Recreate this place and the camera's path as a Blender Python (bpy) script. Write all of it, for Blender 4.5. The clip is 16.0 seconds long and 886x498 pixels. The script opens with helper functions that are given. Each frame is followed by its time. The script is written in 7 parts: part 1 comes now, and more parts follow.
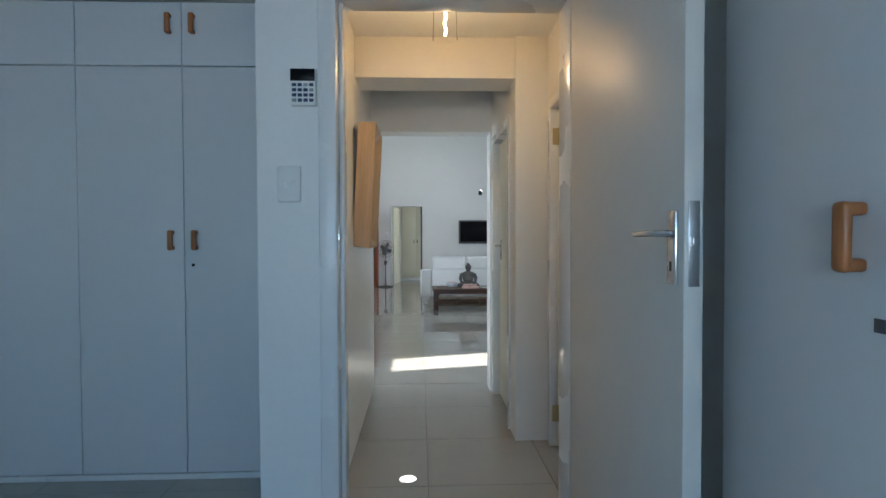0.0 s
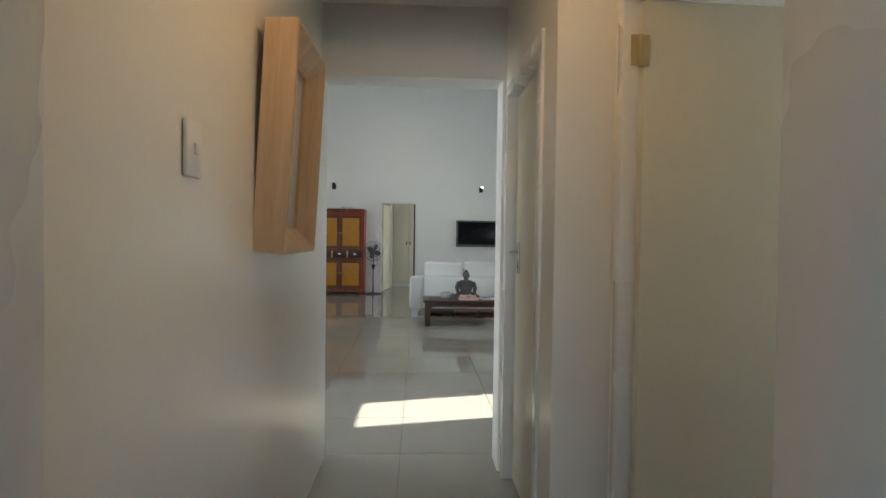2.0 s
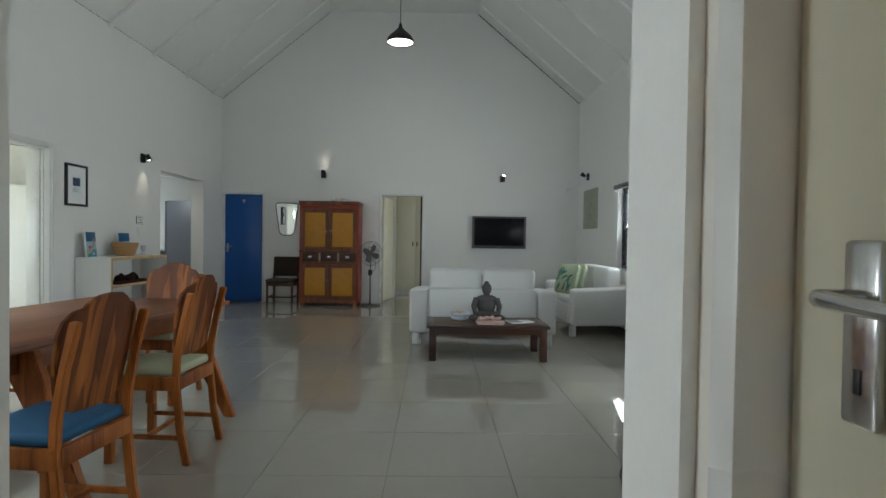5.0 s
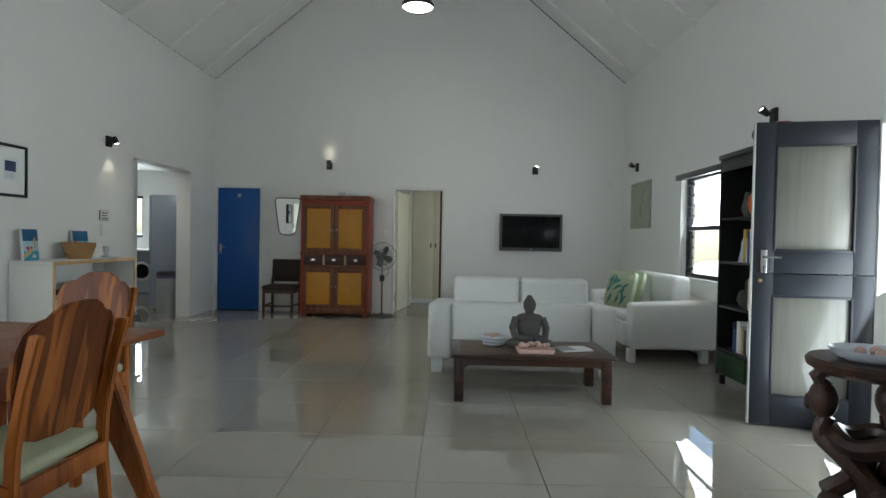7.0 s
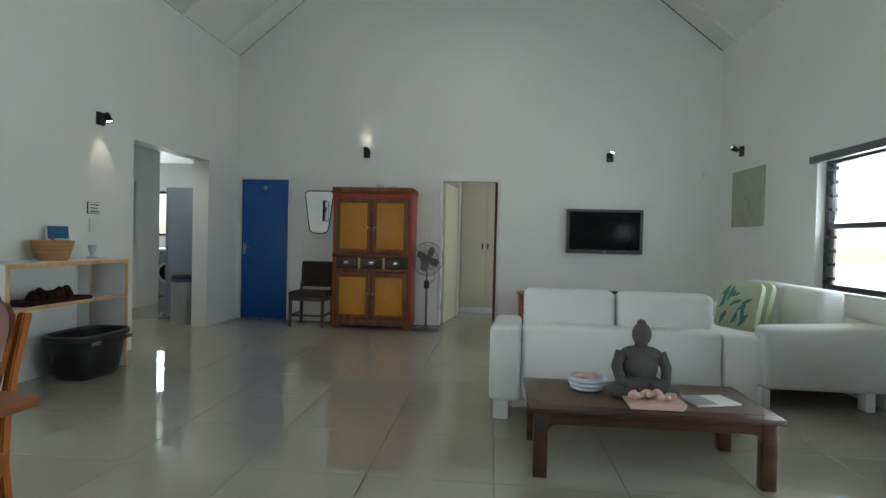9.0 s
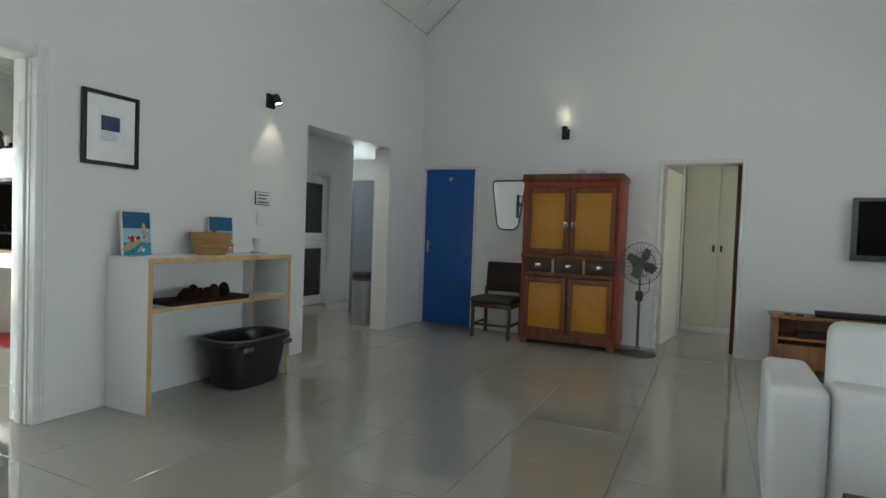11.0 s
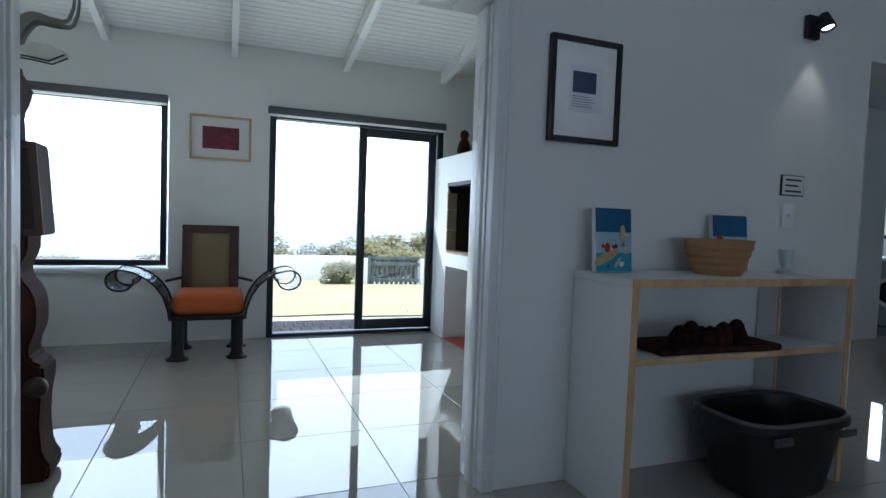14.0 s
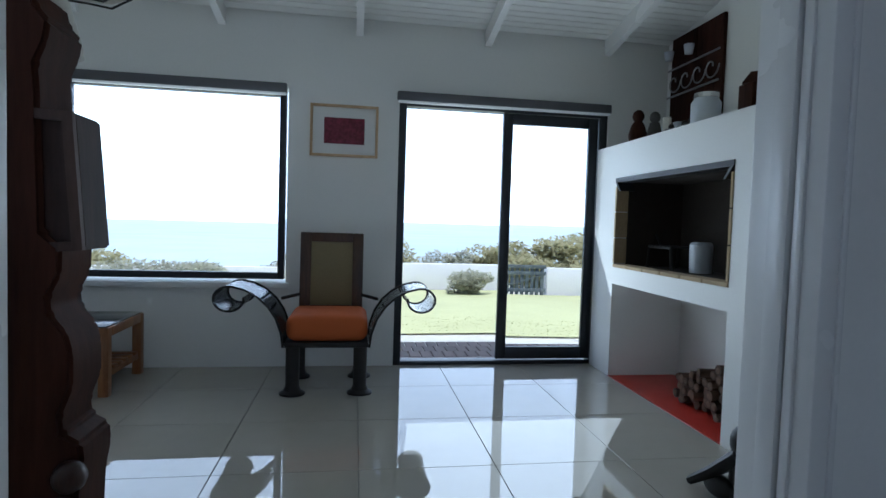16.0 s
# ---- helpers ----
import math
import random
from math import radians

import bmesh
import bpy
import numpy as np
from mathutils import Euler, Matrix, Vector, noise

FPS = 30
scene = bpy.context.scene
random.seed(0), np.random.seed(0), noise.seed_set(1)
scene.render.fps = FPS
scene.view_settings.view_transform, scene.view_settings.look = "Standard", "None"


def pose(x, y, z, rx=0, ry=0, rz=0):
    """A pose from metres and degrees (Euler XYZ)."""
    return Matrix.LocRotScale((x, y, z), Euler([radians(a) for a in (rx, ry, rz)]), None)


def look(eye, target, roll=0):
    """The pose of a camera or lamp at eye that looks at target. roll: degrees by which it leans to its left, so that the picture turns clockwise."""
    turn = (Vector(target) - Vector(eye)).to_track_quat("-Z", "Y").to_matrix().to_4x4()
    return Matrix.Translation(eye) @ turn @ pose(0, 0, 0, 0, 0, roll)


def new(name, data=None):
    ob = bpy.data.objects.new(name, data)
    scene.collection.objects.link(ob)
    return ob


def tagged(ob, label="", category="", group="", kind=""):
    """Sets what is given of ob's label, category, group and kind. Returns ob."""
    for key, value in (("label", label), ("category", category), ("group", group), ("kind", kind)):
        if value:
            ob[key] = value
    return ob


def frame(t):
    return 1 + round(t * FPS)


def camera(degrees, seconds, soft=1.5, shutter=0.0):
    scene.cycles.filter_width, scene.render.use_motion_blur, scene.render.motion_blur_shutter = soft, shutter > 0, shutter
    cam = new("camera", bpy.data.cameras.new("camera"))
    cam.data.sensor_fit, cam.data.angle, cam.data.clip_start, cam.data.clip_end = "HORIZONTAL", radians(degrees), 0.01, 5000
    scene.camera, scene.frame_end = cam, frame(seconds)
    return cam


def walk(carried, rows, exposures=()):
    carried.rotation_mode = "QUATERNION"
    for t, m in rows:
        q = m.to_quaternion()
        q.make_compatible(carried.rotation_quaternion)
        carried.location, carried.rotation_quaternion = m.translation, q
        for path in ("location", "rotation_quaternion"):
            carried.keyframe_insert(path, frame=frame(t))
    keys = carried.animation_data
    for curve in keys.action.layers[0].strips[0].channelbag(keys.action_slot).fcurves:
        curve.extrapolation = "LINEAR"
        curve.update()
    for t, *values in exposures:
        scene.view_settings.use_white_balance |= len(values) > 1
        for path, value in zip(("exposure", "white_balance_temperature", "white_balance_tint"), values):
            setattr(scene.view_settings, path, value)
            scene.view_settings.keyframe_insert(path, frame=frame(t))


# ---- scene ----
cam = camera(77.0, 16.0)
PATH = [
    (0, (0.112, -0.211, 1.279), (0.193, 1.787, 1.231), -0.2),
    (0.5, (0.138, 0.153, 1.268), (0.218, 2.151, 1.220), 0.2),
    (1, (0.181, 0.552, 1.257), (0.264, 2.550, 1.213), 0.5),
    (1.5, (0.244, 0.944, 1.270), (0.328, 2.942, 1.228), 0.6),
    (2, (0.238, 1.328, 1.266), (0.326, 3.326, 1.226), 0.8),
    (2.5, (0.304, 1.730, 1.266), (0.388, 3.728, 1.223), 0.8),
    (3, (0.349, 2.109, 1.261), (0.431, 4.107, 1.217), 0.9),
    (5.5, (0.373, 4.003, 1.240), (0.390, 6.003, 1.202), 0.9),
    (6, (0.322, 4.341, 1.234), (0.322, 6.341, 1.195), 1.0),
    (6.5, (0.286, 4.677, 1.235), (0.276, 6.677, 1.199), 1.1),
    (7, (0.288, 5.026, 1.240), (0.265, 7.026, 1.204), 1.1),
    (7.5, (0.246, 5.343, 1.228), (0.209, 7.342, 1.194), 1.0),
    (8, (0.197, 5.656, 1.229), (0.147, 7.655, 1.195), 1.1),
    (10.5, (-0.052, 7.355, 1.202), (-0.694, 9.248, 1.149), 1.9),
    (11, (-0.130, 7.596, 1.196), (-0.989, 9.401, 1.137), 2.1),
    (11.5, (-0.241, 7.872, 1.174), (-1.359, 9.530, 1.114), 2.1),
    (12, (-0.448, 8.076, 1.168), (-1.809, 9.540, 1.096), 2.0),
    (12.5, (-0.690, 8.232, 1.175), (-2.193, 9.549, 1.095), 2.1),
    (13, (-0.937, 8.364, 1.169), (-2.569, 9.516, 1.086), 2.1),
    (13.5, (-1.171, 8.419, 1.173), (-2.951, 9.324, 1.076), 2.1),
    (14, (-1.468, 8.416, 1.172), (-3.329, 9.141, 1.072), 2.1),
    (14.5, (-1.736, 8.444, 1.165), (-3.650, 9.013, 1.063), 2.1),
    (15, (-1.985, 8.450, 1.165), (-3.927, 8.914, 1.063), 2.0),
    (15.5, (-2.294, 8.432, 1.158), (-4.256, 8.807, 1.063), 1.9),
    (16, (-2.529, 8.463, 1.160), (-4.503, 8.773, 1.067), 1.8),
]
EXPOSURES = [(0.0, 1.52, 5850, 7), (1.0, 1.4, 6150, 8), (2.0, 1.3, 6450, 8), (3.0, 1.15, 6450, 9), (5.5, 0.95, 6350, 4), (8.0, 1.06, 6350, 4), (11.0, 1.1, 6300, 4), (12.0, 0.84, 5750, 3), (13.0, 0.34, 5400, 7), (14.0, -0.05, 5270, 10), (15.0, -0.32, 5230, 11), (16.0, -0.45, 5120, 11)]
walk(cam, [(t, look(eye, target, roll)) for t, eye, target, roll in PATH], EXPOSURES)

# ---- light ----
SUN_EL, SUN_AZ = 70.0, 10.0            # height above the horizon; turn from +x towards +y
world = bpy.data.worlds.new("sky")
scene.world = world
world.use_nodes = True
wn = world.node_tree.nodes
sky = wn.new("ShaderNodeTexSky")
sky.sky_type = "NISHITA"
sky.sun_disc = False
sky.sun_elevation, sky.sun_rotation = radians(SUN_EL), radians(90 - SUN_AZ)
wn["Background"].inputs["Strength"].default_value = 0.15
world.node_tree.links.new(sky.outputs["Color"], wn["Background"].inputs["Color"])

sun_data = bpy.data.lights.new("sun", "SUN")
sun_data.energy, sun_data.angle, sun_data.color = 5.0, radians(0.5), (1.0, 0.95, 0.87)
sun = new("sun", sun_data)
away = Vector((math.cos(radians(SUN_EL)) * math.cos(radians(SUN_AZ)), math.cos(radians(SUN_EL)) * math.sin(radians(SUN_AZ)), math.sin(radians(SUN_EL))))
sun.matrix_world = look(away * 30, (0, 0, 0))


def window_light(name, x, y, z, target, width, height, power, colour=(0.86, 0.93, 1.0)):
    """An added area lamp at an opening, for sky light and ground bounce."""
    data = bpy.data.lights.new(name, "AREA")
    data.shape, data.size, data.size_y, data.energy, data.color = "RECTANGLE", width, height, power, colour
    lamp = new(name, data)
    lamp.matrix_world = look((x, y, z), target)
    return lamp


window_light("sky_light_sliding_door", -6.93, 9.65, 1.06, (0, 9.65, 6.0), 1.6, 2.0, 16, (0.97, 1.0, 0.88))
window_light("sky_light_picture_window", -6.93, 6.9, 1.4, (0, 6.9, 6.0), 2.0, 1.4, 13, (0.97, 1.0, 0.88))
window_light("sky_light_front_door", 3.2, 8.3, 1.05, (0, 8.3, 2.6), 0.75, 2.0, 16)
window_light("sky_light_side_window", 3.2, 11.1, 1.45, (0, 11.1, 2.8), 1.3, 1.1, 13)
# added fill at an unseen opening, to brighten the room and its east wall
window_light("fill_light_dining", -3.7, 5.9, 1.45, (2.6, 8.6, 3.4), 1.6, 1.2, 32)
window_light("sky_light_bedroom_window", 0.0, -2.9, 1.5, (0.7, 1.8, 0.6), 2.2, 1.4, 9.6, (0.40, 0.68, 1.0))
# added fill in the unseen side room, to brighten the passage
window_light("fill_light_side_room", 3.25, 3.0, 1.5, (0.9, 2.75, 1.3), 1.3, 1.2, 0.4, (0.95, 0.97, 1.0))
window_light("sky_light_kitchen_window", -6.79, 16.98, 1.6, (-5.6, 13, 1.3), 1.0, 0.8, 16)
window_light("sky_light_far_bedroom_window", 3.0, 15.5, 1.5, (0, 15.5, 1.2), 1.2, 1.2, 8)


def lamp(name, x, y, z, power, colour, radius=0.02, aim=None, cone=70):
    """A lamp that the place shows: a bare bulb, or a spot where it is aimed."""
    data = bpy.data.lights.new(name, "SPOT" if aim else "POINT")
    data.energy, data.color, data.shadow_soft_size = power, colour, radius
    if aim:
        data.spot_size, data.spot_blend = radians(cone), 0.6
    ob = new(name, data)
    ob.matrix_world = look((x, y, z), aim or (x, y, z - 1))
    return ob


lamp("passage_bulb_light", 0.24, 2.6, 2.2, 1.9, (1.0, 0.62, 0.28), 0.03)
lamp("pendant_bulb_light", -0.2, 12.6, 4.36, 7, (1.0, 0.93, 0.82), 0.12, (-0.2, 12.6, 0), 120)
lamp("spot_bulb_north", -1.70, 14.09, 2.495, 0.6, (1.0, 0.85, 0.62), 0.02, (-1.70, 14.12, 3.0), 80)
lamp("spot_bulb_west", -3.49, 11.33, 2.22, 1.6, (1.0, 0.87, 0.66), 0.02, (-3.56, 11.33, 1.2), 70)
lamp("kitchen_downlight_bulb", -4.55, 12.9, 2.53, 18, (1.0, 0.95, 0.88), 0.04, (-4.5, 13.2, 0), 130)

# ---- materials ----
def material(name, colour, rough=0.5, metal=0.0, grain=0.0, scale=30.0, stain=0.0, stain_scale=1.5, bump=0.0, coat=0.0, vary=0.0, stretch=(1, 1, 1), second=None):
    """A surface with fine grain, broad stains, bump and, with vary, a shade of its own for each piece."""
    m = bpy.data.materials.new(name)
    m.use_nodes = True
    n, l = m.node_tree.nodes, m.node_tree.links
    b = n["Principled BSDF"]
    b.inputs["Metallic"].default_value = metal
    b.inputs["Coat Weight"].default_value = coat
    coords = n.new("ShaderNodeTexCoord")
    mapping = n.new("ShaderNodeMapping")
    mapping.inputs["Scale"].default_value = stretch
    l.new(coords.outputs["Object"], mapping.inputs["Vector"])
    fine = n.new("ShaderNodeTexNoise")
    fine.inputs["Scale"].default_value, fine.inputs["Detail"].default_value = scale, 6
    broad = n.new("ShaderNodeTexNoise")
    broad.inputs["Scale"].default_value, broad.inputs["Detail"].default_value = stain_scale, 4
    l.new(mapping.outputs["Vector"], fine.inputs["Vector"])
    l.new(coords.outputs["Object"], broad.inputs["Vector"])
    other = second or tuple(c * 0.55 for c in colour)
    mix = n.new("ShaderNodeMix")
    mix.data_type = "RGBA"
    mix.inputs[6].default_value, mix.inputs[7].default_value = (*colour, 1), (*other, 1)
    ramp = n.new("ShaderNodeMapRange")
    ramp.inputs[1].default_value, ramp.inputs[2].default_value = 0.4, 0.7
    ramp.inputs[4].default_value = grain
    l.new(fine.outputs["Fac"], ramp.inputs[0])
    l.new(ramp.outputs[0], mix.inputs[0])
    dirt = n.new("ShaderNodeMix")
    dirt.data_type = "RGBA"
    dirt.inputs[7].default_value = (*[c * 0.6 for c in colour], 1)
    ramp2 = n.new("ShaderNodeMapRange")
    ramp2.inputs[1].default_value, ramp2.inputs[2].default_value = 0.45, 0.8
    ramp2.inputs[4].default_value = stain
    l.new(broad.outputs["Fac"], ramp2.inputs[0])
    l.new(ramp2.outputs[0], dirt.inputs[0])
    l.new(mix.outputs[2], dirt.inputs[6])
    last = dirt.outputs[2]
    if vary:
        info = n.new("ShaderNodeObjectInfo")
        hsv = n.new("ShaderNodeHueSaturation")
        r3 = n.new("ShaderNodeMapRange")
        r3.inputs[3].default_value, r3.inputs[4].default_value = 1 - vary, 1 + vary
        l.new(info.outputs["Random"], r3.inputs[0])
        l.new(r3.outputs[0], hsv.inputs["Value"])
        l.new(last, hsv.inputs["Color"])
        last = hsv.outputs["Color"]
    l.new(last, b.inputs["Base Color"])
    r4 = n.new("ShaderNodeMapRange")
    r4.inputs[3].default_value, r4.inputs[4].default_value = max(0.0, rough - 0.06 - 0.06 * rough), min(1.0, rough + 0.06)
    if rough < 0.12:
        r4.inputs[3].default_value, r4.inputs[4].default_value = rough * 0.7, rough * 1.3
    l.new(broad.outputs["Fac"], r4.inputs[0])
    l.new(r4.outputs[0], b.inputs["Roughness"])
    if bump:
        bm_node = n.new("ShaderNodeBump")
        bm_node.inputs["Strength"].default_value, bm_node.inputs["Distance"].default_value = bump, 0.004
        l.new(fine.outputs["Fac"], bm_node.inputs["Height"])
        l.new(bm_node.outputs["Normal"], b.inputs["Normal"])
    return m


def wood(name, dark, light, rough=0.35, along="z", rings=9.0, coat=0.0, vary=0.0):
    """Timber with grain that runs along one axis."""
    m = bpy.data.materials.new(name)
    m.use_nodes = True
    n, l = m.node_tree.nodes, m.node_tree.links
    b = n["Principled BSDF"]
    coords, mapping = n.new("ShaderNodeTexCoord"), n.new("ShaderNodeMapping")
    mapping.inputs["Scale"].default_value = {"x": (0.12, 1, 1), "y": (1, 0.12, 1), "z": (1, 1, 0.12)}[along]
    l.new(coords.outputs["Object"], mapping.inputs["Vector"])
    big, fine = n.new("ShaderNodeTexNoise"), n.new("ShaderNodeTexNoise")
    big.inputs["Scale"].default_value, big.inputs["Detail"].default_value, big.inputs["Distortion"].default_value = rings, 3, 1.2
    fine.inputs["Scale"].default_value, fine.inputs["Detail"].default_value = rings * 14, 5
    for t in (big, fine):
        l.new(mapping.outputs["Vector"], t.inputs["Vector"])
    add = n.new("ShaderNodeMath")
    add.operation = "MULTIPLY_ADD"
    add.inputs[1].default_value = 0.35
    l.new(fine.outputs["Fac"], add.inputs[0])
    l.new(big.outputs["Fac"], add.inputs[2])
    ramp = n.new("ShaderNodeValToRGB")
    ramp.color_ramp.elements[0].position, ramp.color_ramp.elements[0].color = 0.48, (*dark, 1)
    ramp.color_ramp.elements[1].position, ramp.color_ramp.elements[1].color = 0.85, (*light, 1)
    l.new(add.outputs[0], ramp.inputs["Fac"])
    last = ramp.outputs["Color"]
    if vary:
        info, hsv, r3 = n.new("ShaderNodeObjectInfo"), n.new("ShaderNodeHueSaturation"), n.new("ShaderNodeMapRange")
        r3.inputs[3].default_value, r3.inputs[4].default_value = 1 - vary, 1 + vary
        l.new(info.outputs["Random"], r3.inputs[0])
        l.new(r3.outputs[0], hsv.inputs["Value"])
        l.new(last, hsv.inputs["Color"])
        last = hsv.outputs["Color"]
    l.new(last, b.inputs["Base Color"])
    b.inputs["Roughness"].default_value, b.inputs["Coat Weight"].default_value = rough, coat
    bump_node = n.new("ShaderNodeBump")
    bump_node.inputs["Strength"].default_value, bump_node.inputs["Distance"].default_value = 0.25, 0.002
    l.new(fine.outputs["Fac"], bump_node.inputs["Height"])
    l.new(bump_node.outputs["Normal"], b.inputs["Normal"])
    return m


def glass(name, tint=(1, 1, 1), rough=0.0):
    m = bpy.data.materials.new(name)
    m.use_nodes = True
    b = m.node_tree.nodes["Principled BSDF"]
    b.inputs["Base Color"].default_value = (*tint, 1)
    b.inputs["Transmission Weight"].default_value, b.inputs["Roughness"].default_value, b.inputs["IOR"].default_value = 1.0, rough, 1.05
    return m


def glow(name, colour, strength):
    m = bpy.data.materials.new(name)
    m.use_nodes = True
    b = m.node_tree.nodes["Principled BSDF"]
    b.inputs["Base Color"].default_value = (*colour, 1)
    b.inputs["Emission Color"].default_value, b.inputs["Emission Strength"].default_value = (*colour, 1), strength
    return m


WHITE = material("white_wall_paint", (0.80, 0.80, 0.78), 0.45, grain=0.04, scale=60, stain=0.05, stain_scale=0.8, bump=0.12)
CREAM = material("cream_wall_paint", (0.79, 0.76, 0.70), 0.33, grain=0.03, scale=50, stain=0.05, bump=0.10)
CEIL = material("white_ceiling_paint", (0.80, 0.80, 0.77), 0.6, grain=0.05, scale=40, stain=0.06, bump=0.1)
TRIM = material("white_gloss_paint", (0.78, 0.78, 0.77), 0.28, grain=0.03, scale=40, stain=0.05, bump=0.05)
WARD = material("pale_wardrobe_lacquer", (0.72, 0.74, 0.75), 0.38, grain=0.03, scale=25, stain=0.05, bump=0.04)
TILE = material("polished_porcelain_tile", (0.365, 0.34, 0.29), 0.016, grain=0.05, scale=8, stain=0.08, stain_scale=2, vary=0.02)
GROUT = material("grey_tile_grout", (0.22, 0.21, 0.19), 0.9, grain=0.3, scale=200)
DOOR_CREAM = material("cream_door_paint", (0.70, 0.66, 0.52), 0.4, grain=0.04, scale=30, stain=0.08)
DOOR_WHITE = material("off_white_door_paint", (0.74, 0.71, 0.66), 0.46, grain=0.03, scale=25, stain=0.06, bump=0.05)
BLUE = material("cobalt_blue_door_paint", (0.010, 0.10, 0.38), 0.36, grain=0.12, scale=20, stain=0.2, bump=0.08)
NAVY = material("dark_navy_door_paint", (0.018, 0.021, 0.030), 0.42, grain=0.1, scale=30, stain=0.1)
ALU = material("dark_bronze_aluminium", (0.025, 0.028, 0.035), 0.35, 0.3, grain=0.05, scale=40)
CHROME = material("brushed_chrome", (0.62, 0.62, 0.62), 0.2, 1.0, grain=0.05, scale=80)
STEEL = material("brushed_steel", (0.42, 0.43, 0.45), 0.3, 1.0, grain=0.15, scale=60, stretch=(1, 1, 8))
BRASS = material("aged_brass", (0.50, 0.38, 0.18), 0.4, 0.6, grain=0.2, scale=40)
BLACK = material("black_plastic", (0.012, 0.012, 0.013), 0.35, grain=0.1, scale=60)
MATT_BLACK = material("matt_black_metal", (0.015, 0.015, 0.016), 0.5, 0.2, grain=0.1, scale=60)
SOFA = material("white_leather", (0.74, 0.74, 0.73), 0.5, grain=0.06, scale=90, stain=0.06, bump=0.25)
CHAIR_WOOD = wood("orange_teak", (0.15, 0.036, 0.006), (0.40, 0.125, 0.022), 0.5, "z", 8)
TABLE_WOOD = wood("reddish_table_wood", (0.12, 0.036, 0.012), (0.25, 0.085, 0.03), 0.4, "y", 6)
DARK_WOOD = wood("dark_brown_hardwood", (0.022, 0.009, 0.006), (0.075, 0.03, 0.018), 0.32, "x", 7, 0.1)
CARVED = wood("carved_dark_wood", (0.013, 0.005, 0.004), (0.06, 0.022, 0.012), 0.35, "z", 9)
RED_WOOD = wood("reddish_carved_wood", (0.022, 0.009, 0.006), (0.065, 0.024, 0.014), 0.6, "z", 5, 0.0)
MATT_CARVED = wood("dull_dark_carved_wood", (0.012, 0.005, 0.005), (0.05, 0.02, 0.014), 0.75, "z", 9)
PINE = wood("pine", (0.50, 0.30, 0.13), (0.68, 0.46, 0.24), 0.4, "z", 8)
HONEY = wood("honey_brown_wood", (0.17, 0.065, 0.022), (0.34, 0.15, 0.055), 0.4, "z", 8)
FAN_GREY = material("tarnished_fan_wire", (0.16, 0.16, 0.155), 0.38, 0.9, grain=0.2, scale=50)
BOX_WOOD = wood("brown_carved_box_wood", (0.02, 0.009, 0.007), (0.055, 0.026, 0.02), 0.7, "z", 9)
HONEY_DARK = wood("brown_rim_wood", (0.035, 0.017, 0.012), (0.085, 0.042, 0.03), 0.6, "z", 9)
MAHOGANY = wood("dark_mahogany_edge", (0.07, 0.018, 0.012), (0.14, 0.035, 0.022), 0.45, "z", 8)
OAK = wood("pale_oak", (0.42, 0.27, 0.14), (0.60, 0.43, 0.26), 0.4, "z", 8)
TILE.node_tree.nodes["Principled BSDF"].inputs["IOR"].default_value = 2.15
RAW_OAK = wood("raw_pale_oak", (0.50, 0.34, 0.20), (0.66, 0.49, 0.32), 0.55, "z", 7)
PANE = glass("clear_window_glass")
RED_PAINT = material("worn_red_paint", (0.32, 0.035, 0.012), 0.45, grain=0.35, scale=14, stain=0.3, stain_scale=3, bump=0.2, second=(0.16, 0.06, 0.02))
CABINET = wood("red_brown_cabinet_wood", (0.085, 0.02, 0.006), (0.22, 0.065, 0.018), 0.4, "z", 9)
OCHRE = material("ochre_panel_paint", (0.50, 0.22, 0.012), 0.45, grain=0.2, scale=16, stain=0.25, stain_scale=4, bump=0.15)
DRAWER = material("dark_drawer_front", (0.05, 0.018, 0.010), 0.4, grain=0.3, scale=18, stain=0.2)
UPHOLSTERY = material("dark_brown_upholstery", (0.04, 0.026, 0.018), 0.8, grain=0.3, scale=120, stain=0.15, bump=0.3)
CHAIR_DARK = wood("dark_chair_wood", (0.03, 0.012, 0.006), (0.09, 0.04, 0.018), 0.4, "z", 9)
SEAT_GREEN = material("pale_green_seat_fabric", (0.44, 0.46, 0.31), 0.8, grain=0.12, scale=160, stain=0.12, bump=0.3)
SEAT_BLUE = material("blue_seat_fabric", (0.015, 0.10, 0.22), 0.8, grain=0.2, scale=160, stain=0.15, bump=0.3)
STONE = material("grey_carved_stone", (0.075, 0.07, 0.066), 0.8, grain=0.35, scale=40, stain=0.3, stain_scale=8, bump=0.4)
SCREEN = material("dark_screen", (0.006, 0.006, 0.007), 0.28, grain=0.02, scale=20)
TV_FRAME = material("grey_screen_bezel", (0.12, 0.12, 0.13), 0.35, 0.4, grain=0.05, scale=50)
PORCELAIN = material("grey_white_ceramic", (0.58, 0.62, 0.68), 0.3, grain=0.1, scale=30, stain=0.1)
PINK = material("pink_shells", (0.62, 0.42, 0.36), 0.55, grain=0.25, scale=60, stain=0.2, bump=0.3)
PAPER = material("white_paper", (0.78, 0.78, 0.76), 0.6, grain=0.03, scale=60)
INK = material("black_ink", (0.03, 0.03, 0.03), 0.6)
WICKER = material("woven_wicker", (0.42, 0.23, 0.09), 0.7, grain=0.5, scale=70, stain=0.2, bump=0.5, stretch=(1, 1, 4))
ORANGE = material("burnt_orange_upholstery", (0.50, 0.105, 0.016), 0.75, grain=0.12, scale=150, stain=0.12, bump=0.3)
CANE = material("woven_cane_panel", (0.25, 0.20, 0.10), 0.7, grain=0.35, scale=180, stain=0.15, bump=0.4)
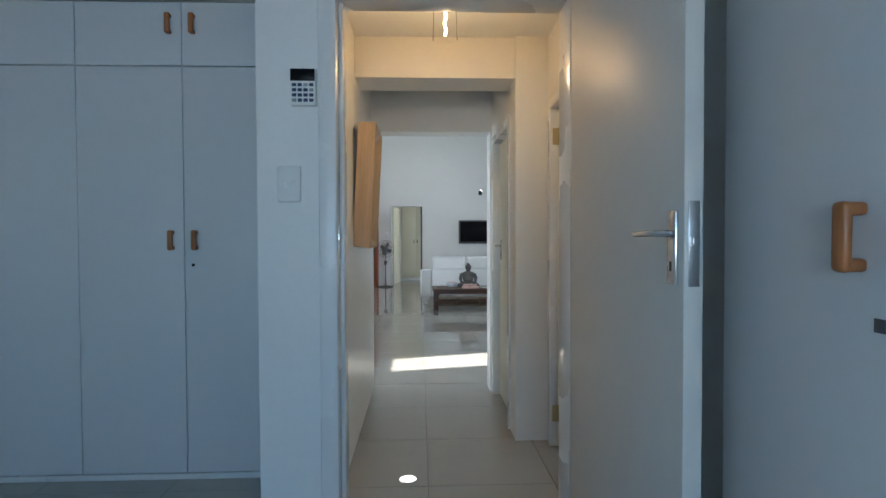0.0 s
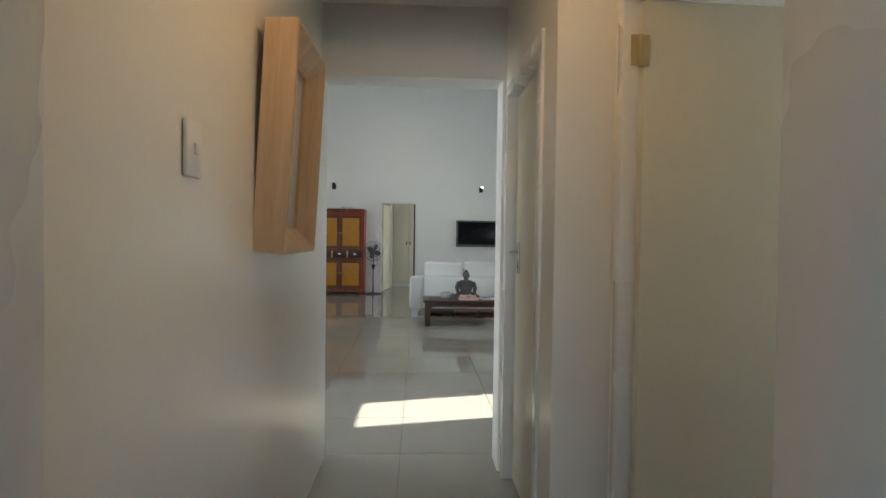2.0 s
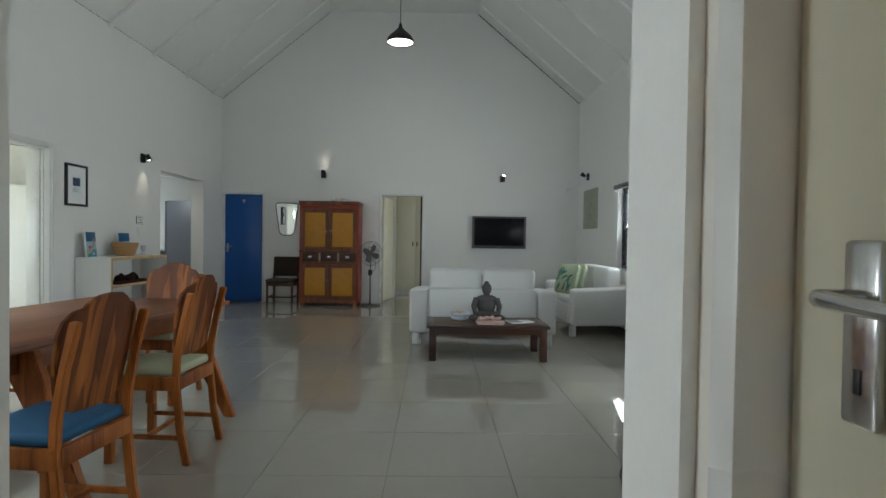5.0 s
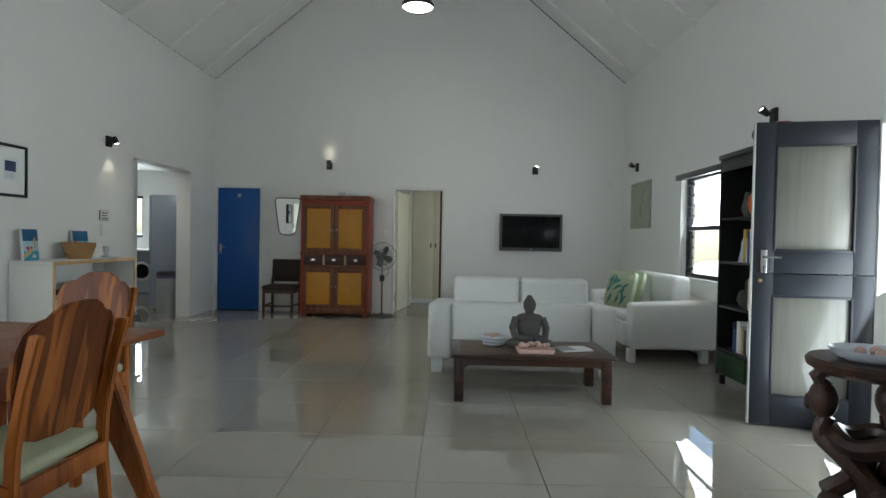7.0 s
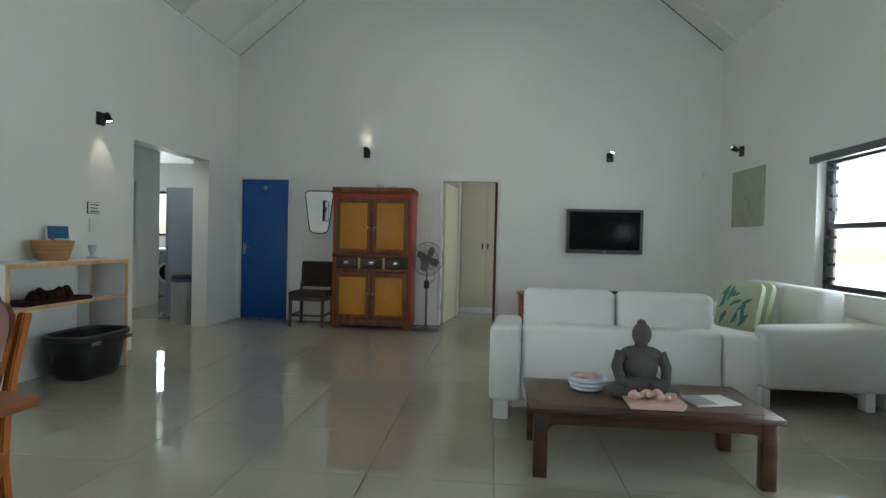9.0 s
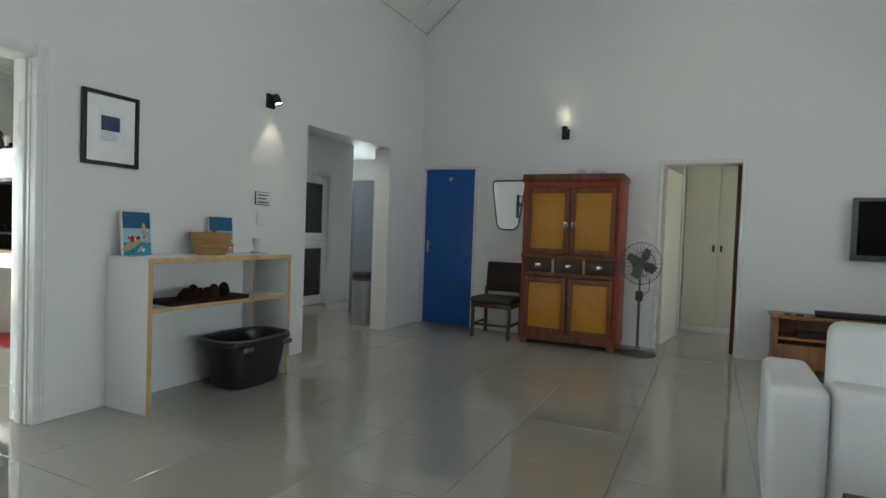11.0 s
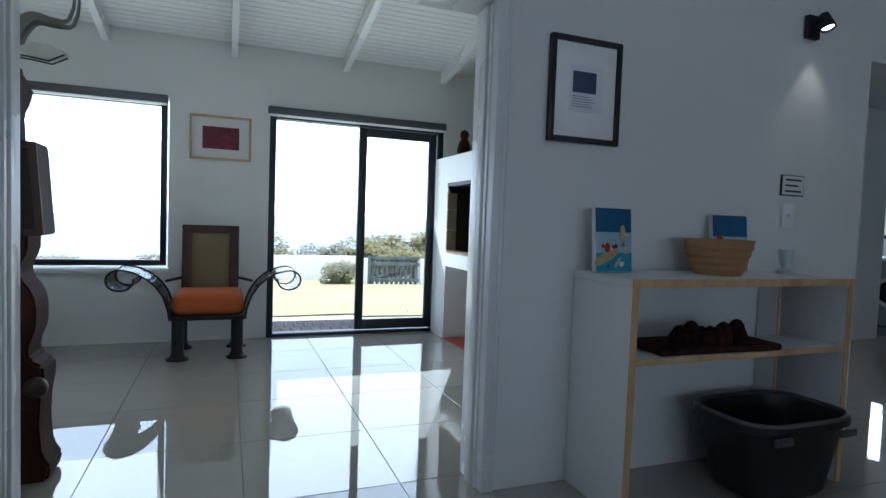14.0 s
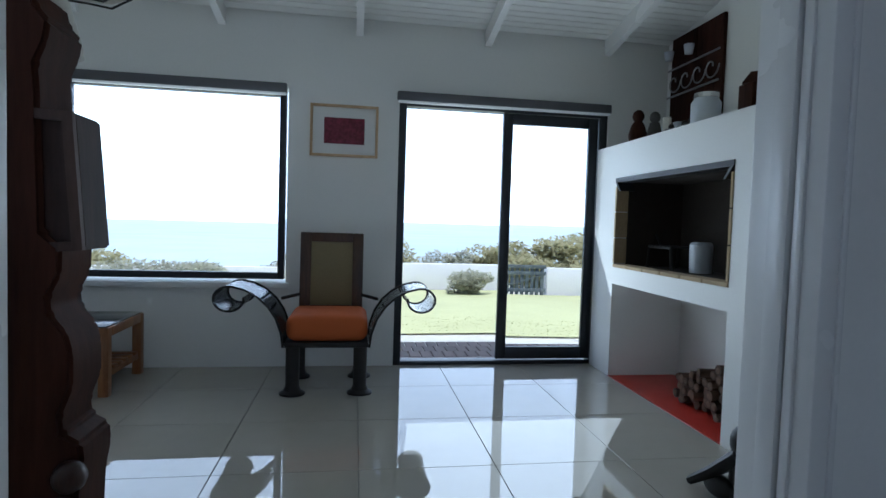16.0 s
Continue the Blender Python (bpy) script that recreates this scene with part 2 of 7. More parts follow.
BLUE_STEEL = material("polished_dark_steel_sheet", (0.018, 0.022, 0.036), 0.13, 0.0, grain=0.1, scale=12, stain=0.25)
IRON = material("dark_iron", (0.02, 0.018, 0.017), 0.5, 0.5, grain=0.3, scale=50, bump=0.2)
RED_FLOOR = material("red_oxide_floor_paint", (0.40, 0.030, 0.018), 0.4, grain=0.15, scale=20, stain=0.2, stain_scale=4)
SOOT = material("sooty_firebrick", (0.03, 0.022, 0.016), 0.9, grain=0.4, scale=25, stain=0.4, stain_scale=4, bump=0.3)
FIREBRICK = material("yellow_firebrick", (0.45, 0.34, 0.20), 0.85, grain=0.3, scale=40, stain=0.3, stain_scale=6, bump=0.3, vary=0.12)
BARK = material("split_log_bark", (0.10, 0.055, 0.035), 0.9, grain=0.5, scale=35, stain=0.4, stain_scale=8, bump=0.6, vary=0.35)
LOG_END = material("sawn_log_end", (0.13, 0.075, 0.045), 0.9, grain=0.35, scale=60, stain=0.3, stain_scale=10, bump=0.3, vary=0.25)
LAWN = material("sunlit_lawn", (0.58, 0.57, 0.27), 0.9, grain=0.25, scale=30, stain=0.3, stain_scale=0.7, bump=0.5)
SAND = material("pale_sand", (0.62, 0.58, 0.48), 0.95, grain=0.15, scale=12, stain=0.2, stain_scale=0.4, bump=0.3)
PAVER = material("brown_brick_paver", (0.20, 0.15, 0.13), 0.85, grain=0.3, scale=50, stain=0.2, stain_scale=6, bump=0.3, vary=0.2)
GARDEN_WALL = material("white_garden_wall", (0.80, 0.79, 0.76), 0.8, grain=0.08, scale=30, stain=0.12, bump=0.2)
GATE = wood("weathered_grey_timber", (0.06, 0.075, 0.08), (0.15, 0.175, 0.18), 0.8, "z", 9)
LEAF = material("dry_coastal_leaves", (0.46, 0.44, 0.23), 0.8, grain=0.4, scale=6, stain=0.3, stain_scale=1.2, second=(0.52, 0.40, 0.24))
LEAF_GREY = material("silver_grey_leaves", (0.46, 0.46, 0.33), 0.8, grain=0.5, scale=8, stain=0.2, stain_scale=2, second=(0.50, 0.45, 0.36))
SEA = material("turquoise_sea", (0.56, 0.66, 0.70), 0.8, grain=0.25, scale=0.05, stain=0.2, stain_scale=0.01, bump=0.3)
KELP = material("grey_blue_fridge_steel", (0.26, 0.30, 0.37), 0.35, 0.3, grain=0.06, scale=30)
WIRE = material("cage_wire", (0.35, 0.35, 0.35), 0.3, 1.0)
# opaque colour standing in for the lit wall seen through the door glass
TINTED_PANE = material("pane_in_wall_colour", (0.20, 0.195, 0.17), 0.15, grain=0.3, scale=3, stain=0.25, stain_scale=2, stretch=(9, 1, 0.6))
DARK_GLASS = material("dark_reflective_glass", (0.035, 0.037, 0.035), 0.08, grain=0.2, scale=4, stain=0.3)
BULB_WARM = glow("filament_glow", (1.0, 0.55, 0.16), 16)
BULB_WHITE = glow("lamp_glow", (1.0, 0.93, 0.82), 5)
MIRROR = material("silvered_mirror", (0.85, 0.86, 0.86), 0.02, 1.0)
TURQ = material("turquoise_paint", (0.03, 0.30, 0.42), 0.5, grain=0.35, scale=14, stain=0.4, stain_scale=9, second=(0.12, 0.5, 0.62))
SKYBLUE = material("deep_sky_blue_paint", (0.015, 0.12, 0.26), 0.5, grain=0.3, scale=18, stain=0.3)
CRIMSON = material("crimson_print", (0.11, 0.006, 0.02), 0.5, grain=0.6, scale=40, second=(0.30, 0.03, 0.07))
RED = material("red_glaze", (0.45, 0.02, 0.015), 0.3)
VERMILION = material("orange_glaze", (0.62, 0.12, 0.02), 0.35)
GREEN = material("dark_green_paint", (0.015, 0.05, 0.016), 0.5, grain=0.3, scale=20)
SAGE = material("sage_relief_plaster", (0.40, 0.42, 0.33), 0.7, grain=0.25, scale=18, stain=0.3, stain_scale=5, bump=0.4)
CUSHION = material("pale_green_linen", (0.45, 0.50, 0.34), 0.8, grain=0.3, scale=60, stain=0.2, stain_scale=9, second=(0.20, 0.36, 0.30), bump=0.2)
PURPLE = material("purple_bin_liner", (0.10, 0.06, 0.20), 0.5)
PORCH = material("cream_porch_boards", (0.62, 0.54, 0.36), 0.7, grain=0.1, scale=20)
SKIN_BONE = material("bleached_bone", (0.70, 0.68, 0.62), 0.6, grain=0.2, scale=30, bump=0.3)
HORN = material("grey_horn", (0.16, 0.15, 0.13), 0.5, grain=0.4, scale=50, bump=0.4)
BOOKS = [material("book_" + n, c, 0.6, grain=0.05, scale=40) for n, c in (("white", (0.7, 0.7, 0.68)), ("grey", (0.3, 0.32, 0.34)), ("cream", (0.6, 0.55, 0.42)), ("navy", (0.03, 0.05, 0.12)), ("black", (0.03, 0.03, 0.03)), ("ochre", (0.5, 0.33, 0.08)))]


def ringed(name):
    """Black cloth printed with white rings on a grid."""
    m = bpy.data.materials.new(name)
    m.use_nodes = True
    n, l = m.node_tree.nodes, m.node_tree.links
    b = n["Principled BSDF"]
    b.inputs["Roughness"].default_value = 0.75
    coords, mp = n.new("ShaderNodeTexCoord"), n.new("ShaderNodeMapping")
    mp.inputs["Scale"].default_value = (24, 24, 24)
    vor = n.new("ShaderNodeTexVoronoi")
    vor.feature, vor.inputs["Randomness"].default_value = "F1", 0.0
    vor.inputs["Scale"].default_value = 1.0
    ramp = n.new("ShaderNodeValToRGB")
    ramp.color_ramp.interpolation = "CONSTANT"
    el = ramp.color_ramp.elements
    el[0].position, el[0].color = 0.0, (0.02, 0.02, 0.02, 1)
    el[1].position, el[1].color = 0.27, (0.66, 0.64, 0.58, 1)
    e = el.new(0.46)
    e.color = (0.015, 0.015, 0.017, 1)
    e = el.new(0.62)
    e.color = (0.5, 0.48, 0.42, 1)
    l.new(coords.outputs["Object"], mp.inputs["Vector"])
    l.new(mp.outputs["Vector"], vor.inputs["Vector"])
    l.new(vor.outputs["Distance"], ramp.inputs["Fac"])
    l.new(ramp.outputs["Color"], b.inputs["Base Color"])
    return m


SCREEN.node_tree.nodes["Principled BSDF"].inputs["Specular IOR Level"].default_value = 0.12
SEA.node_tree.nodes["Principled BSDF"].inputs["Specular IOR Level"].default_value = 0.15
for dull in (RED_WOOD, MATT_CARVED):
    dull.node_tree.nodes["Principled BSDF"].inputs["Specular IOR Level"].default_value = 0.08
for leafy in (LEAF, LEAF_GREY):
    n, l = leafy.node_tree.nodes, leafy.node_tree.links
    through_light, both = n.new("ShaderNodeBsdfTranslucent"), n.new("ShaderNodeMixShader")
    both.inputs[0].default_value = 0.45
    l.new(n["Principled BSDF"].inputs["Base Color"].links[0].from_socket, through_light.inputs["Color"])
    l.new(n["Principled BSDF"].outputs[0], both.inputs[1])
    l.new(through_light.outputs[0], both.inputs[2])
    l.new(both.outputs[0], n["Material Output"].inputs["Surface"])
LEAF_PRINT = material("teal_leaf_print", (0.05, 0.20, 0.19), 0.8, grain=0.4, scale=40, stain=0.4, stain_scale=12, second=(0.16, 0.30, 0.12))
# emits light of its own, for the blown-out sky above the sea
SKY_GLOW = glow("glowing_white_sky", (0.90, 0.96, 1.0), 1.22)
RINGS = ringed("black_cloth_with_white_rings")


# ---- building ----
def box(bm, x0, x1, y0, y1, z0, z1, m=None):
    v = [bm.verts.new((x, y, z) if m is None else m @ Vector((x, y, z))) for x in (x0, x1) for y in (y0, y1) for z in (z0, z1)]
    for f in ((0, 1, 3, 2), (4, 6, 7, 5), (0, 4, 5, 1), (2, 3, 7, 6), (0, 2, 6, 4), (1, 5, 7, 3)):
        bm.faces.new([v[i] for i in f])


def rbox(bm, x0, x1, y0, y1, z0, z1, r=0.01, seg=2, m=None):
    """A box with rounded edges."""
    b2 = bmesh.new()
    box(b2, min(x0, x1), max(x0, x1), min(y0, y1), max(y0, y1), min(z0, z1), max(z0, z1))
    bmesh.ops.recalc_face_normals(b2, faces=b2.faces)
    r = min(r, 0.48 * min(abs(x1 - x0), abs(y1 - y0), abs(z1 - z0)))
    bmesh.ops.bevel(b2, geom=list(b2.edges), offset=r, segments=seg, profile=0.5, affect="EDGES")
    join(bm, b2, m)


def join(bm, b2, m=None):
    made = {}
    for v in b2.verts:
        made[v] = bm.verts.new(m @ v.co if m is not None else v.co)
    for f in b2.faces:
        try:
            bm.faces.new([made[v] for v in f.verts])
        except ValueError:
            pass
    b2.free()


def lathe(bm, profile, x=0, y=0, z=0, n=20, m=None):
    """A turned body from (radius, height) pairs."""
    rings = []
    for r, h in profile:
        ring = []
        for i in range(n):
            a = 2 * math.pi * i / n
            p = Vector((x + r * math.cos(a), y + r * math.sin(a), z + h))
            ring.append(bm.verts.new(m @ p if m is not None else p))
        rings.append(ring)
    for a, b in zip(rings, rings[1:]):
        for i in range(n):
            bm.faces.new((a[i], a[(i + 1) % n], b[(i + 1) % n], b[i]))
    if profile[0][0] > 1e-4:
        bm.faces.new(rings[0][::-1])
    if profile[-1][0] > 1e-4:
        bm.faces.new(rings[-1])


def tube(bm, points, r, n=8, r2=None):
    """A round bar along a line of points; it may taper to r2."""
    pts = [Vector(p) for p in points]
    rings, side = [], None
    for i, p in enumerate(pts):
        d = (pts[min(i + 1, len(pts) - 1)] - pts[max(i - 1, 0)]).normalized()
        if side is None:
            side = d.orthogonal().normalized()
        side = (side - d * side.dot(d)).normalized()
        up = d.cross(side)
        k = i / max(1, len(pts) - 1)
        rad = r if r2 is None else r + (r2 - r) * k
        rings.append([bm.verts.new(p + rad * (math.cos(2 * math.pi * j / n) * side + math.sin(2 * math.pi * j / n) * up)) for j in range(n)])
    for a, b in zip(rings, rings[1:]):
        for j in range(n):
            bm.faces.new((a[j], a[(j + 1) % n], b[(j + 1) % n], b[j]))
    bm.faces.new(rings[0][::-1])
    bm.faces.new(rings[-1])


def ball(bm, x, y, z, rx, ry=None, rz=None, u=14, v=9, m=None):
    ry, rz = ry or rx, rz or rx
    b2 = bmesh.new()
    bmesh.ops.create_uvsphere(b2, u_segments=u, v_segments=v, radius=1.0)
    for w in b2.verts:
        w.co = Vector((x + rx * w.co.x, y + ry * w.co.y, z + rz * w.co.z))
    join(bm, b2, m)


def slab(bm, outline, depth, m=None):
    """A flat board cut to an outline in x and z, with thickness along y."""
    a = [bm.verts.new(m @ Vector((x, 0, z)) if m is not None else (x, 0, z)) for x, z in outline]
    b = [bm.verts.new(m @ Vector((x, depth, z)) if m is not None else (x, depth, z)) for x, z in outline]
    bm.faces.new(a)
    bm.faces.new(b[::-1])
    for i in range(len(a)):
        j = (i + 1) % len(a)
        bm.faces.new((a[i], b[i], b[j], a[j]))


def mesh_of(name, bm, mat, smooth=True):
    bmesh.ops.recalc_face_normals(bm, faces=bm.faces)
    me = bpy.data.meshes.new(name)
    bm.to_mesh(me)
    bm.free()
    me.materials.append(mat)
    if smooth:
        me.shade_smooth()
        me.set_sharp_from_angle(angle=radians(35))
    return me


def part(name, bm, mat, parent, label="", smooth=True):
    ob = new(name, mesh_of(name, bm, mat, smooth))
    ob.parent = parent
    return tagged(ob, label)


def thing(name, m, label, category, group=""):
    ob = new(name)
    ob.empty_display_size = 0.1
    ob.matrix_world = m
    return tagged(ob, label, category, group)


def solid(name, bm, mat, label, category, group="", m=None, smooth=True):
    """A thing that is one mesh."""
    ob = new(name, mesh_of(name, bm, mat, smooth))
    if m is not None:
        ob.matrix_world = m
    return tagged(ob, label, category, group)


def structure(name, bm, mat, label="", smooth=False):
    ob = new(name, mesh_of(name, bm, mat, smooth))
    return tagged(ob, label, kind="structure")


def simple(name, mat, parent, x0, x1, y0, y1, z0, z1, r=0.004, label=""):
    bm = bmesh.new()
    rbox(bm, x0, x1, y0, y1, z0, z1, r)
    return part(name, bm, mat, parent, label)


def wall_x(name, x0, x1, y0, y1, z1, openings, mat, label=""):
    """A wall between x0 and x1 that runs along y, with openings (y0, y1, z0, z1)."""
    bm = bmesh.new()
    cuts = sorted({y0, y1, *[c for o in openings for c in o[:2]]})
    for a, b in zip(cuts, cuts[1:]):
        gaps = sorted((o[2], o[3]) for o in openings if o[0] <= a and b <= o[1])
        z = 0
        for g0, g1 in gaps:
            if g0 > z:
                box(bm, x0, x1, a, b, z, g0)
            z = g1
        if z < z1:
            box(bm, x0, x1, a, b, z, z1)
    bmesh.ops.remove_doubles(bm, verts=bm.verts, dist=1e-5)
    return structure(name, bm, mat, label)


def wall_y(name, y0, y1, x0, x1, z1, openings, mat, label=""):
    bm = bmesh.new()
    cuts = sorted({x0, x1, *[c for o in openings for c in o[:2]]})
    for a, b in zip(cuts, cuts[1:]):
        gaps = sorted((o[2], o[3]) for o in openings if o[0] <= a and b <= o[1])
        z = 0
        for g0, g1 in gaps:
            if g0 > z:
                box(bm, a, b, y0, y1, z, g0)
            z = g1
        if z < z1:
            box(bm, a, b, y0, y1, z, z1)
    bmesh.ops.remove_doubles(bm, verts=bm.verts, dist=1e-5)
    return structure(name, bm, mat, label)


# ---- the house ----
# bedroom: south of y 1.81; passage: x -0.30 to 0.90, y 1.95 to 4.32; living room: x -3.6 to 3.1, y 4.52 to 14.15
# patio room: x -6.98 to -3.81, y 5.2 to 10.45; kitchen: west of x -3.81, y 10.9 to 15; far bedroom beyond y 14.35
bm = bmesh.new()
box(bm, -7.0, 4.2, -3.4, 18.0, -0.2, -0.011)
box(bm, -8.0, -7.0, 11.2, 18.0, -0.2, -0.011)
structure("floor", bm, GROUT, "grey screed and grout under polished porcelain tiles")

EAVE, COLLAR = 3.8, 5.46
wall_y("wall_bedroom_north", 1.81, 1.95, -0.47, 3.3, 2.6, [(-0.19, 0.66, 0, 2.19)], WHITE)
wall_x("wall_passage_west", -0.47, -0.285, 1.95, 4.32, 2.6, [], CREAM)
wall_x("wall_passage_east_1", 0.90, 1.05, 1.95, 3.21, 2.6, [(2.27, 3.15, 0, 2.08)], CREAM)
wall_x("wall_passage_east_2", 0.70, 0.90, 3.21, 4.32, 2.6, [(3.42, 4.26, 0, 2.05)], CREAM)
bm = bmesh.new()
box(bm, -0.285, 0.90, 3.24, 3.55, 2.25, 2.5)
structure("beam_passage", bm, CREAM)
wall_y("wall_living_south", 4.32, 4.52, -3.6, 3.1, COLLAR + 0.3, [(-0.285, 0.68, 0, 2.12)], WHITE)
wall_x("wall_living_east", 3.1, 3.3, 4.32, 14.35, EAVE + 0.4, [(7.88, 8.74, 0, 2.09), (10.3, 11.86, 0.82, 2.06)], WHITE)
# the first opening is unseen, added for the dining fill lamp
wall_x("wall_living_west", -3.81, -3.6, 4.32, 14.35, EAVE + 0.4, [(5.0, 6.8, 0.85, 2.05), (7.68, 9.52, 0, 2.16), (11.82, 13.33, 0, 2.17)], WHITE)
wall_y("wall_living_north", 14.15, 14.35, -3.6, 3.1, COLLAR + 0.3, [(-3.585, -2.80, 0, 2.05), (-0.655, 0.195, 0, 2.06)], WHITE)

# living room ceiling: two slopes and a flat collar
bm = bmesh.new()
for pts in ([(-3.85, EAVE - 0.2), (-1.58, COLLAR), (-1.58, COLLAR + 0.1), (-3.85, EAVE - 0.1)],
            [(-1.58, COLLAR), (1.15, COLLAR), (1.15, COLLAR + 0.1), (-1.58, COLLAR + 0.1)]):
    slab(bm, pts, 10.03, pose(0, 4.32, 0))
# the east slope, with an unseen gap added to shape the floor's sun patch
def on_slope(x, up=0.0):
    return (x, COLLAR + (x - 1.15) * (EAVE - 0.2 - COLLAR) / 2.2 + up)


def roof_piece(bm, corners):
    """A piece of the east slope, 0.1 m thick, over corners given in plan."""
    low = [bm.verts.new((x, y, on_slope(x)[1])) for x, y in corners]
    high = [bm.verts.new((x, y, on_slope(x, 0.1)[1])) for x, y in corners]
    bm.faces.new(low)
    bm.faces.new(high[::-1])
    for k in range(4):
        bm.faces.new((low[k], high[k], high[(k + 1) % 4], low[(k + 1) % 4]))


roof_piece(bm, [(1.15, 4.32), (3.35, 4.32), (3.35, 5.74), (1.15, 5.23)])
roof_piece(bm, [(1.15, 5.73), (3.35, 6.36), (3.35, 14.35), (1.15, 14.35)])
roof_piece(bm, [(1.15, 5.23), (1.64, 5.344), (1.64, 5.87), (1.15, 5.73)])
roof_piece(bm, [(2.55, 5.555), (3.35, 5.74), (3.35, 6.36), (2.55, 6.13)])
# painted rafters under both slopes
for i in range(9):
    y = 5.2 + 1.06 * i
    slab(bm, [on_slope(3.2), on_slope(1.2), on_slope(1.2, -0.05), on_slope(3.1, -0.05)], 0.06, pose(0, y, 0))
    slab(bm, [(-3.7, EAVE - 0.09), (-1.6, COLLAR), (-1.6, COLLAR - 0.05), (-3.6, EAVE - 0.06)], 0.06, pose(0, y, 0))
structure("ceiling_living", bm, CEIL, "white boarded vaulted ceiling")
# dark bars for the shadow gap where the gable wall meets the boards
bm = bmesh.new()
for (xa, za), (xb, zb) in (((-3.59, EAVE - 0.012), (-1.58, COLLAR - 0.012)), ((1.15, COLLAR - 0.012), (3.09, EAVE + 0.02))):
    tube(bm, [(xa, 14.143, za), (xb, 14.143, zb)], 0.008 if xa > 0 else 0.0035, 6)
for x in (-3.592,):
    tube(bm, [(x, 4.6, EAVE - 0.012), (x, 14.13, EAVE - 0.012)], 0.003, 6)
structure("trim_shadow_gap", bm, TV_FRAME, "narrow dark bars standing for the shadow gap under the ceiling boards")
wall_y("wall_bedroom_south", -3.2, -3.0, -3.0, 3.3, 2.6, [(-1.1, 1.1, 0.8, 2.2)], WHITE)
wall_x("wall_bedroom_west", -3.0, -2.8, -3.0, 3.4, 2.6, [], WHITE)
# the opening is unseen, added for the side-room fill lamp
wall_x("wall_bedroom_east", 3.3, 3.5, -3.2, 4.32, 2.6, [(2.35, 3.65, 0.9, 2.1)], WHITE)
wall_y("wall_niche_back", 3.35, 3.5, -2.8, -0.47, 2.6, [], WHITE)
bm = bmesh.new()
box(bm, -3.0, 3.3, -3.2, 3.239, 2.5, 2.6)
box(bm, -3.0, 3.3, 3.24, 4.32, 2.501, 2.6)
structure("ceiling_bedroom_and_passage", bm, CEIL)
wall_y("wall_passage_room", 4.2, 4.31, 1.05, 3.3, 2.6, [], CREAM)

# patio room
wall_x("wall_patio_west", -7.2, -6.98, 5.0, 11.2, 3.3, [(5.6, 7.93, 0.66, 2.17), (8.78, 10.53, 0, 2.17)], WHITE)
wall_y("wall_patio_south", 5.0, 5.2, -6.98, -3.81, 3.6, [], WHITE)
wall_y("wall_patio_north", 11.05, 11.2, -6.98, -3.81, 3.6, [], WHITE)
bm = bmesh.new()
for pts in ([(-7.3, 2.66), (-3.7, 3.35), (-3.7, 3.43), (-7.3, 2.74)],):
    slab(bm, pts, 6.2, pose(0, 5.0, 0))
structure("ceiling_patio", bm, CEIL, "white tongue and groove boards")

# kitchen and far bedroom shells
wall_y("wall_kitchen_south", 11.25, 11.4, -7.6, -3.81, 2.7, [], WHITE)
wall_x("wall_kitchen_inner", -5.75, -5.6, 11.4, 15.45, 2.7, [(13.95, 14.85, 0, 2.05)], WHITE)
wall_x("wall_scullery_west", -7.8, -7.6, 11.2, 17.25, 2.7, [], WHITE)
wall_y("wall_kitchen_north", 17.05, 17.25, -7.6, -3.4, 2.7, [(-7.2, -6.38, 1.15, 2.05)], WHITE)
wall_x("wall_kitchen_east", -3.81, -3.61, 14.35, 17.05, 2.7, [], WHITE)
wall_y("wall_store_back", 15.3, 15.45, -3.61, -0.62, 2.7, [], WHITE)
bm = bmesh.new()
box(bm, -7.8, -3.81, 11.2, 17.25, 2.6, 2.7)
box(bm, -3.81, 3.3, 14.35, 18.0, 2.6, 2.7)
structure("ceiling_kitchen_and_far_rooms", bm, CEIL)
wall_y("wall_far_bedroom_north", 16.4, 16.6, -0.62, 3.3, 2.7, [], CREAM)
wall_x("wall_far_bedroom_east", 3.1, 3.3, 14.35, 16.6, 2.7, [(14.9, 16.1, 0.9, 2.1)], CREAM)
wall_x("wall_far_bedroom_west", -0.62, -0.44, 15.2, 16.4, 2.7, [], CREAM)
wall_x("wall_far_lobby_west", -0.85, -0.66, 14.35, 15.3, 2.7, [], CREAM)

# low wall with a sloping top beside the front door
bm = bmesh.new()
slab(bm, [(5.9, 0), (7.5, 0), (7.5, 1.02), (5.9, 1.83)], 0.14, pose(2.17, 0, 0, 0, 0, 90) @ Matrix.Diagonal((1, -1, 1, 1)))
structure("wall_low_sloping", bm, WHITE, "white plastered low wall with a sloping top")

# veranda roof over the front door
bm = bmesh.new()
box(bm, 3.3, 6.2, 6.5, 14.4, 2.45, 2.55)
structure("veranda_roof", bm, PORCH, "cream boarded veranda ceiling")
bm = bmesh.new()
box(bm, -7.45, -7.2, 5.0, 11.3, 2.60, 2.72)
structure("eaves_patio", bm, TRIM)


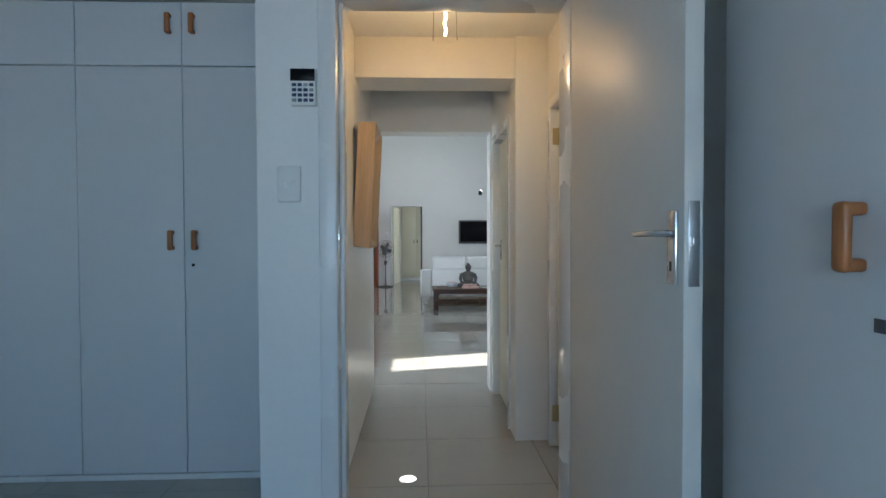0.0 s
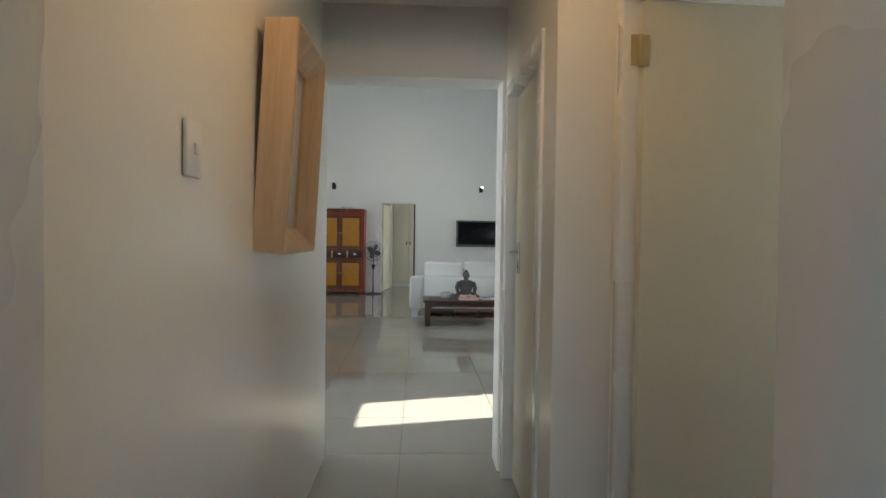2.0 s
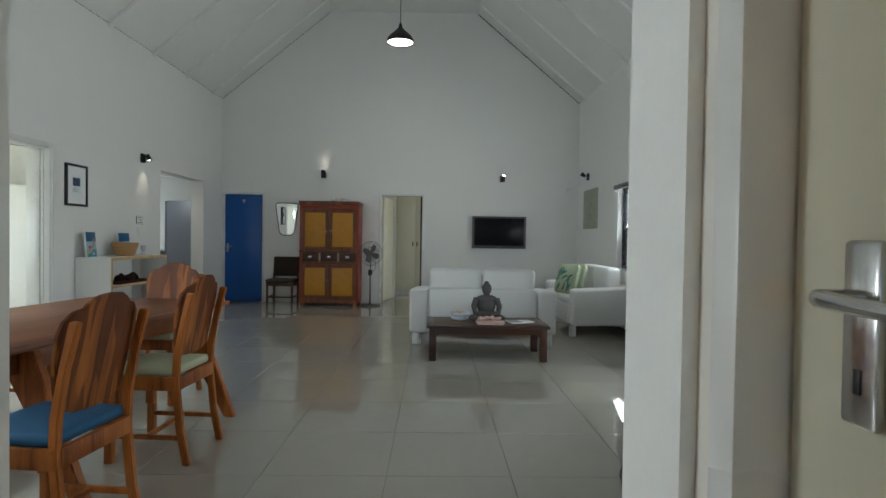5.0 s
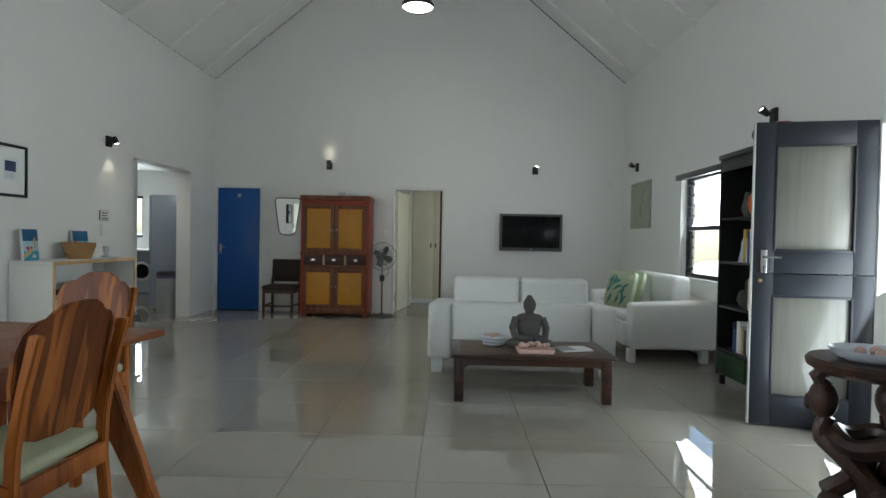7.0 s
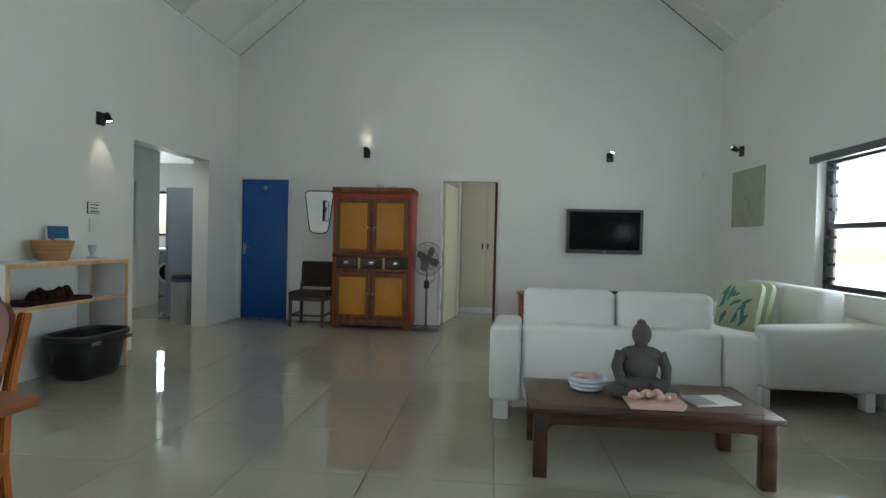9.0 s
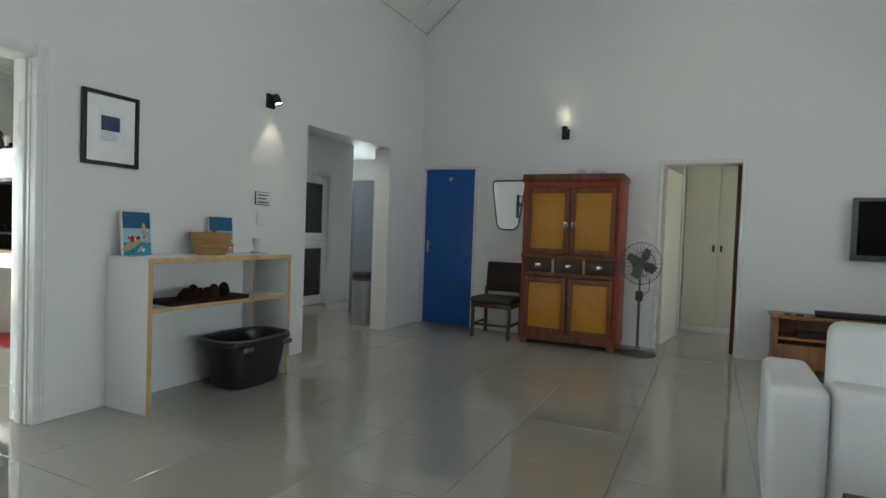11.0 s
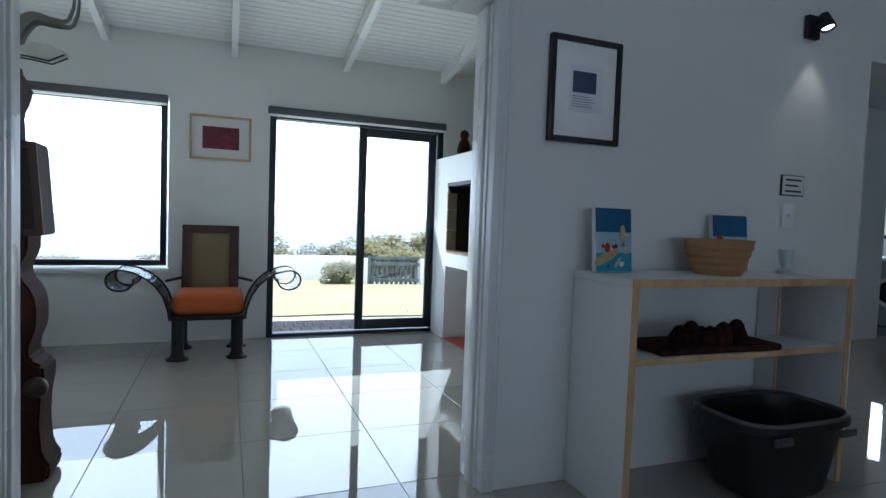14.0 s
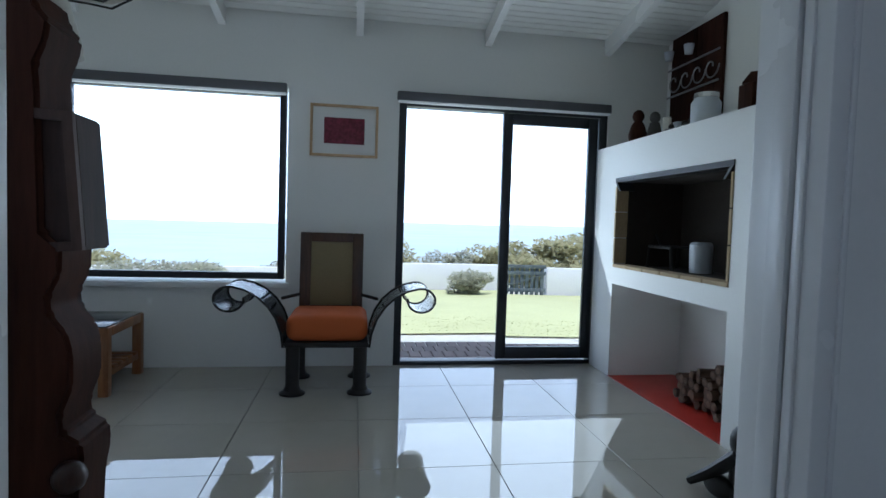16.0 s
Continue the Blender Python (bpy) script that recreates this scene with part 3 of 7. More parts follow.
# ---- doors, windows and trim ----
def lever_handle(parent, x, y, z, side, along, mat=CHROME, turned=False):
    """Long backplate with a lever; side: the way it faces (-1 or 1 along x, or along y with along='x')."""
    m = pose(x, y, z, 0, 0, {("y", -1): 180, ("y", 1): 0, ("x", -1): -90, ("x", 1): 90}[(along, side)])
    if turned:
        m = m @ Matrix.Diagonal((1, -1, 1, 1))
    bm = bmesh.new()
    rbox(bm, 0, 0.009, -0.021, 0.021, -0.09, 0.07, 0.006, m=m)
    plate = part("handle_plate", bm, mat, parent, "chrome backplate with a keyhole")
    bm = bmesh.new()
    tube(bm, [m @ Vector(p) for p in ((0.0, 0, 0.02), (0.045, 0, 0.02), (0.05, 0.02, 0.02), (0.05, 0.095, 0.018))], 0.0085, 10, 0.007)
    part("lever", bm, mat, parent, "chrome lever handle")
    bm = bmesh.new()
    rbox(bm, 0.0085, 0.0105, -0.004, 0.004, -0.062, -0.04, 0.001, m=m)
    part("keyhole", bm, BLACK, parent)


def hinge(parent, x, y, z, mat=BRASS):
    bm = bmesh.new()
    tube(bm, [(x, y, z - 0.05), (x, y, z + 0.05)], 0.007, 8)
    rbox(bm, x - 0.03, x + 0.03, y - 0.0025, y + 0.0025, z - 0.048, z + 0.048, 0.001)
    part("hinge", bm, mat, parent, "aged brass butt hinge")


def frame_y(name, y0, y1, x0, x1, z1, w=0.05, mat=TRIM):
    """A door frame that lines an opening in a wall across y."""
    bm = bmesh.new()
    rbox(bm, x0 - w, x0 + 0.004, y0 - 0.012, y1 + 0.012, 0, z1 + w, 0.006)
    rbox(bm, x1 - 0.004, x1 + w, y0 - 0.012, y1 + 0.012, 0, z1 + w, 0.006)
    rbox(bm, x0 + 0.004, x1 - 0.004, y0 - 0.012, y1 + 0.012, z1 - 0.004, z1 + w, 0.006)
    return structure(name, bm, mat, "white painted door frame", True)


def frame_x(name, x0, x1, y0, y1, z1, w=0.05, mat=TRIM):
    bm = bmesh.new()
    rbox(bm, x0 - 0.012, x1 + 0.012, y0 - w, y0 + 0.004, 0, z1 + w, 0.006)
    rbox(bm, x0 - 0.012, x1 + 0.012, y1 - 0.004, y1 + w, 0, z1 + w, 0.006)
    rbox(bm, x0 - 0.012, x1 + 0.012, y0 + 0.004, y1 - 0.004, z1 - 0.004, z1 + w, 0.006)
    return structure(name, bm, mat, "white painted door frame", True)


frame_y("trim_bedroom_door", 1.81, 1.95, -0.19, 0.66, 2.145, 0.06)
bm = bmesh.new()
rbox(bm, -0.1865, -0.170, 1.868, 1.958, 0, 2.14, 0.005)
structure("trim_bedroom_door_stop", bm, TRIM, "white painted door stop in the frame", True)
frame_x("trim_passage_door_1", 0.90, 1.05, 2.30, 3.11, 2.04)
frame_x("trim_passage_door_2", 0.70, 0.90, 3.46, 4.22, 2.01)
frame_y("trim_blue_door", 14.15, 14.35, -3.55, -2.83, 2.02, 0.03)
frame_y("trim_far_bedroom_door", 14.15, 14.35, -0.62, 0.16, 2.035, 0.035)
frame_x("trim_front_door", 3.1, 3.3, 7.92, 8.70, 2.05, 0.04)
frame_x("trim_patio_opening", -3.81, -3.6, 7.74, 9.46, 2.11, 0.06)
bm = bmesh.new()
for x0, x1, deep in ((-3.735, -3.675, 0.016), (-3.665, -3.640, 0.008)):
    rbox(bm, x0, x1, 9.464 - deep - 0.008, 9.462, 0, 2.10, 0.003)
    rbox(bm, x0, x1, 7.738, 7.744 + deep, 0, 2.10, 0.003)
for y0, y1 in ((9.50, 9.515), (7.685, 7.70)):
    rbox(bm, -3.594, -3.582, y0, y1, 0, 2.165, 0.003)
structure("trim_patio_rebate", bm, TRIM, "white painted rebate and bead of the wide opening", True)
frame_x("trim_kitchen_inner_door", -5.75, -5.6, 13.99, 14.81, 2.01)

# bedroom door, open at a right angle, with its lock
bed_door = tagged(new("door_1"), "off-white flush bedroom door standing open", kind="structure")
bed_door.matrix_world = pose(0.655, 1.79, 0, 0, 0, 0.5)
simple("leaf", DOOR_WHITE, bed_door, -0.001, 0.041, -0.86, -0.01, 0.008, 2.135, 0.003)
lever_handle(bed_door, -0.001, -0.818, 1.262, -1, "y", turned=True)
bm = bmesh.new()
rbox(bm, 0.008, 0.032, -0.8625, -0.858, 1.17, 1.35, 0.001)
part("lock_faceplate", bm, CHROME, bed_door, "worn chrome lock plate")
bm = bmesh.new()
rbox(bm, 0.013, 0.027, -0.871, -0.86, 1.255, 1.275, 0.002)
part("latch", bm, CHROME, bed_door)
bm = bmesh.new()
rbox(bm, -0.187, -0.183, 1.838, 1.862, 1.195, 1.315, 0.001)
rbox(bm, -0.187, -0.178, 1.818, 1.840, 1.262, 1.290, 0.003)
strike = structure("trim_strike_plate", bm, CHROME, "chrome strike plate let into the frame")

# passage doors
d = tagged(new("door_2"), "cream painted door standing open on brass hinges", kind="structure")
d.matrix_world = pose(0.93, 3.10, 0, 0, 0, 2)
simple("leaf", DOOR_CREAM, d, 0.005, 0.80, -0.045, -0.004, 0.008, 2.02, 0.003)
for z in (0.22, 1.86):
    hinge(d, -0.01, -0.05, z)
d = tagged(new("door_3"), "cream painted flush door, closed", kind="structure")
d.matrix_world = pose(0.745, 3.84, 0)
simple("leaf", DOOR_CREAM, d, 0, 0.04, -0.37, 0.37, 0.008, 2.0, 0.003)
lever_handle(d, 0, 0.27, 1.18, -1, "y")
bm = bmesh.new()
lathe(bm, [(0.0, 0), (0.02, 0), (0.02, 0.03), (0.0, 0.03)], m=pose(0, -0.28, 0.08, 0, -90, 0))
part("door_stop", bm, BLACK, d, "black rubber door stop")

d = tagged(new("door_4"), "cobalt blue painted door, closed", kind="structure")
d.matrix_world = pose(-3.19, 14.19, 0)
simple("leaf", BLUE, d, -0.352, 0.352, 0, 0.04, 0.008, 2.015, 0.003)
lever_handle(d, -0.30, 0, 1.02, -1, "x")
bm = bmesh.new()
slab(bm, [(-0.035, 1.90), (0.0, 1.845), (0.035, 1.90), (0.012, 1.925), (0, 1.91), (-0.012, 1.925)], -0.006)
part("hook", bm, CHROME, d, "small chrome heart hook")

d = tagged(new("door_5"), "cream painted bedroom door standing open", kind="structure")
d.matrix_world = pose(-0.62, 14.36, 0, 0, 0, -9)
simple("leaf", DOOR_CREAM, d, 0, 0.04, 0.01, 0.80, 0.008, 2.02, 0.003)

d = tagged(new("door_9"), "mahogany-edged bedroom door leaf folded back beyond the doorway", kind="structure")
d.matrix_world = pose(0.158, 14.30, 0)
simple("leaf", MAHOGANY, d, -0.038, 0.0, 0.0, 0.06, 0.008, 2.03, 0.003)

# front stable door in two halves, open into the room
fd = tagged(new("door_6"), "dark navy stable door with two glazed halves, open", kind="structure")
fd.matrix_world = pose(3.09, 8.73, 0, 0, 0, -12)
for z0, z1, g0, g1, nm in ((0.012, 1.048, 0.21, 0.90, "lower_leaf"), (1.054, 2.075, 1.20, 1.92, "upper_leaf")):
    bm = bmesh.new()
    for x0, x1, a, b in ((-0.735, -0.605, z0, z1), (-0.13, 0.0, z0, z1), (-0.605, -0.13, z0, g0), (-0.605, -0.13, g1, z1)):
        rbox(bm, x0, x1, -0.022, 0.022, a, b, 0.004)
    leaf = part(nm, bm, NAVY, fd)
    bm = bmesh.new()
    for x0, x1, a, b in ((-0.612, -0.598, g0, g1), (-0.137, -0.123, g0, g1), (-0.598, -0.137, g0, g0 + 0.014), (-0.598, -0.137, g1 - 0.014, g1)):
        rbox(bm, x0, x1, -0.027, -0.016, a, b, 0.003)
    part("glazing_bead", bm, NAVY, leaf)
    simple("pane", TINTED_PANE, leaf, -0.6, -0.135, -0.006, 0.006, g0 + 0.004, g1 - 0.004, 0.001, "opaque pane coloured as the lit wall seen through the glass")
simple("door_edge", TRIM, fd, -0.741, -0.735, -0.021, 0.021, 0.012, 2.07, 0.002, "pale painted door edge")
lever_handle(fd, -0.67, -0.022, 1.14, -1, "x")
bm = bmesh.new()
lathe(bm, [(0.0, 0), (0.012, 0.0), (0.012, 0.02), (0.0, 0.022)], m=pose(-0.69, -0.022, 1.0, 90, 0, 0))
part("bolt_knob", bm, BRASS, fd)

# security gate folded back outside the front door
gate = thing("security_gate", pose(3.36, 8.80, -0.06), "black steel bar security gate standing open outside", "gate")
bm = bmesh.new()
for x0, x1, a, b in ((0, 0.03, 0.05, 2.05), (0.78, 0.81, 0.05, 2.05), (0.03, 0.78, 0.05, 0.08), (0.03, 0.78, 2.02, 2.05), (0.03, 0.78, 1.38, 1.41), (0.03, 0.78, 0.7, 0.73)):
    rbox(bm, x0, x1, -0.012, 0.012, a, b, 0.002)
part("gate_frame", bm, MATT_BLACK, gate)
for i in range(5):
    bm = bmesh.new()
    tube(bm, [(0.155 + 0.125 * i, 0, 0.06), (0.155 + 0.125 * i, 0, 2.03)], 0.007, 6)
    part("bar", bm, MATT_BLACK, gate)
for z in (0.0,):
    simple("foot", MATT_BLACK, gate, 0.0, 0.03, -0.012, 0.012, -0.30, 0.05, 0.002)


def window(name, x, y0, y1, z0, z1, splits, label, sashes=True, w=0.05, rail=None):
    """A dark metal window in a wall along y, with panes between upright bars."""
    ob = tagged(new(name), label, kind="structure")
    ob.matrix_world = pose(x, 0, 0)
    bm = bmesh.new()
    edges = [y0, *splits, y1]
    rbox(bm, -0.035, 0.035, y0, y0 + w, z0, z1, 0.004)
    rbox(bm, -0.035, 0.035, y1 - w, y1, z0, z1, 0.004)
    rbox(bm, -0.035, 0.035, y0 + w, y1 - w, z0, z0 + w, 0.004)
    rbox(bm, -0.035, 0.035, y0 + w, y1 - w, z1 - w, z1, 0.004)
    part("window_frame", bm, ALU, ob, "dark powder-coated aluminium frame")
    for s in splits:
        simple("mullion", ALU, ob, -0.03, 0.03, s - w / 2, s + w / 2, z0 + w, z1 - w)
    if rail:
        simple("transom", ALU, ob, -0.03, 0.03, y0 + w, y1 - w, rail - w / 2, rail + w / 2)
    for a, b in zip(edges, edges[1:]):
        p = simple("pane", PANE, ob, -0.003, 0.003, a + 0.02, b - 0.02, z0 + 0.03, z1 - 0.03, 0.001)
        p.visible_shadow = False
    return ob


def blind(name, x0, x1, y0, y1, z):
    """A roller blind drawn up into its cassette."""
    b = thing(name, pose(0, 0, 0), "grey roller blind rolled up in its cassette", "blind", "roller blinds")
    bm = bmesh.new()
    rbox(bm, x0, x1, y0, y1, z - 0.075, z, 0.012)
    part("cassette", bm, TV_FRAME, b)
    bm = bmesh.new()
    tube(bm, [((x0 + x1) / 2, y0 + 0.01, z - 0.06), ((x0 + x1) / 2, y1 - 0.01, z - 0.06)], 0.03, 10)
    part("roll", bm, WARD, b)
    return b


window("window_1", -7.06, 5.62, 7.91, 0.68, 2.15, [6.35], "large dark-framed picture window onto the sea")
blind("roller_blind", -7.0, -6.935, 5.62, 7.92, 2.185)
blind("roller_blind", -7.0, -6.935, 8.76, 10.54, 2.185)
bm = bmesh.new()
rbox(bm, -7.0, -6.93, 5.58, 7.96, 0.615, 0.66, 0.008)
structure("trim_window_sill", bm, TRIM, "white window sill", True)

# sliding door: a frame with one fixed and one moving panel
sd = tagged(new("door_7"), "dark aluminium glass sliding door, half open", kind="structure")
bm = bmesh.new()
for a, b, c, e in ((8.78, 8.84, 0, 2.14), (10.47, 10.53, 0, 2.14), (8.84, 10.47, 2.08, 2.14), (8.84, 10.47, -0.005, 0.03)):
    rbox(bm, -7.1, -6.99, a, b, c, e, 0.004)
part("frame", bm, ALU, sd)
bm = bmesh.new()
for a, b, c, e in ((9.64, 9.72, 0.04, 2.075), (10.38, 10.46, 0.04, 2.075), (9.72, 10.38, 1.99, 2.075), (9.72, 10.38, 0.04, 0.14)):
    rbox(bm, -7.05, -7.01, a, b, c, e, 0.004)
panel = part("sliding_panel", bm, ALU, sd)
p = simple("pane", PANE, panel, -7.033, -7.027, 9.71, 10.39, 0.13, 2.0, 0.001)
p.visible_shadow = False
simple("catch", PAPER, sd, -7.0, -6.975, 10.475, 10.50, 1.12, 1.2, 0.004, "white plastic catch")

# louvred side window with a mid rail and metal louvres at its edge
sw = window("window_2", 3.2, 10.32, 11.84, 0.84, 2.04, [], "dark-framed side window with louvre blades", rail=1.42)
for i in range(9):
    z = 0.93 + 0.125 * i
    if abs(z - 1.42) > 0.05:
        simple("louvre_clip", ALU, sw, -0.05, 0.0, 11.70, 11.79, z, z + 0.03, 0.003)
b = thing("roller_blind", pose(0, 0, 0), "grey roller blind rolled up above the side window", "blind", "roller blinds")
simple("cassette", TV_FRAME, b, 3.04, 3.098, 10.25, 11.9, 2.0, 2.07, 0.01)
window("window_3", 3.2, 14.92, 16.08, 0.92, 2.08, [15.5], "dark-framed bedroom window")
# unseen window, added to go with the dining fill lamp
window("window_4", -3.7, 5.02, 6.78, 0.87, 2.03, [5.9], "unseen dark-framed window added to light the dining corner")
wk = tagged(new("window_5"), "dark-framed kitchen window", kind="structure")
bm = bmesh.new()
for a, b_, c, e in ((-7.2, -7.15, 1.15, 2.05), (-6.43, -6.38, 1.15, 2.05), (-7.15, -6.43, 1.15, 1.2), (-7.15, -6.43, 2.0, 2.05)):
    rbox(bm, a, b_, 17.11, 17.18, c, e, 0.004)
part("window_frame", bm, ALU, wk)
wb = tagged(new("window_6"), "white-framed bedroom window", kind="structure")
bm = bmesh.new()
for a, b_, c, e in ((-1.1, -1.05, 0.8, 2.2), (1.05, 1.1, 0.8, 2.2), (-1.05, 1.05, 0.8, 0.85), (-1.05, 1.05, 2.15, 2.2), (-0.03, 0.03, 0.85, 2.15)):
    rbox(bm, a, b_, -3.14, -3.07, c, e, 0.004)
part("window_frame", bm, TRIM, wb)

# kitchen inner door with two dark panes
d = tagged(new("door_8"), "white stable door with dark glass panes", kind="structure")
d.matrix_world = pose(-5.65, 14.40, 0)
for z0, z1, g0, g1, nm in ((0.01, 1.0, 0.15, 0.88, "lower_leaf"), (1.006, 2.0, 1.12, 1.88, "upper_leaf")):
    bm = bmesh.new()
    for a, b_, c, e in ((-0.40, -0.30, z0, z1), (0.30, 0.40, z0, z1), (-0.30, 0.30, z0, g0), (-0.30, 0.30, g1, z1)):
        rbox(bm, -0.02, 0.02, a, b_, c, e, 0.003)
    leaf = part(nm, bm, TRIM, d)
    simple("pane", DARK_GLASS, leaf, -0.004, 0.004, -0.305, 0.305, g0 - 0.005, g1 + 0.005, 0.001)


# ---- bedroom ----
ORANGE_WOOD = wood("orange_brown_handle_wood", (0.30, 0.10, 0.03), (0.48, 0.19, 0.06), 0.35, "z", 12)


def loop_handle(parent, m):
    """A broad wooden grip that stands off on two feet."""
    bm = bmesh.new()
    rbox(bm, -0.014, 0.014, -0.040, -0.021, -0.052, 0.052, 0.009, 3, m=m)
    for z0, z1 in ((-0.051, -0.031), (0.031, 0.051)):
        rbox(bm, -0.013, 0.013, -0.034, 0.0, z0, z1, 0.006, 2, m=m)
    part("handle", bm, ORANGE_WOOD, parent, "orange-brown wooden loop handle")


ward = thing("wardrobe", pose(-1.12, 2.75, 0), "pale built-in wardrobe with orange wooden handles", "wardrobe", "bedroom wardrobes")
simple("body", WARD, ward, -1.66, 0.645, 0.022, 0.595, 0.0, 2.498, 0.003)
simple("plinth", TRIM, ward, -1.66, 0.645, -0.004, 0.022, 0.0, 0.03, 0.002)
xs = (-1.62, -1.08, -0.54, 0.0, 0.54, 0.64)
for i in range(5):
    for z0, z1, nm in ((0.035, 2.155, "door"), (2.165, 2.49, "top_door")):
        if i == 4:
            simple("filler_strip", WARD, ward, xs[i] + 0.002, xs[i + 1], 0.0, 0.02, z0, z1, 0.002)
            continue
        leaf = simple(nm, WARD, ward, xs[i] + 0.002, xs[i + 1] - 0.002, 0.0, 0.02, z0, z1, 0.002)
        side = 0.055 if i % 2 else -0.055
        x = xs[i] + 0.06 if i % 2 else xs[i + 1] - 0.06
        z = 1.26 if nm == "door" else 2.375
        loop_handle(leaf, pose(x if i != 2 else xs[3] - 0.06, 0.0, z))
bm = bmesh.new()
lathe(bm, [(0.0, 0), (0.008, 0), (0.008, 0.004), (0, 0.004)], m=pose(0.045, 0.0, 1.13, 90, 0, 0), n=10)
part("keyhole", bm, BLACK, ward)

ward2 = thing("wardrobe", pose(0.755, -0.6, 0), "pale built-in wardrobe facing the bed side", "wardrobe", "bedroom wardrobes")
simple("body", WARD, ward2, 0.022, 0.60, -1.4, 1.55, 0.0, 2.498, 0.003)
for i in range(5):
    y0 = 1.545 - 0.54 * (i + 1)
    leaf = simple("door", WARD, ward2, 0.0, 0.02, y0 + 0.002, y0 + 0.538, 0.035, 2.155, 0.002)
    loop_handle(leaf, pose(0.0, y0 + (0.17 if i % 2 == 0 else 0.48), 1.275, 0, 0, -90))
    simple("top_door", WARD, ward2, 0.0, 0.02, y0 + 0.002, y0 + 0.538, 2.165, 2.49, 0.002)
bm = bmesh.new()
rbox(bm, -0.002, 0.003, 1.13, 1.15, 1.14, 1.16, 0.001)
part("keyhole", bm, TV_FRAME, ward2)

pad = thing("alarm_keypad", pose(-0.30, 1.81, 1.74), "white alarm keypad with a dark display", "keypad")
simple("case", PAPER, pad, -0.045, 0.045, -0.03, -0.001, 0.0, 0.13, 0.006)
simple("display", SCREEN, pad, -0.043, 0.043, -0.033, -0.028, 0.085, 0.128, 0.003)
for r in range(4):
    for c in range(4):
        simple("key", BOOKS[3] if (r + c) % 5 else BOOKS[1], pad, -0.037 + 0.02 * c, -0.022 + 0.02 * c, -0.034, -0.028, 0.012 + 0.018 * r, 0.023 + 0.018 * r, 0.002)


def switch(m, label, keys=2, w=0.042, h=0.065):
    s = thing("light_switch", m, label, "switch", "light switches")
    simple("plate", PAPER, s, -w, w, -0.014, -0.001, -h, h, 0.006)
    for i in range(keys):
        x = (i - (keys - 1) / 2) * 0.026
        simple("rocker", TRIM, s, x - 0.009, x + 0.009, -0.019, -0.012, -0.012, 0.012, 0.002)
    return s


switch(pose(-0.355, 1.81, 1.465), "white double light switch beside the bedroom door")
switch(pose(-0.285, 2.62, 1.46, 0, 0, 90), "white light switch on the passage wall", 1)
switch(pose(-0.285, 4.10, 1.50, 0, 0, 90), "white light switch by the passage opening", 1)
switch(pose(-0.75, 14.15, 1.30), "white double light switch above the fan", 2)
switch(pose(-2.66, 14.15, 0.98), "white light switch beside the blue door", 1)
switch(pose(-3.6, 11.22, 1.27, 0, 0, 90), "white light switch under the small sign", 1)

# ---- passage ----
bulb = thing("pendant_bulb", pose(0.24, 2.6, 2.5), "bare filament bulb in a clear glass jar shade", "lamp")
bm = bmesh.new()
lathe(bm, [(0.05, -0.001), (0.05, -0.02), (0.03, -0.03), (0.0, -0.03)])
part("ceiling_cup", bm, BRASS, bulb)
bm = bmesh.new()
lathe(bm, [(0.02, -0.03), (0.022, -0.09), (0.0, -0.09)])
part("holder", bm, BRASS, bulb)
bm = bmesh.new()
tube(bm, [(0, 0, -0.10), (0.006, 0, -0.13), (-0.004, 0, -0.16), (0.005, 0, -0.19), (0, 0, -0.22)], 0.006, 8)
part("filament", bm, BULB_WARM, bulb, "glowing amber filament")
bm = bmesh.new()
lathe(bm, [(0.045, -0.05), (0.058, -0.09), (0.062, -0.24), (0.060, -0.24), (0.056, -0.09), (0.043, -0.05)])
shade = part("glass_shade", bm, PANE, bulb, "clear glass jar shade")
shade.visible_shadow = False

pf = thing("deep_box_frame", pose(-0.272, 3.36, 1.585, 3.0, 0, 90), "deep raw wooden box frame with a drawing under glass", "picture")
bm = bmesh.new()
W, Hh, D = 0.25, 0.375, 0.105
o, i_ = [(-W, -Hh), (W, -Hh), (W, Hh), (-W, Hh)], [(-W + 0.085, -Hh + 0.085), (W - 0.085, -Hh + 0.085), (W - 0.085, Hh - 0.085), (-W + 0.085, Hh - 0.085)]
rings = []
for pts, y in (([(x * 0.98, z * 0.98) for x, z in o], -0.001), (o, -D), ([(x * 0.965, z * 0.965) for x, z in o], -D - 0.004), (i_, -0.05), (i_, -0.03)):
    rings.append([bm.verts.new((x, y, z)) for x, z in pts])
for a, b_ in zip(rings, rings[1:]):
    for k in range(4):
        bm.faces.new((a[k], a[(k + 1) % 4], b_[(k + 1) % 4], b_[k]))
part("frame", bm, RAW_OAK, pf, "raw pale wood with sloping inner sides", False)
simple("print", WARD, pf, -W + 0.075, W - 0.075, -0.03, -0.025, -Hh + 0.075, Hh - 0.075, 0.001, "pale drawing")
bm = bmesh.new()
tube(bm, [(-0.03, -0.033, -0.12), (-0.01, -0.033, 0.0), (0.02, -0.033, 0.1), (0.015, -0.033, 0.19)], 0.003, 5)
tube(bm, [(-0.03, -0.033, -0.12), (-0.05, -0.033, -0.05), (-0.06, -0.033, 0.02)], 0.003, 5)
ball(bm, -0.03, -0.032, -0.13, 0.03, 0.004, 0.035)
part("drawn_stems", bm, BOOKS[1], pf)
p = simple("glass", PANE, pf, -W + 0.08, W - 0.08, -0.046, -0.042, -Hh + 0.08, Hh - 0.08, 0.001)
p.visible_shadow = False


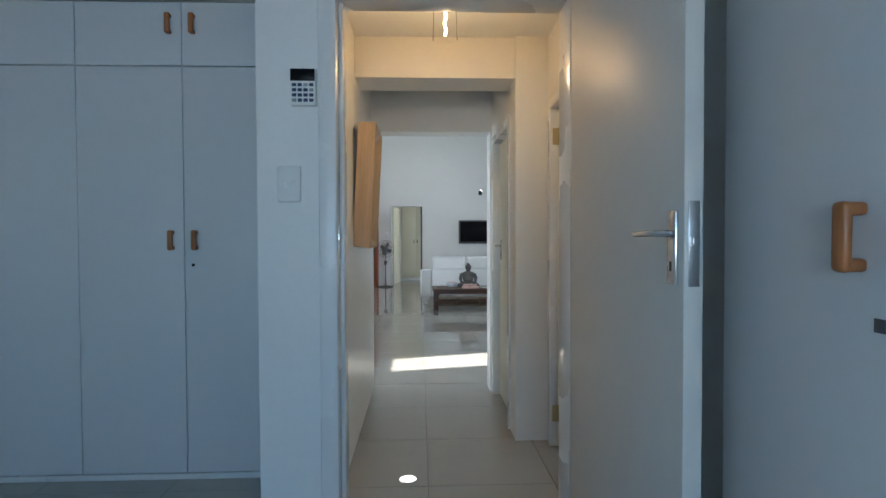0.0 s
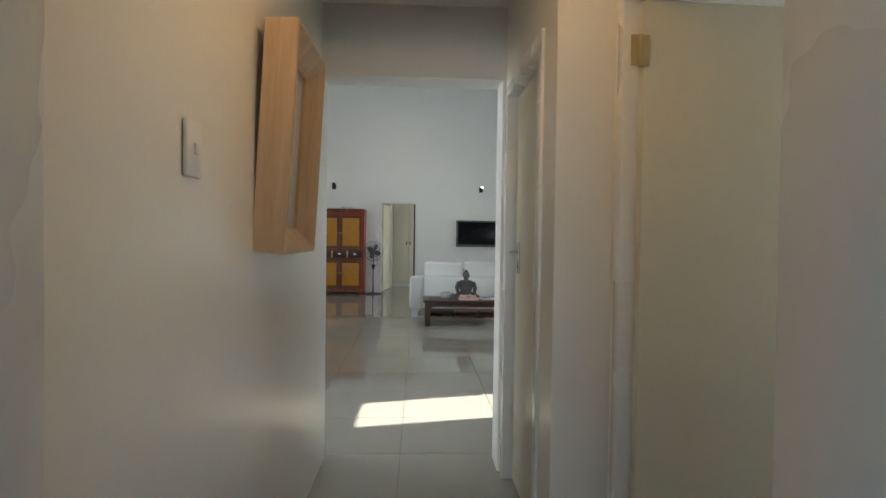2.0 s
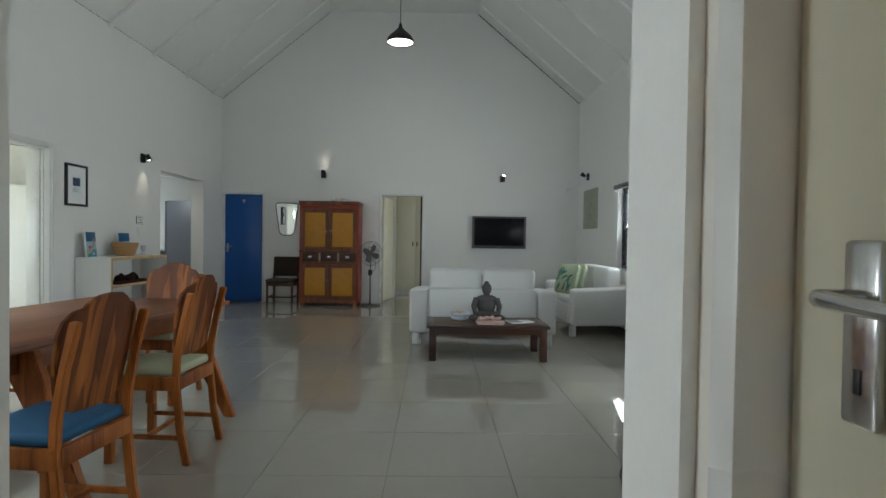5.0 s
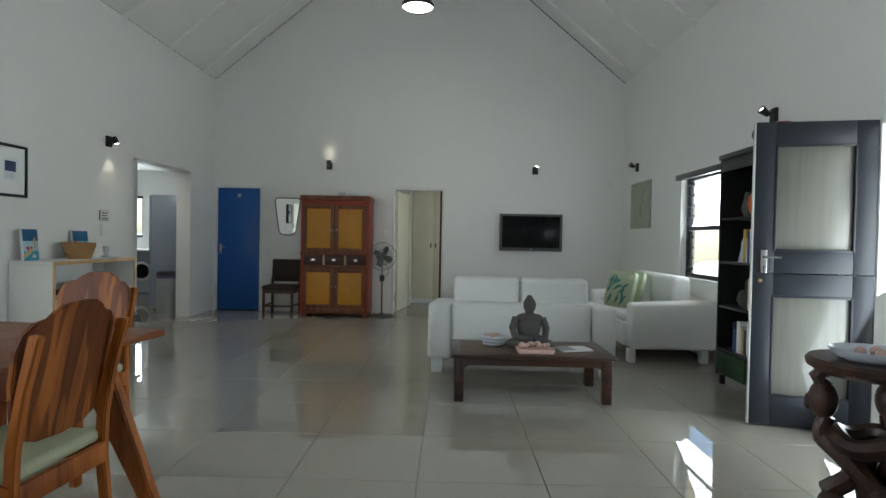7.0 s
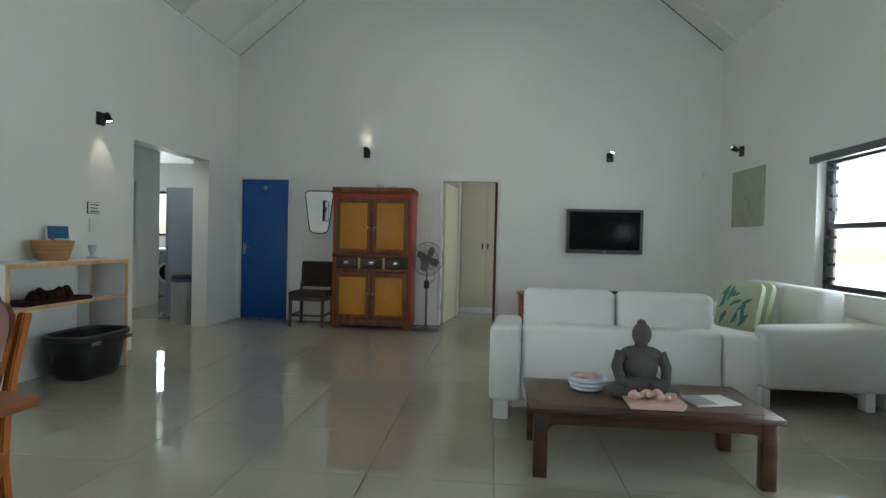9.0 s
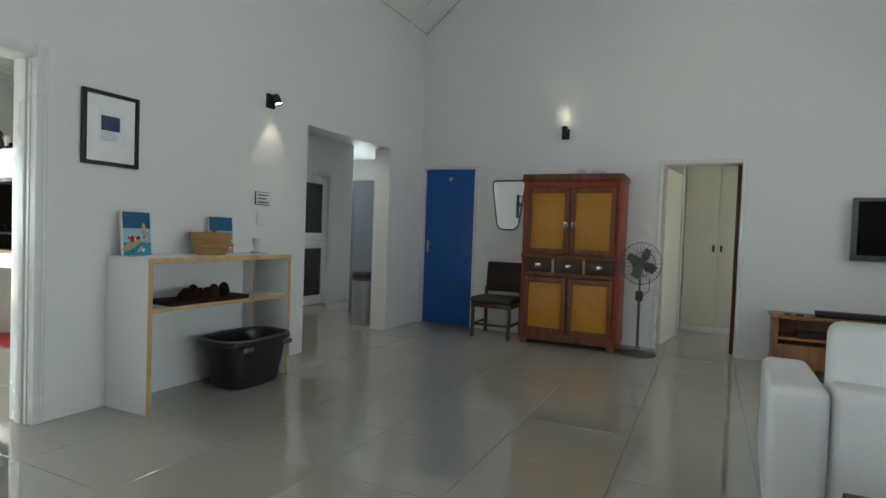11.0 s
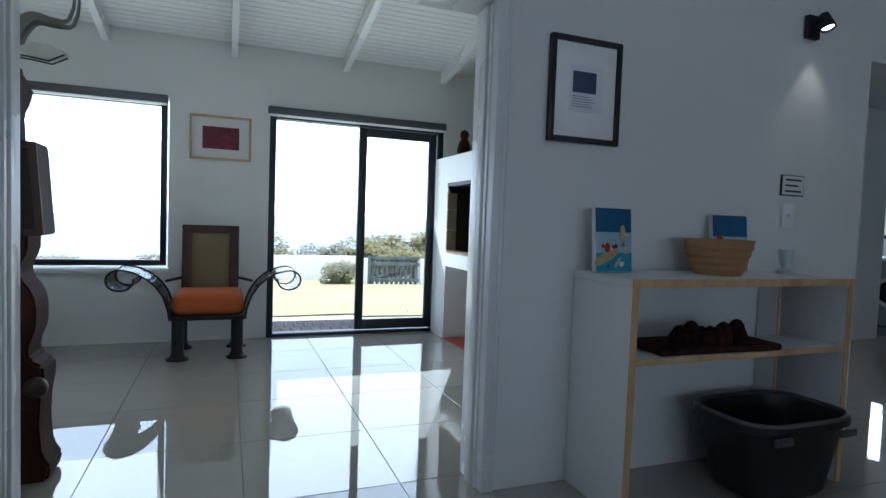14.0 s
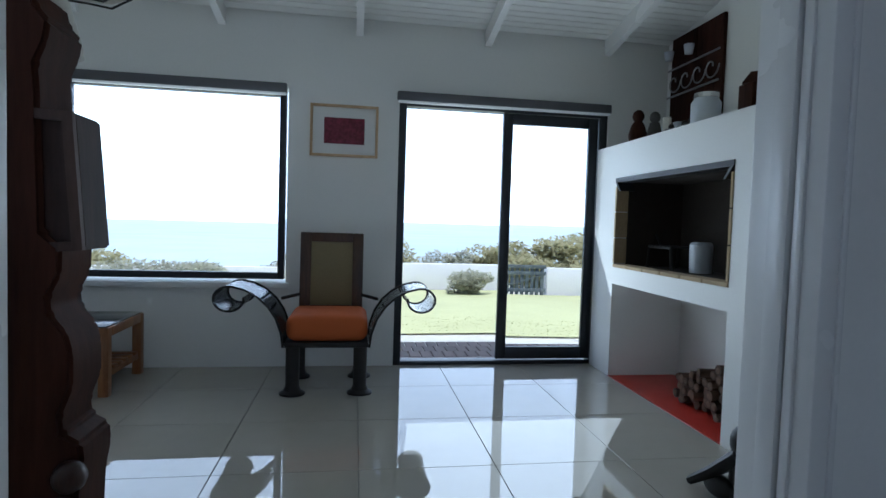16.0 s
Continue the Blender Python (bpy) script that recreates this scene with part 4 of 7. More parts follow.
# ---- dining corner ----
def dining_chair(m, seat_mat, label):
    """A chair with a broad shaped back board between two bowed posts; it faces +y."""
    c = thing("dining_chair", m, label, "chair", "chairs round the dining table")
    bm = bmesh.new()
    rbox(bm, -0.20, 0.20, -0.16, 0.22, 0.452, 0.50, 0.022, 3)
    part("seat_cushion", bm, seat_mat, c, "padded fabric drop-in seat")
    for nm, a in (("front_rail", (-0.19, 0.19, 0.20, 0.225)), ("back_rail", (-0.19, 0.19, -0.185, -0.16))):
        simple(nm, CHAIR_WOOD, c, *a, 0.385, 0.455, 0.004)
    for s in (-1, 1):
        simple("side_rail", CHAIR_WOOD, c, s * 0.205 - 0.012, s * 0.205 + 0.012, -0.17, 0.21, 0.385, 0.458, 0.004)
        bm = bmesh.new()
        rings = [(0.0, 0.20, 0.016), (0.2, 0.205, 0.019), (0.45, 0.21, 0.022)]
        for (z0, y0, r0), (z1, y1, r1) in zip(rings, rings[1:]):
            rbox(bm, s * 0.20 - r1, s * 0.20 + r1, y0 - r1, y1 + r1, z0, z1, 0.004)
        part("front_leg", bm, CHAIR_WOOD, c)
        # the back post bows backwards at foot and head
        bm = bmesh.new()
        line = [(-0.245, 0.0), (-0.205, 0.18), (-0.18, 0.42), (-0.185, 0.55), (-0.215, 0.72), (-0.255, 0.86), (-0.262, 0.885), (-0.225, 0.89), (-0.185, 0.73), (-0.15, 0.56), (-0.143, 0.42), (-0.168, 0.18), (-0.205, 0.0)]
        slab(bm, line, 0.032, pose(s * 0.195 + 0.016, 0, 0, 0, 0, 90))
        bmesh.ops.recalc_face_normals(bm, faces=bm.faces)
        bmesh.ops.bevel(bm, geom=list(bm.edges), offset=0.005, segments=2, affect="EDGES")
        part("back_post", bm, CHAIR_WOOD, c, "bowed back post")
        simple("side_stretcher", CHAIR_WOOD, c, s * 0.20 - 0.011, s * 0.20 + 0.011, -0.19, 0.20, 0.13, 0.155, 0.004)
    simple("cross_stretcher", CHAIR_WOOD, c, -0.19, 0.19, -0.01, 0.012, 0.132, 0.153, 0.004)
    # back board: cloud-shaped top edge, narrow waist, slightly raked
    bm = bmesh.new()
    half = [(0.0, 0.97), (0.06, 0.966), (0.105, 0.945), (0.125, 0.925), (0.165, 0.917), (0.20, 0.885), (0.212, 0.84), (0.205, 0.74), (0.185, 0.64), (0.165, 0.575), (0.10, 0.55), (0.0, 0.545)]
    outline = half + [(-x, z) for x, z in half[-2:0:-1]]
    b2 = bmesh.new()
    slab(b2, outline, 0.022)
    for v in b2.verts:
        v.co.y += -0.165 - 0.25 * max(0.0, v.co.z - 0.55) ** 1.3 + 0.5 * v.co.x ** 2
    bmesh.ops.recalc_face_normals(b2, faces=b2.faces)
    bmesh.ops.bevel(b2, geom=[e for e in b2.edges if abs(e.verts[0].co.z - e.verts[1].co.z) + abs(e.verts[0].co.x - e.verts[1].co.x) > 1e-3], offset=0.004, segments=2, affect="EDGES")
    join(bm, b2)
    part("back_board", bm, CHAIR_BOARD, c, "broad striped teak back board with a scalloped top")
    return c


def striped(name):
    """Boards of light and dark heartwood side by side."""
    m = wood(name, (0.10, 0.026, 0.006), (0.20, 0.056, 0.012), 0.5, "z", 3.2)
    n, l = m.node_tree.nodes, m.node_tree.links
    b = n["Principled BSDF"]
    grain = b.inputs["Base Color"].links[0].from_socket
    coords, mapping, noise, ramp, mix = n.new("ShaderNodeTexCoord"), n.new("ShaderNodeMapping"), n.new("ShaderNodeTexNoise"), n.new("ShaderNodeValToRGB"), n.new("ShaderNodeMix")
    mapping.inputs["Scale"].default_value = (1.0, 0.0, 0.10)
    noise.inputs["Scale"].default_value, noise.inputs["Detail"].default_value = 17.0, 1.0
    ramp.color_ramp.elements[0].position, ramp.color_ramp.elements[0].color = 0.485, (0.9, 0.9, 0.9, 1)
    ramp.color_ramp.elements[1].position, ramp.color_ramp.elements[1].color = 0.515, (2.1, 2.5, 2.5, 1)
    mix.data_type, mix.blend_type = "RGBA", "MULTIPLY"
    mix.inputs[0].default_value = 1.0
    l.new(coords.outputs["Object"], mapping.inputs["Vector"])
    l.new(mapping.outputs["Vector"], noise.inputs["Vector"])
    l.new(noise.outputs["Fac"], ramp.inputs["Fac"])
    l.new(grain, mix.inputs[6])
    l.new(ramp.outputs["Color"], mix.inputs[7])
    l.new(mix.outputs[2], b.inputs["Base Color"])
    return m


CHAIR_BOARD = striped("striped_teak_board")
for timber in (CHAIR_WOOD, TABLE_WOOD):
    timber.node_tree.nodes["Principled BSDF"].inputs["Specular IOR Level"].default_value = 0.25
CHAIR_BOARD.node_tree.nodes["Principled BSDF"].inputs["Specular IOR Level"].default_value = 0.2
dining_chair(pose(-1.15, 6.86, 0, 0, 0, 86) @ Matrix.Diagonal((1, 1, 1.05, 1)), SEAT_GREEN, "orange teak dining chair with a pale green padded seat")
dining_chair(pose(-1.10, 5.84, 0, 0, 0, 84) @ Matrix.Diagonal((1, 1, 1.05, 1)), SEAT_BLUE, "orange teak dining chair with a blue padded seat")
dining_chair(pose(-1.70, 7.92, 0, 0, 0, 176) @ Matrix.Diagonal((1, 1, 1.05, 1)), SEAT_GREEN, "teak dining chair with pale green seat at the table end")
dining_chair(pose(-2.62, 7.35, 0, 0, 0, -98) @ Matrix.Diagonal((1, 1, 1.05, 1)), SEAT_GREEN, "teak dining chair across the dining table")
dining_chair(pose(-2.72, 6.35, 0, 0, 0, -98) @ Matrix.Diagonal((1, 1, 1.05, 1)), SEAT_BLUE, "teak dining chair on the window side of the table")

table = thing("dining_table", pose(-1.82, 6.90, 0, 0, 0, -8), "large reddish wooden dining table with splayed board legs", "table")
bm = bmesh.new()
rbox(bm, -0.55, 0.55, -1.05, 1.0, 0.725, 0.76, 0.008, 2)
part("tabletop", bm, TABLE_WOOD, table, "smooth brown wooden top")
for s in (-1, 1):
    simple("long_apron", TABLE_WOOD, table, s * 0.40 - 0.014, s * 0.40 + 0.014, -0.85, 0.80, 0.60, 0.724, 0.004)
    simple("short_apron", TABLE_WOOD, table, -0.40, 0.40, s * 0.82 - 0.03, s * 0.82 - 0.004, 0.60, 0.724, 0.004)
for sx in (-1, 1):
    for sy in (-1, 1):
        bm = bmesh.new()
        slab(bm, [(0.28, 0.722), (0.48, 0.722), (0.76, 0.0), (0.69, 0.0)], 0.05, pose(0, sy * 0.66, 0) @ Matrix.Diagonal((sx, 1, 1, 1)))
        bmesh.ops.recalc_face_normals(bm, faces=bm.faces)
        bmesh.ops.bevel(bm, geom=list(bm.edges), offset=0.006, segments=2, affect="EDGES")
        part("leg", bm, CHAIR_WOOD, table, "broad tapered leg splayed outwards")

# carved stool with a dish on it, and a patterned pouf
stool = thing("carved_stool", pose(1.93, 7.19, 0) @ Matrix.Diagonal((1.05, 1.05, 1.13, 1)), "dark carved wooden stool of twisted figures", "stool")
bm = bmesh.new()
lathe(bm, [(0.0, 0.0), (0.17, 0.0), (0.18, 0.03), (0.15, 0.055), (0.0, 0.06)], n=24)
part("base", bm, CARVED, stool)
bm = bmesh.new()
lathe(bm, [(0.0, 0.655), (0.17, 0.66), (0.205, 0.68), (0.21, 0.70), (0.20, 0.712), (0.0, 0.705)], n=32)
part("top", bm, CARVED, stool, "round dished wooden top")
for k in range(3):
    a = 2 * math.pi * k / 3 + 0.5
    ca, sa = math.cos(a), math.sin(a)
    bm = bmesh.new()
    ball(bm, 0.145 * ca, 0.145 * sa, 0.555, 0.05, 0.05, 0.07)
    tube(bm, [(0.14 * ca, 0.14 * sa, 0.60), (0.165 * ca, 0.165 * sa, 0.635), (0.13 * ca, 0.13 * sa, 0.67)], 0.03, 8)
    tube(bm, [(0.13 * ca, 0.13 * sa, 0.50), (0.15 * ca, 0.15 * sa, 0.45), (0.14 * ca, 0.14 * sa, 0.41)], 0.028, 8, 0.035)
    ball(bm, 0.193 * ca, 0.193 * sa, 0.54, 0.014, 0.014, 0.03)
    part("carved_head", bm, CARVED, stool, "carved head bearing the top")
    bm = bmesh.new()
    b_ = a + 1.9
    tube(bm, [(0.14 * ca, 0.14 * sa, 0.42), (0.07 * math.cos(a + 0.6), 0.07 * math.sin(a + 0.6), 0.36), (0.06 * math.cos(b_), 0.06 * math.sin(b_), 0.28), (0.13 * math.cos(b_), 0.13 * math.sin(b_), 0.22)], 0.036, 8)
    tube(bm, [(0.13 * math.cos(b_), 0.13 * math.sin(b_), 0.22), (0.05 * math.cos(b_ + 0.8), 0.05 * math.sin(b_ + 0.8), 0.15), (0.13 * math.cos(b_ + 1.6), 0.13 * math.sin(b_ + 1.6), 0.04)], 0.038, 8)
    part("twisted_limb", bm, CARVED, stool, "interlaced carved limb")
bm = bmesh.new()
tube(bm, [(0, 0, 0.05), (0.02, 0.01, 0.2), (-0.02, 0, 0.35), (0, 0, 0.42)], 0.04, 10)
part("core", bm, CARVED, stool)
bm = bmesh.new()
tube(bm, [(0.105 * math.cos(a), 0.105 * math.sin(a), 0.43 + 0.012 * math.sin(3 * a)) for a in [2 * math.pi * k / 24 for k in range(25)]], 0.036, 8)
part("shoulders", bm, CARVED, stool, "joined shoulders of the carved figures")
dish = thing("ceramic_dish", pose(1.93, 7.19, 0.80), "pale blue-grey ceramic dish with shells", "dish")
bm = bmesh.new()
lathe(bm, [(0.0, 0.004), (0.09, 0.0), (0.13, 0.02), (0.145, 0.045), (0.14, 0.046), (0.12, 0.026), (0.0, 0.016)], n=28)
part("bowl", bm, PORCELAIN, dish)
for x, y in ((0.03, 0.02), (-0.04, 0.01), (0.0, -0.05), (0.06, -0.03)):
    bm = bmesh.new()
    ball(bm, x, y, 0.035, 0.025, 0.018, 0.02, 8, 6)
    part("shell", bm, PINK, dish)

pouf = thing("pouf", pose(1.70, 6.40, 0) @ Matrix.Diagonal((1.12, 1.12, 1.05, 1)), "round pouf covered in black and white ringed cloth", "pouf")
bm = bmesh.new()
lathe(bm, [(0.0, 0.385), (0.17, 0.38), (0.25, 0.36), (0.285, 0.325), (0.295, 0.28), (0.29, 0.1), (0.27, 0.03), (0.0, 0.02)][::-1], n=36)
part("cover", bm, RINGS, pouf)
bm = bmesh.new()
tube(bm, [(0.292 * math.cos(a), 0.292 * math.sin(a), 0.295 + 0.0) for a in [2 * math.pi * k / 36 for k in range(37)]], 0.007, 6)
part("piping", bm, RED_WOOD, pouf, "brown piping round the top edge")
bm = bmesh.new()
tube(bm, [(0.30 * math.cos(a), 0.30 * math.sin(a), 0.03) for a in [2 * math.pi * k / 36 for k in range(37)]], 0.018, 6)
part("base_ring", bm, MATT_BLACK, pouf)


# ---- living room ----
def sofa(m, width, label, back_to=True):
    """A low white sofa; its back is at y 0 and it faces +y."""
    s = thing("sofa", m, label, "sofa", "white sofas")
    w = width / 2
    bm = bmesh.new()
    rbox(bm, -w + 0.2, w - 0.2, 0.02, 0.88, 0.14, 0.40, 0.03, 3)
    part("base", bm, SOFA, s)
    bm = bmesh.new()
    rbox(bm, -w + 0.215, w - 0.215, 0.0, 0.20, 0.15, 0.66, 0.035, 3)
    part("back", bm, SOFA, s)
    for k in (-1, 1):
        bm = bmesh.new()
        rbox(bm, k * (w - 0.21), k * w, -0.03, 0.86, 0.14, 0.655, 0.04, 3)
        for v in bm.verts:
            if v.co.z > 0.4:
                v.co.z -= 0.06 * max(0.0, v.co.y - 0.1)
        part("armrest", bm, SOFA, s)
        bm = bmesh.new()
        rbox(bm, k * 0.005, k * (w - 0.22), 0.16, 0.36, 0.40, 0.885, 0.05, 3)
        part("back_cushion", bm, SOFA, s)
        bm = bmesh.new()
        rbox(bm, k * 0.005, k * (w - 0.22), 0.30, 0.90, 0.40, 0.50, 0.04, 3)
        part("seat_cushion", bm, SOFA, s)
        for y in (0.05, 0.80):
            simple("foot", SOFA, s, k * (w - 0.13), k * (w - 0.03), y, y + 0.07, 0.0, 0.14, 0.006)
    return s


sofa(pose(0.955, 10.09, 0, 0, 0, -3), 1.70, "white leather two-seat sofa seen from behind the coffee table")
s2 = sofa(pose(3.03, 11.62, 0, 0, 0, 90), 1.75, "white leather sofa under the side window")
for i, (x, y, lean) in enumerate(((2.27, 11.46, -14), (2.38, 11.52, -16))):
    c = thing("scatter_cushion", pose(x, y, 0.70, lean, 0, -64), "green and blue leaf-print scatter cushion on the sofa", "cushion", "scatter cushions")
    bm = bmesh.new()
    rbox(bm, -0.21, 0.21, -0.06, 0.06, -0.21, 0.21, 0.055, 4)
    for v in bm.verts:
        v.co.y *= 1 - 0.7 * max(abs(v.co.x), abs(v.co.z)) / 0.21
        v.co.y += 0.012 * (1 if v.co.y > 0 else -1)
    bmesh.ops.subdivide_edges(bm, edges=[e for e in bm.edges if e.calc_length() > 0.2], cuts=5, use_grid_fill=True)
    for v in bm.verts:
        puff = math.cos(v.co.x / 0.21 * 1.5) * math.cos(v.co.z / 0.21 * 1.5)
        v.co.y = (1 if v.co.y > 0 else -1) * (0.014 + 0.062 * max(0.0, puff) ** 0.6)
    part("cover", bm, CUSHION, c)
    bm = bmesh.new()
    random.seed(40 + i)
    for k in range(26):
        a0, lx, lz = random.uniform(0.3, 1.4), random.uniform(-0.13, 0.13), random.uniform(-0.16, 0.13)
        loop = []
        for q in range(10):
            u = q / 10 * 2 * math.pi
            px, pz = 0.05 * math.cos(u), 0.014 * math.sin(u) * (1 + 0.3 * math.cos(u))
            X, Z = lx + px * math.cos(a0) - pz * math.sin(a0), lz + px * math.sin(a0) + pz * math.cos(a0)
            puff = math.cos(X / 0.21 * 1.5) * math.cos(Z / 0.21 * 1.5)
            loop.append(bm.verts.new((X, -(0.017 + 0.062 * max(0.0, puff) ** 0.6) - 0.0001 * k, Z)))
        bm.faces.new(loop)
    part("leaf_print", bm, LEAF_PRINT, c, "teal leaf pattern")

TABLE_INLAY = material("worn_brown_leather_inlay", (0.12, 0.075, 0.05), 0.55, grain=0.25, scale=60, stain=0.2, bump=0.2)
ct = thing("coffee_table", pose(0.945, 9.555, 0) @ Matrix.Diagonal((1.045, 0.94, 0.875, 1)), "low dark hardwood coffee table with arched apron", "table")
bm = bmesh.new()
rbox(bm, -0.60, 0.60, -0.34, 0.34, 0.385, 0.42, 0.006, 2)
part("tabletop", bm, DARK_WOOD, ct)
bm = bmesh.new()
rbox(bm, -0.53, 0.53, -0.27, 0.27, 0.4205, 0.4235, 0.001)
part("inlay", bm, TABLE_INLAY, ct, "matt brown inset panel")
for sx in (-1, 1):
    for sy in (-1, 1):
        simple("leg", DARK_WOOD, ct, sx * 0.54 - 0.035, sx * 0.54 + 0.035, sy * 0.285 - 0.035, sy * 0.285 + 0.035, 0.0, 0.385, 0.006)
for s in (-1, 1):
    bm = bmesh.new()
    arch = [(-0.505, 0.384), (-0.505, 0.27)] + [(-0.505 + 0.05 * (1 - math.cos(a)) * 1.0, 0.27 + 0.05 * math.sin(a)) for a in (0.4, 0.8, 1.2, 1.57)] + [(0.505 - 0.05 * (1 - math.cos(a)), 0.27 + 0.05 * math.sin(a)) for a in (1.57, 1.2, 0.8, 0.4)] + [(0.505, 0.27), (0.505, 0.384)]
    slab(bm, arch, 0.02, pose(0, s * 0.30 - 0.01, 0))
    part("apron", bm, DARK_WOOD, ct)
    simple("side_apron", DARK_WOOD, ct, s * 0.555 - 0.01, s * 0.555 + 0.01, -0.25, 0.25, 0.31, 0.384, 0.003)

bm = bmesh.new()
for z, rx, ry, rz in ((0.045, 0.165, 0.12, 0.045), (0.07, 0.13, 0.1, 0.05)):
    ball(bm, 0, 0, z, rx, ry, rz, 20, 12)
ball(bm, 0, 0.02, 0.17, 0.098, 0.072, 0.11, 20, 12)
ball(bm, 0, 0.02, 0.235, 0.115, 0.065, 0.045, 20, 10)
for s in (-1, 1):
    tube(bm, [(s * 0.105, 0.02, 0.24), (s * 0.135, 0.0, 0.16), (s * 0.12, -0.05, 0.09), (s * 0.03, -0.09, 0.075)], 0.034, 10, 0.026)
    ball(bm, s * 0.12, -0.04, 0.04, 0.075, 0.07, 0.04)
ball(bm, 0, 0.015, 0.285, 0.035, 0.035, 0.04)
ball(bm, 0, 0.01, 0.345, 0.052, 0.056, 0.066, 18, 12)
ball(bm, 0, 0.02, 0.405, 0.026, 0.026, 0.022)
solid("seated_statue", bm, STONE, "grey stone seated meditating statue on the coffee table", "statue", m=pose(0.95, 9.55, 0.371) @ Matrix.Scale(1.0, 4))

bowl = thing("ribbed_bowl", pose(0.67, 9.64, 0.371) @ Matrix.Scale(1.15, 4), "ribbed grey-white ceramic bowl on the coffee table", "bowl")
bm = bmesh.new()
lathe(bm, [(0.0, 0.0), (0.06, 0.0), (0.082, 0.012), (0.078, 0.022), (0.092, 0.034), (0.087, 0.044), (0.098, 0.056), (0.09, 0.07), (0.085, 0.07), (0.07, 0.02), (0.0, 0.014)], n=28)
part("body", bm, PORCELAIN, bowl)
for x, y in ((0.02, 0.02), (-0.03, 0.0), (0.015, -0.035)):
    bm = bmesh.new()
    ball(bm, x, y, 0.062, 0.03, 0.022, 0.02, 8, 6)
    part("shell", bm, PINK, bowl)
shells = thing("shell_tray", pose(0.97, 9.36, 0.371), "tray heaped with pale pink shells", "shells")
bm = bmesh.new()
slab(bm, [(-0.15, 0.03), (-0.13, 0.0), (0.13, 0.0), (0.15, 0.03)], 0.14, pose(0, -0.07, 0))
part("tray", bm, PINK, shells)
random.seed(4)
for i in range(16):
    bm = bmesh.new()
    a = random.uniform(0, 3)
    ball(bm, 0, 0, 0, 0.028, 0.018, 0.016, 8, 6, m=pose(random.uniform(-0.13, 0.13), random.uniform(-0.05, 0.05), 0.045 + random.uniform(0, 0.02), 20 * a, 15 * a, 60 * a))
    part("shell", bm, PINK, shells)
mag = thing("magazine", pose(1.30, 9.50, 0.371, 0, 0, 15), "open pale magazine lying on the coffee table", "magazine")
simple("pages", PAPER, mag, -0.13, 0.13, -0.09, 0.09, 0.0, 0.012, 0.003)
simple("cover", BOOKS[1], mag, -0.128, -0.01, -0.088, 0.088, 0.012, 0.014, 0.0005)

tv = thing("television", pose(1.60, 14.15, 1.37), "flat screen television with grey bezel hung on the wall", "television")
simple("body", TV_FRAME, tv, -0.505, 0.505, -0.11, -0.045, -0.30, 0.30, 0.008)
simple("screen", SCREEN, tv, -0.465, 0.465, -0.113, -0.108, -0.245, 0.265, 0.001)
simple("bracket", BLACK, tv, -0.15, 0.15, -0.045, -0.001, -0.12, 0.12, 0.004)
simple("badge", CHROME, tv, -0.03, 0.03, -0.1125, -0.109, -0.278, -0.268, 0.001)

unit = thing("television_unit", pose(0.45, 13.74, 0), "honey-brown wooden television unit with an open shelf", "cabinet")
simple("top", HONEY, unit, 0.0, 1.75, -0.02, 0.38, 0.50, 0.53, 0.005)
for x in (0.02, 0.60, 1.15, 1.69):
    simple("upright", HONEY, unit, x, x + 0.035, 0.0, 0.37, 0.0, 0.499, 0.004)
simple("shelf", HONEY, unit, 0.056, 1.689, 0.004, 0.366, 0.30, 0.325, 0.003)
simple("bottom_panel", HONEY, unit, 0.056, 1.689, 0.01, 0.36, 0.03, 0.255, 0.004)
simple("back", HONEY, unit, 0.056, 1.689, 0.366, 0.376, 0.03, 0.499, 0.002)
bar = thing("soundbar", pose(1.28, 13.86, 0.53), "black soundbar on the pine unit", "speaker")
simple("body", BLACK, bar, -0.47, 0.47, -0.05, 0.05, 0.0, 0.06, 0.01)
box_ = thing("set_top_box", pose(0.85, 13.92, 0.325), "black set-top box on the unit's shelf", "box")
simple("body", BLACK, box_, -0.18, 0.18, -0.12, 0.12, 0.0, 0.05, 0.005)
for x in (0.58, 0.68):
    r = thing("remote_control", pose(x, 13.82, 0.53), "small black remote control on the unit", "remote", "remotes")
    simple("body", BLACK, r, -0.03, 0.03, -0.05, 0.05, 0.0, 0.018, 0.008)


def panel_door(parent, name, x0, x1, z0, z1, y):
    """A framed door with a sunk ochre panel."""
    bm = bmesh.new()
    e = 0.06
    for a, b, c, d_ in ((x0, x0 + e, z0, z1), (x1 - e, x1, z0, z1), (x0 + e, x1 - e, z0, z0 + e), (x0 + e, x1 - e, z1 - e, z1)):
        rbox(bm, a, b, y - 0.024, y, c, d_, 0.004)
    leaf = part(name, bm, CABINET, parent)
    simple("panel", OCHRE, leaf, x0 + e - 0.006, x1 - e + 0.006, y - 0.014, y - 0.004, z0 + e - 0.006, z1 - e + 0.006, 0.004, "ochre yellow panel")
    return leaf


cab = thing("painted_cabinet", pose(-1.485, 14.12, 0) @ Matrix.Diagonal((0.945, 1, 1, 1)), "tall antique cabinet painted red with ochre panels", "cabinet")
D0, D1 = -0.52, -0.015
for s in (-1, 1):
    simple("side", RED_PAINT, cab, s * 0.535 - 0.02, s * 0.535 + 0.02, D0, D1, 0.05, 1.80, 0.005, "worn red painted side")
    for y in (D0 + 0.03, D1 - 0.03):
        simple("foot", CABINET, cab, s * 0.50 - 0.04, s * 0.50 + 0.04, y - 0.03, y + 0.03, 0.0, 0.05, 0.004)
simple("back", CABINET, cab, -0.515, 0.515, D1 - 0.02, D1 - 0.002, 0.05, 1.80, 0.002)
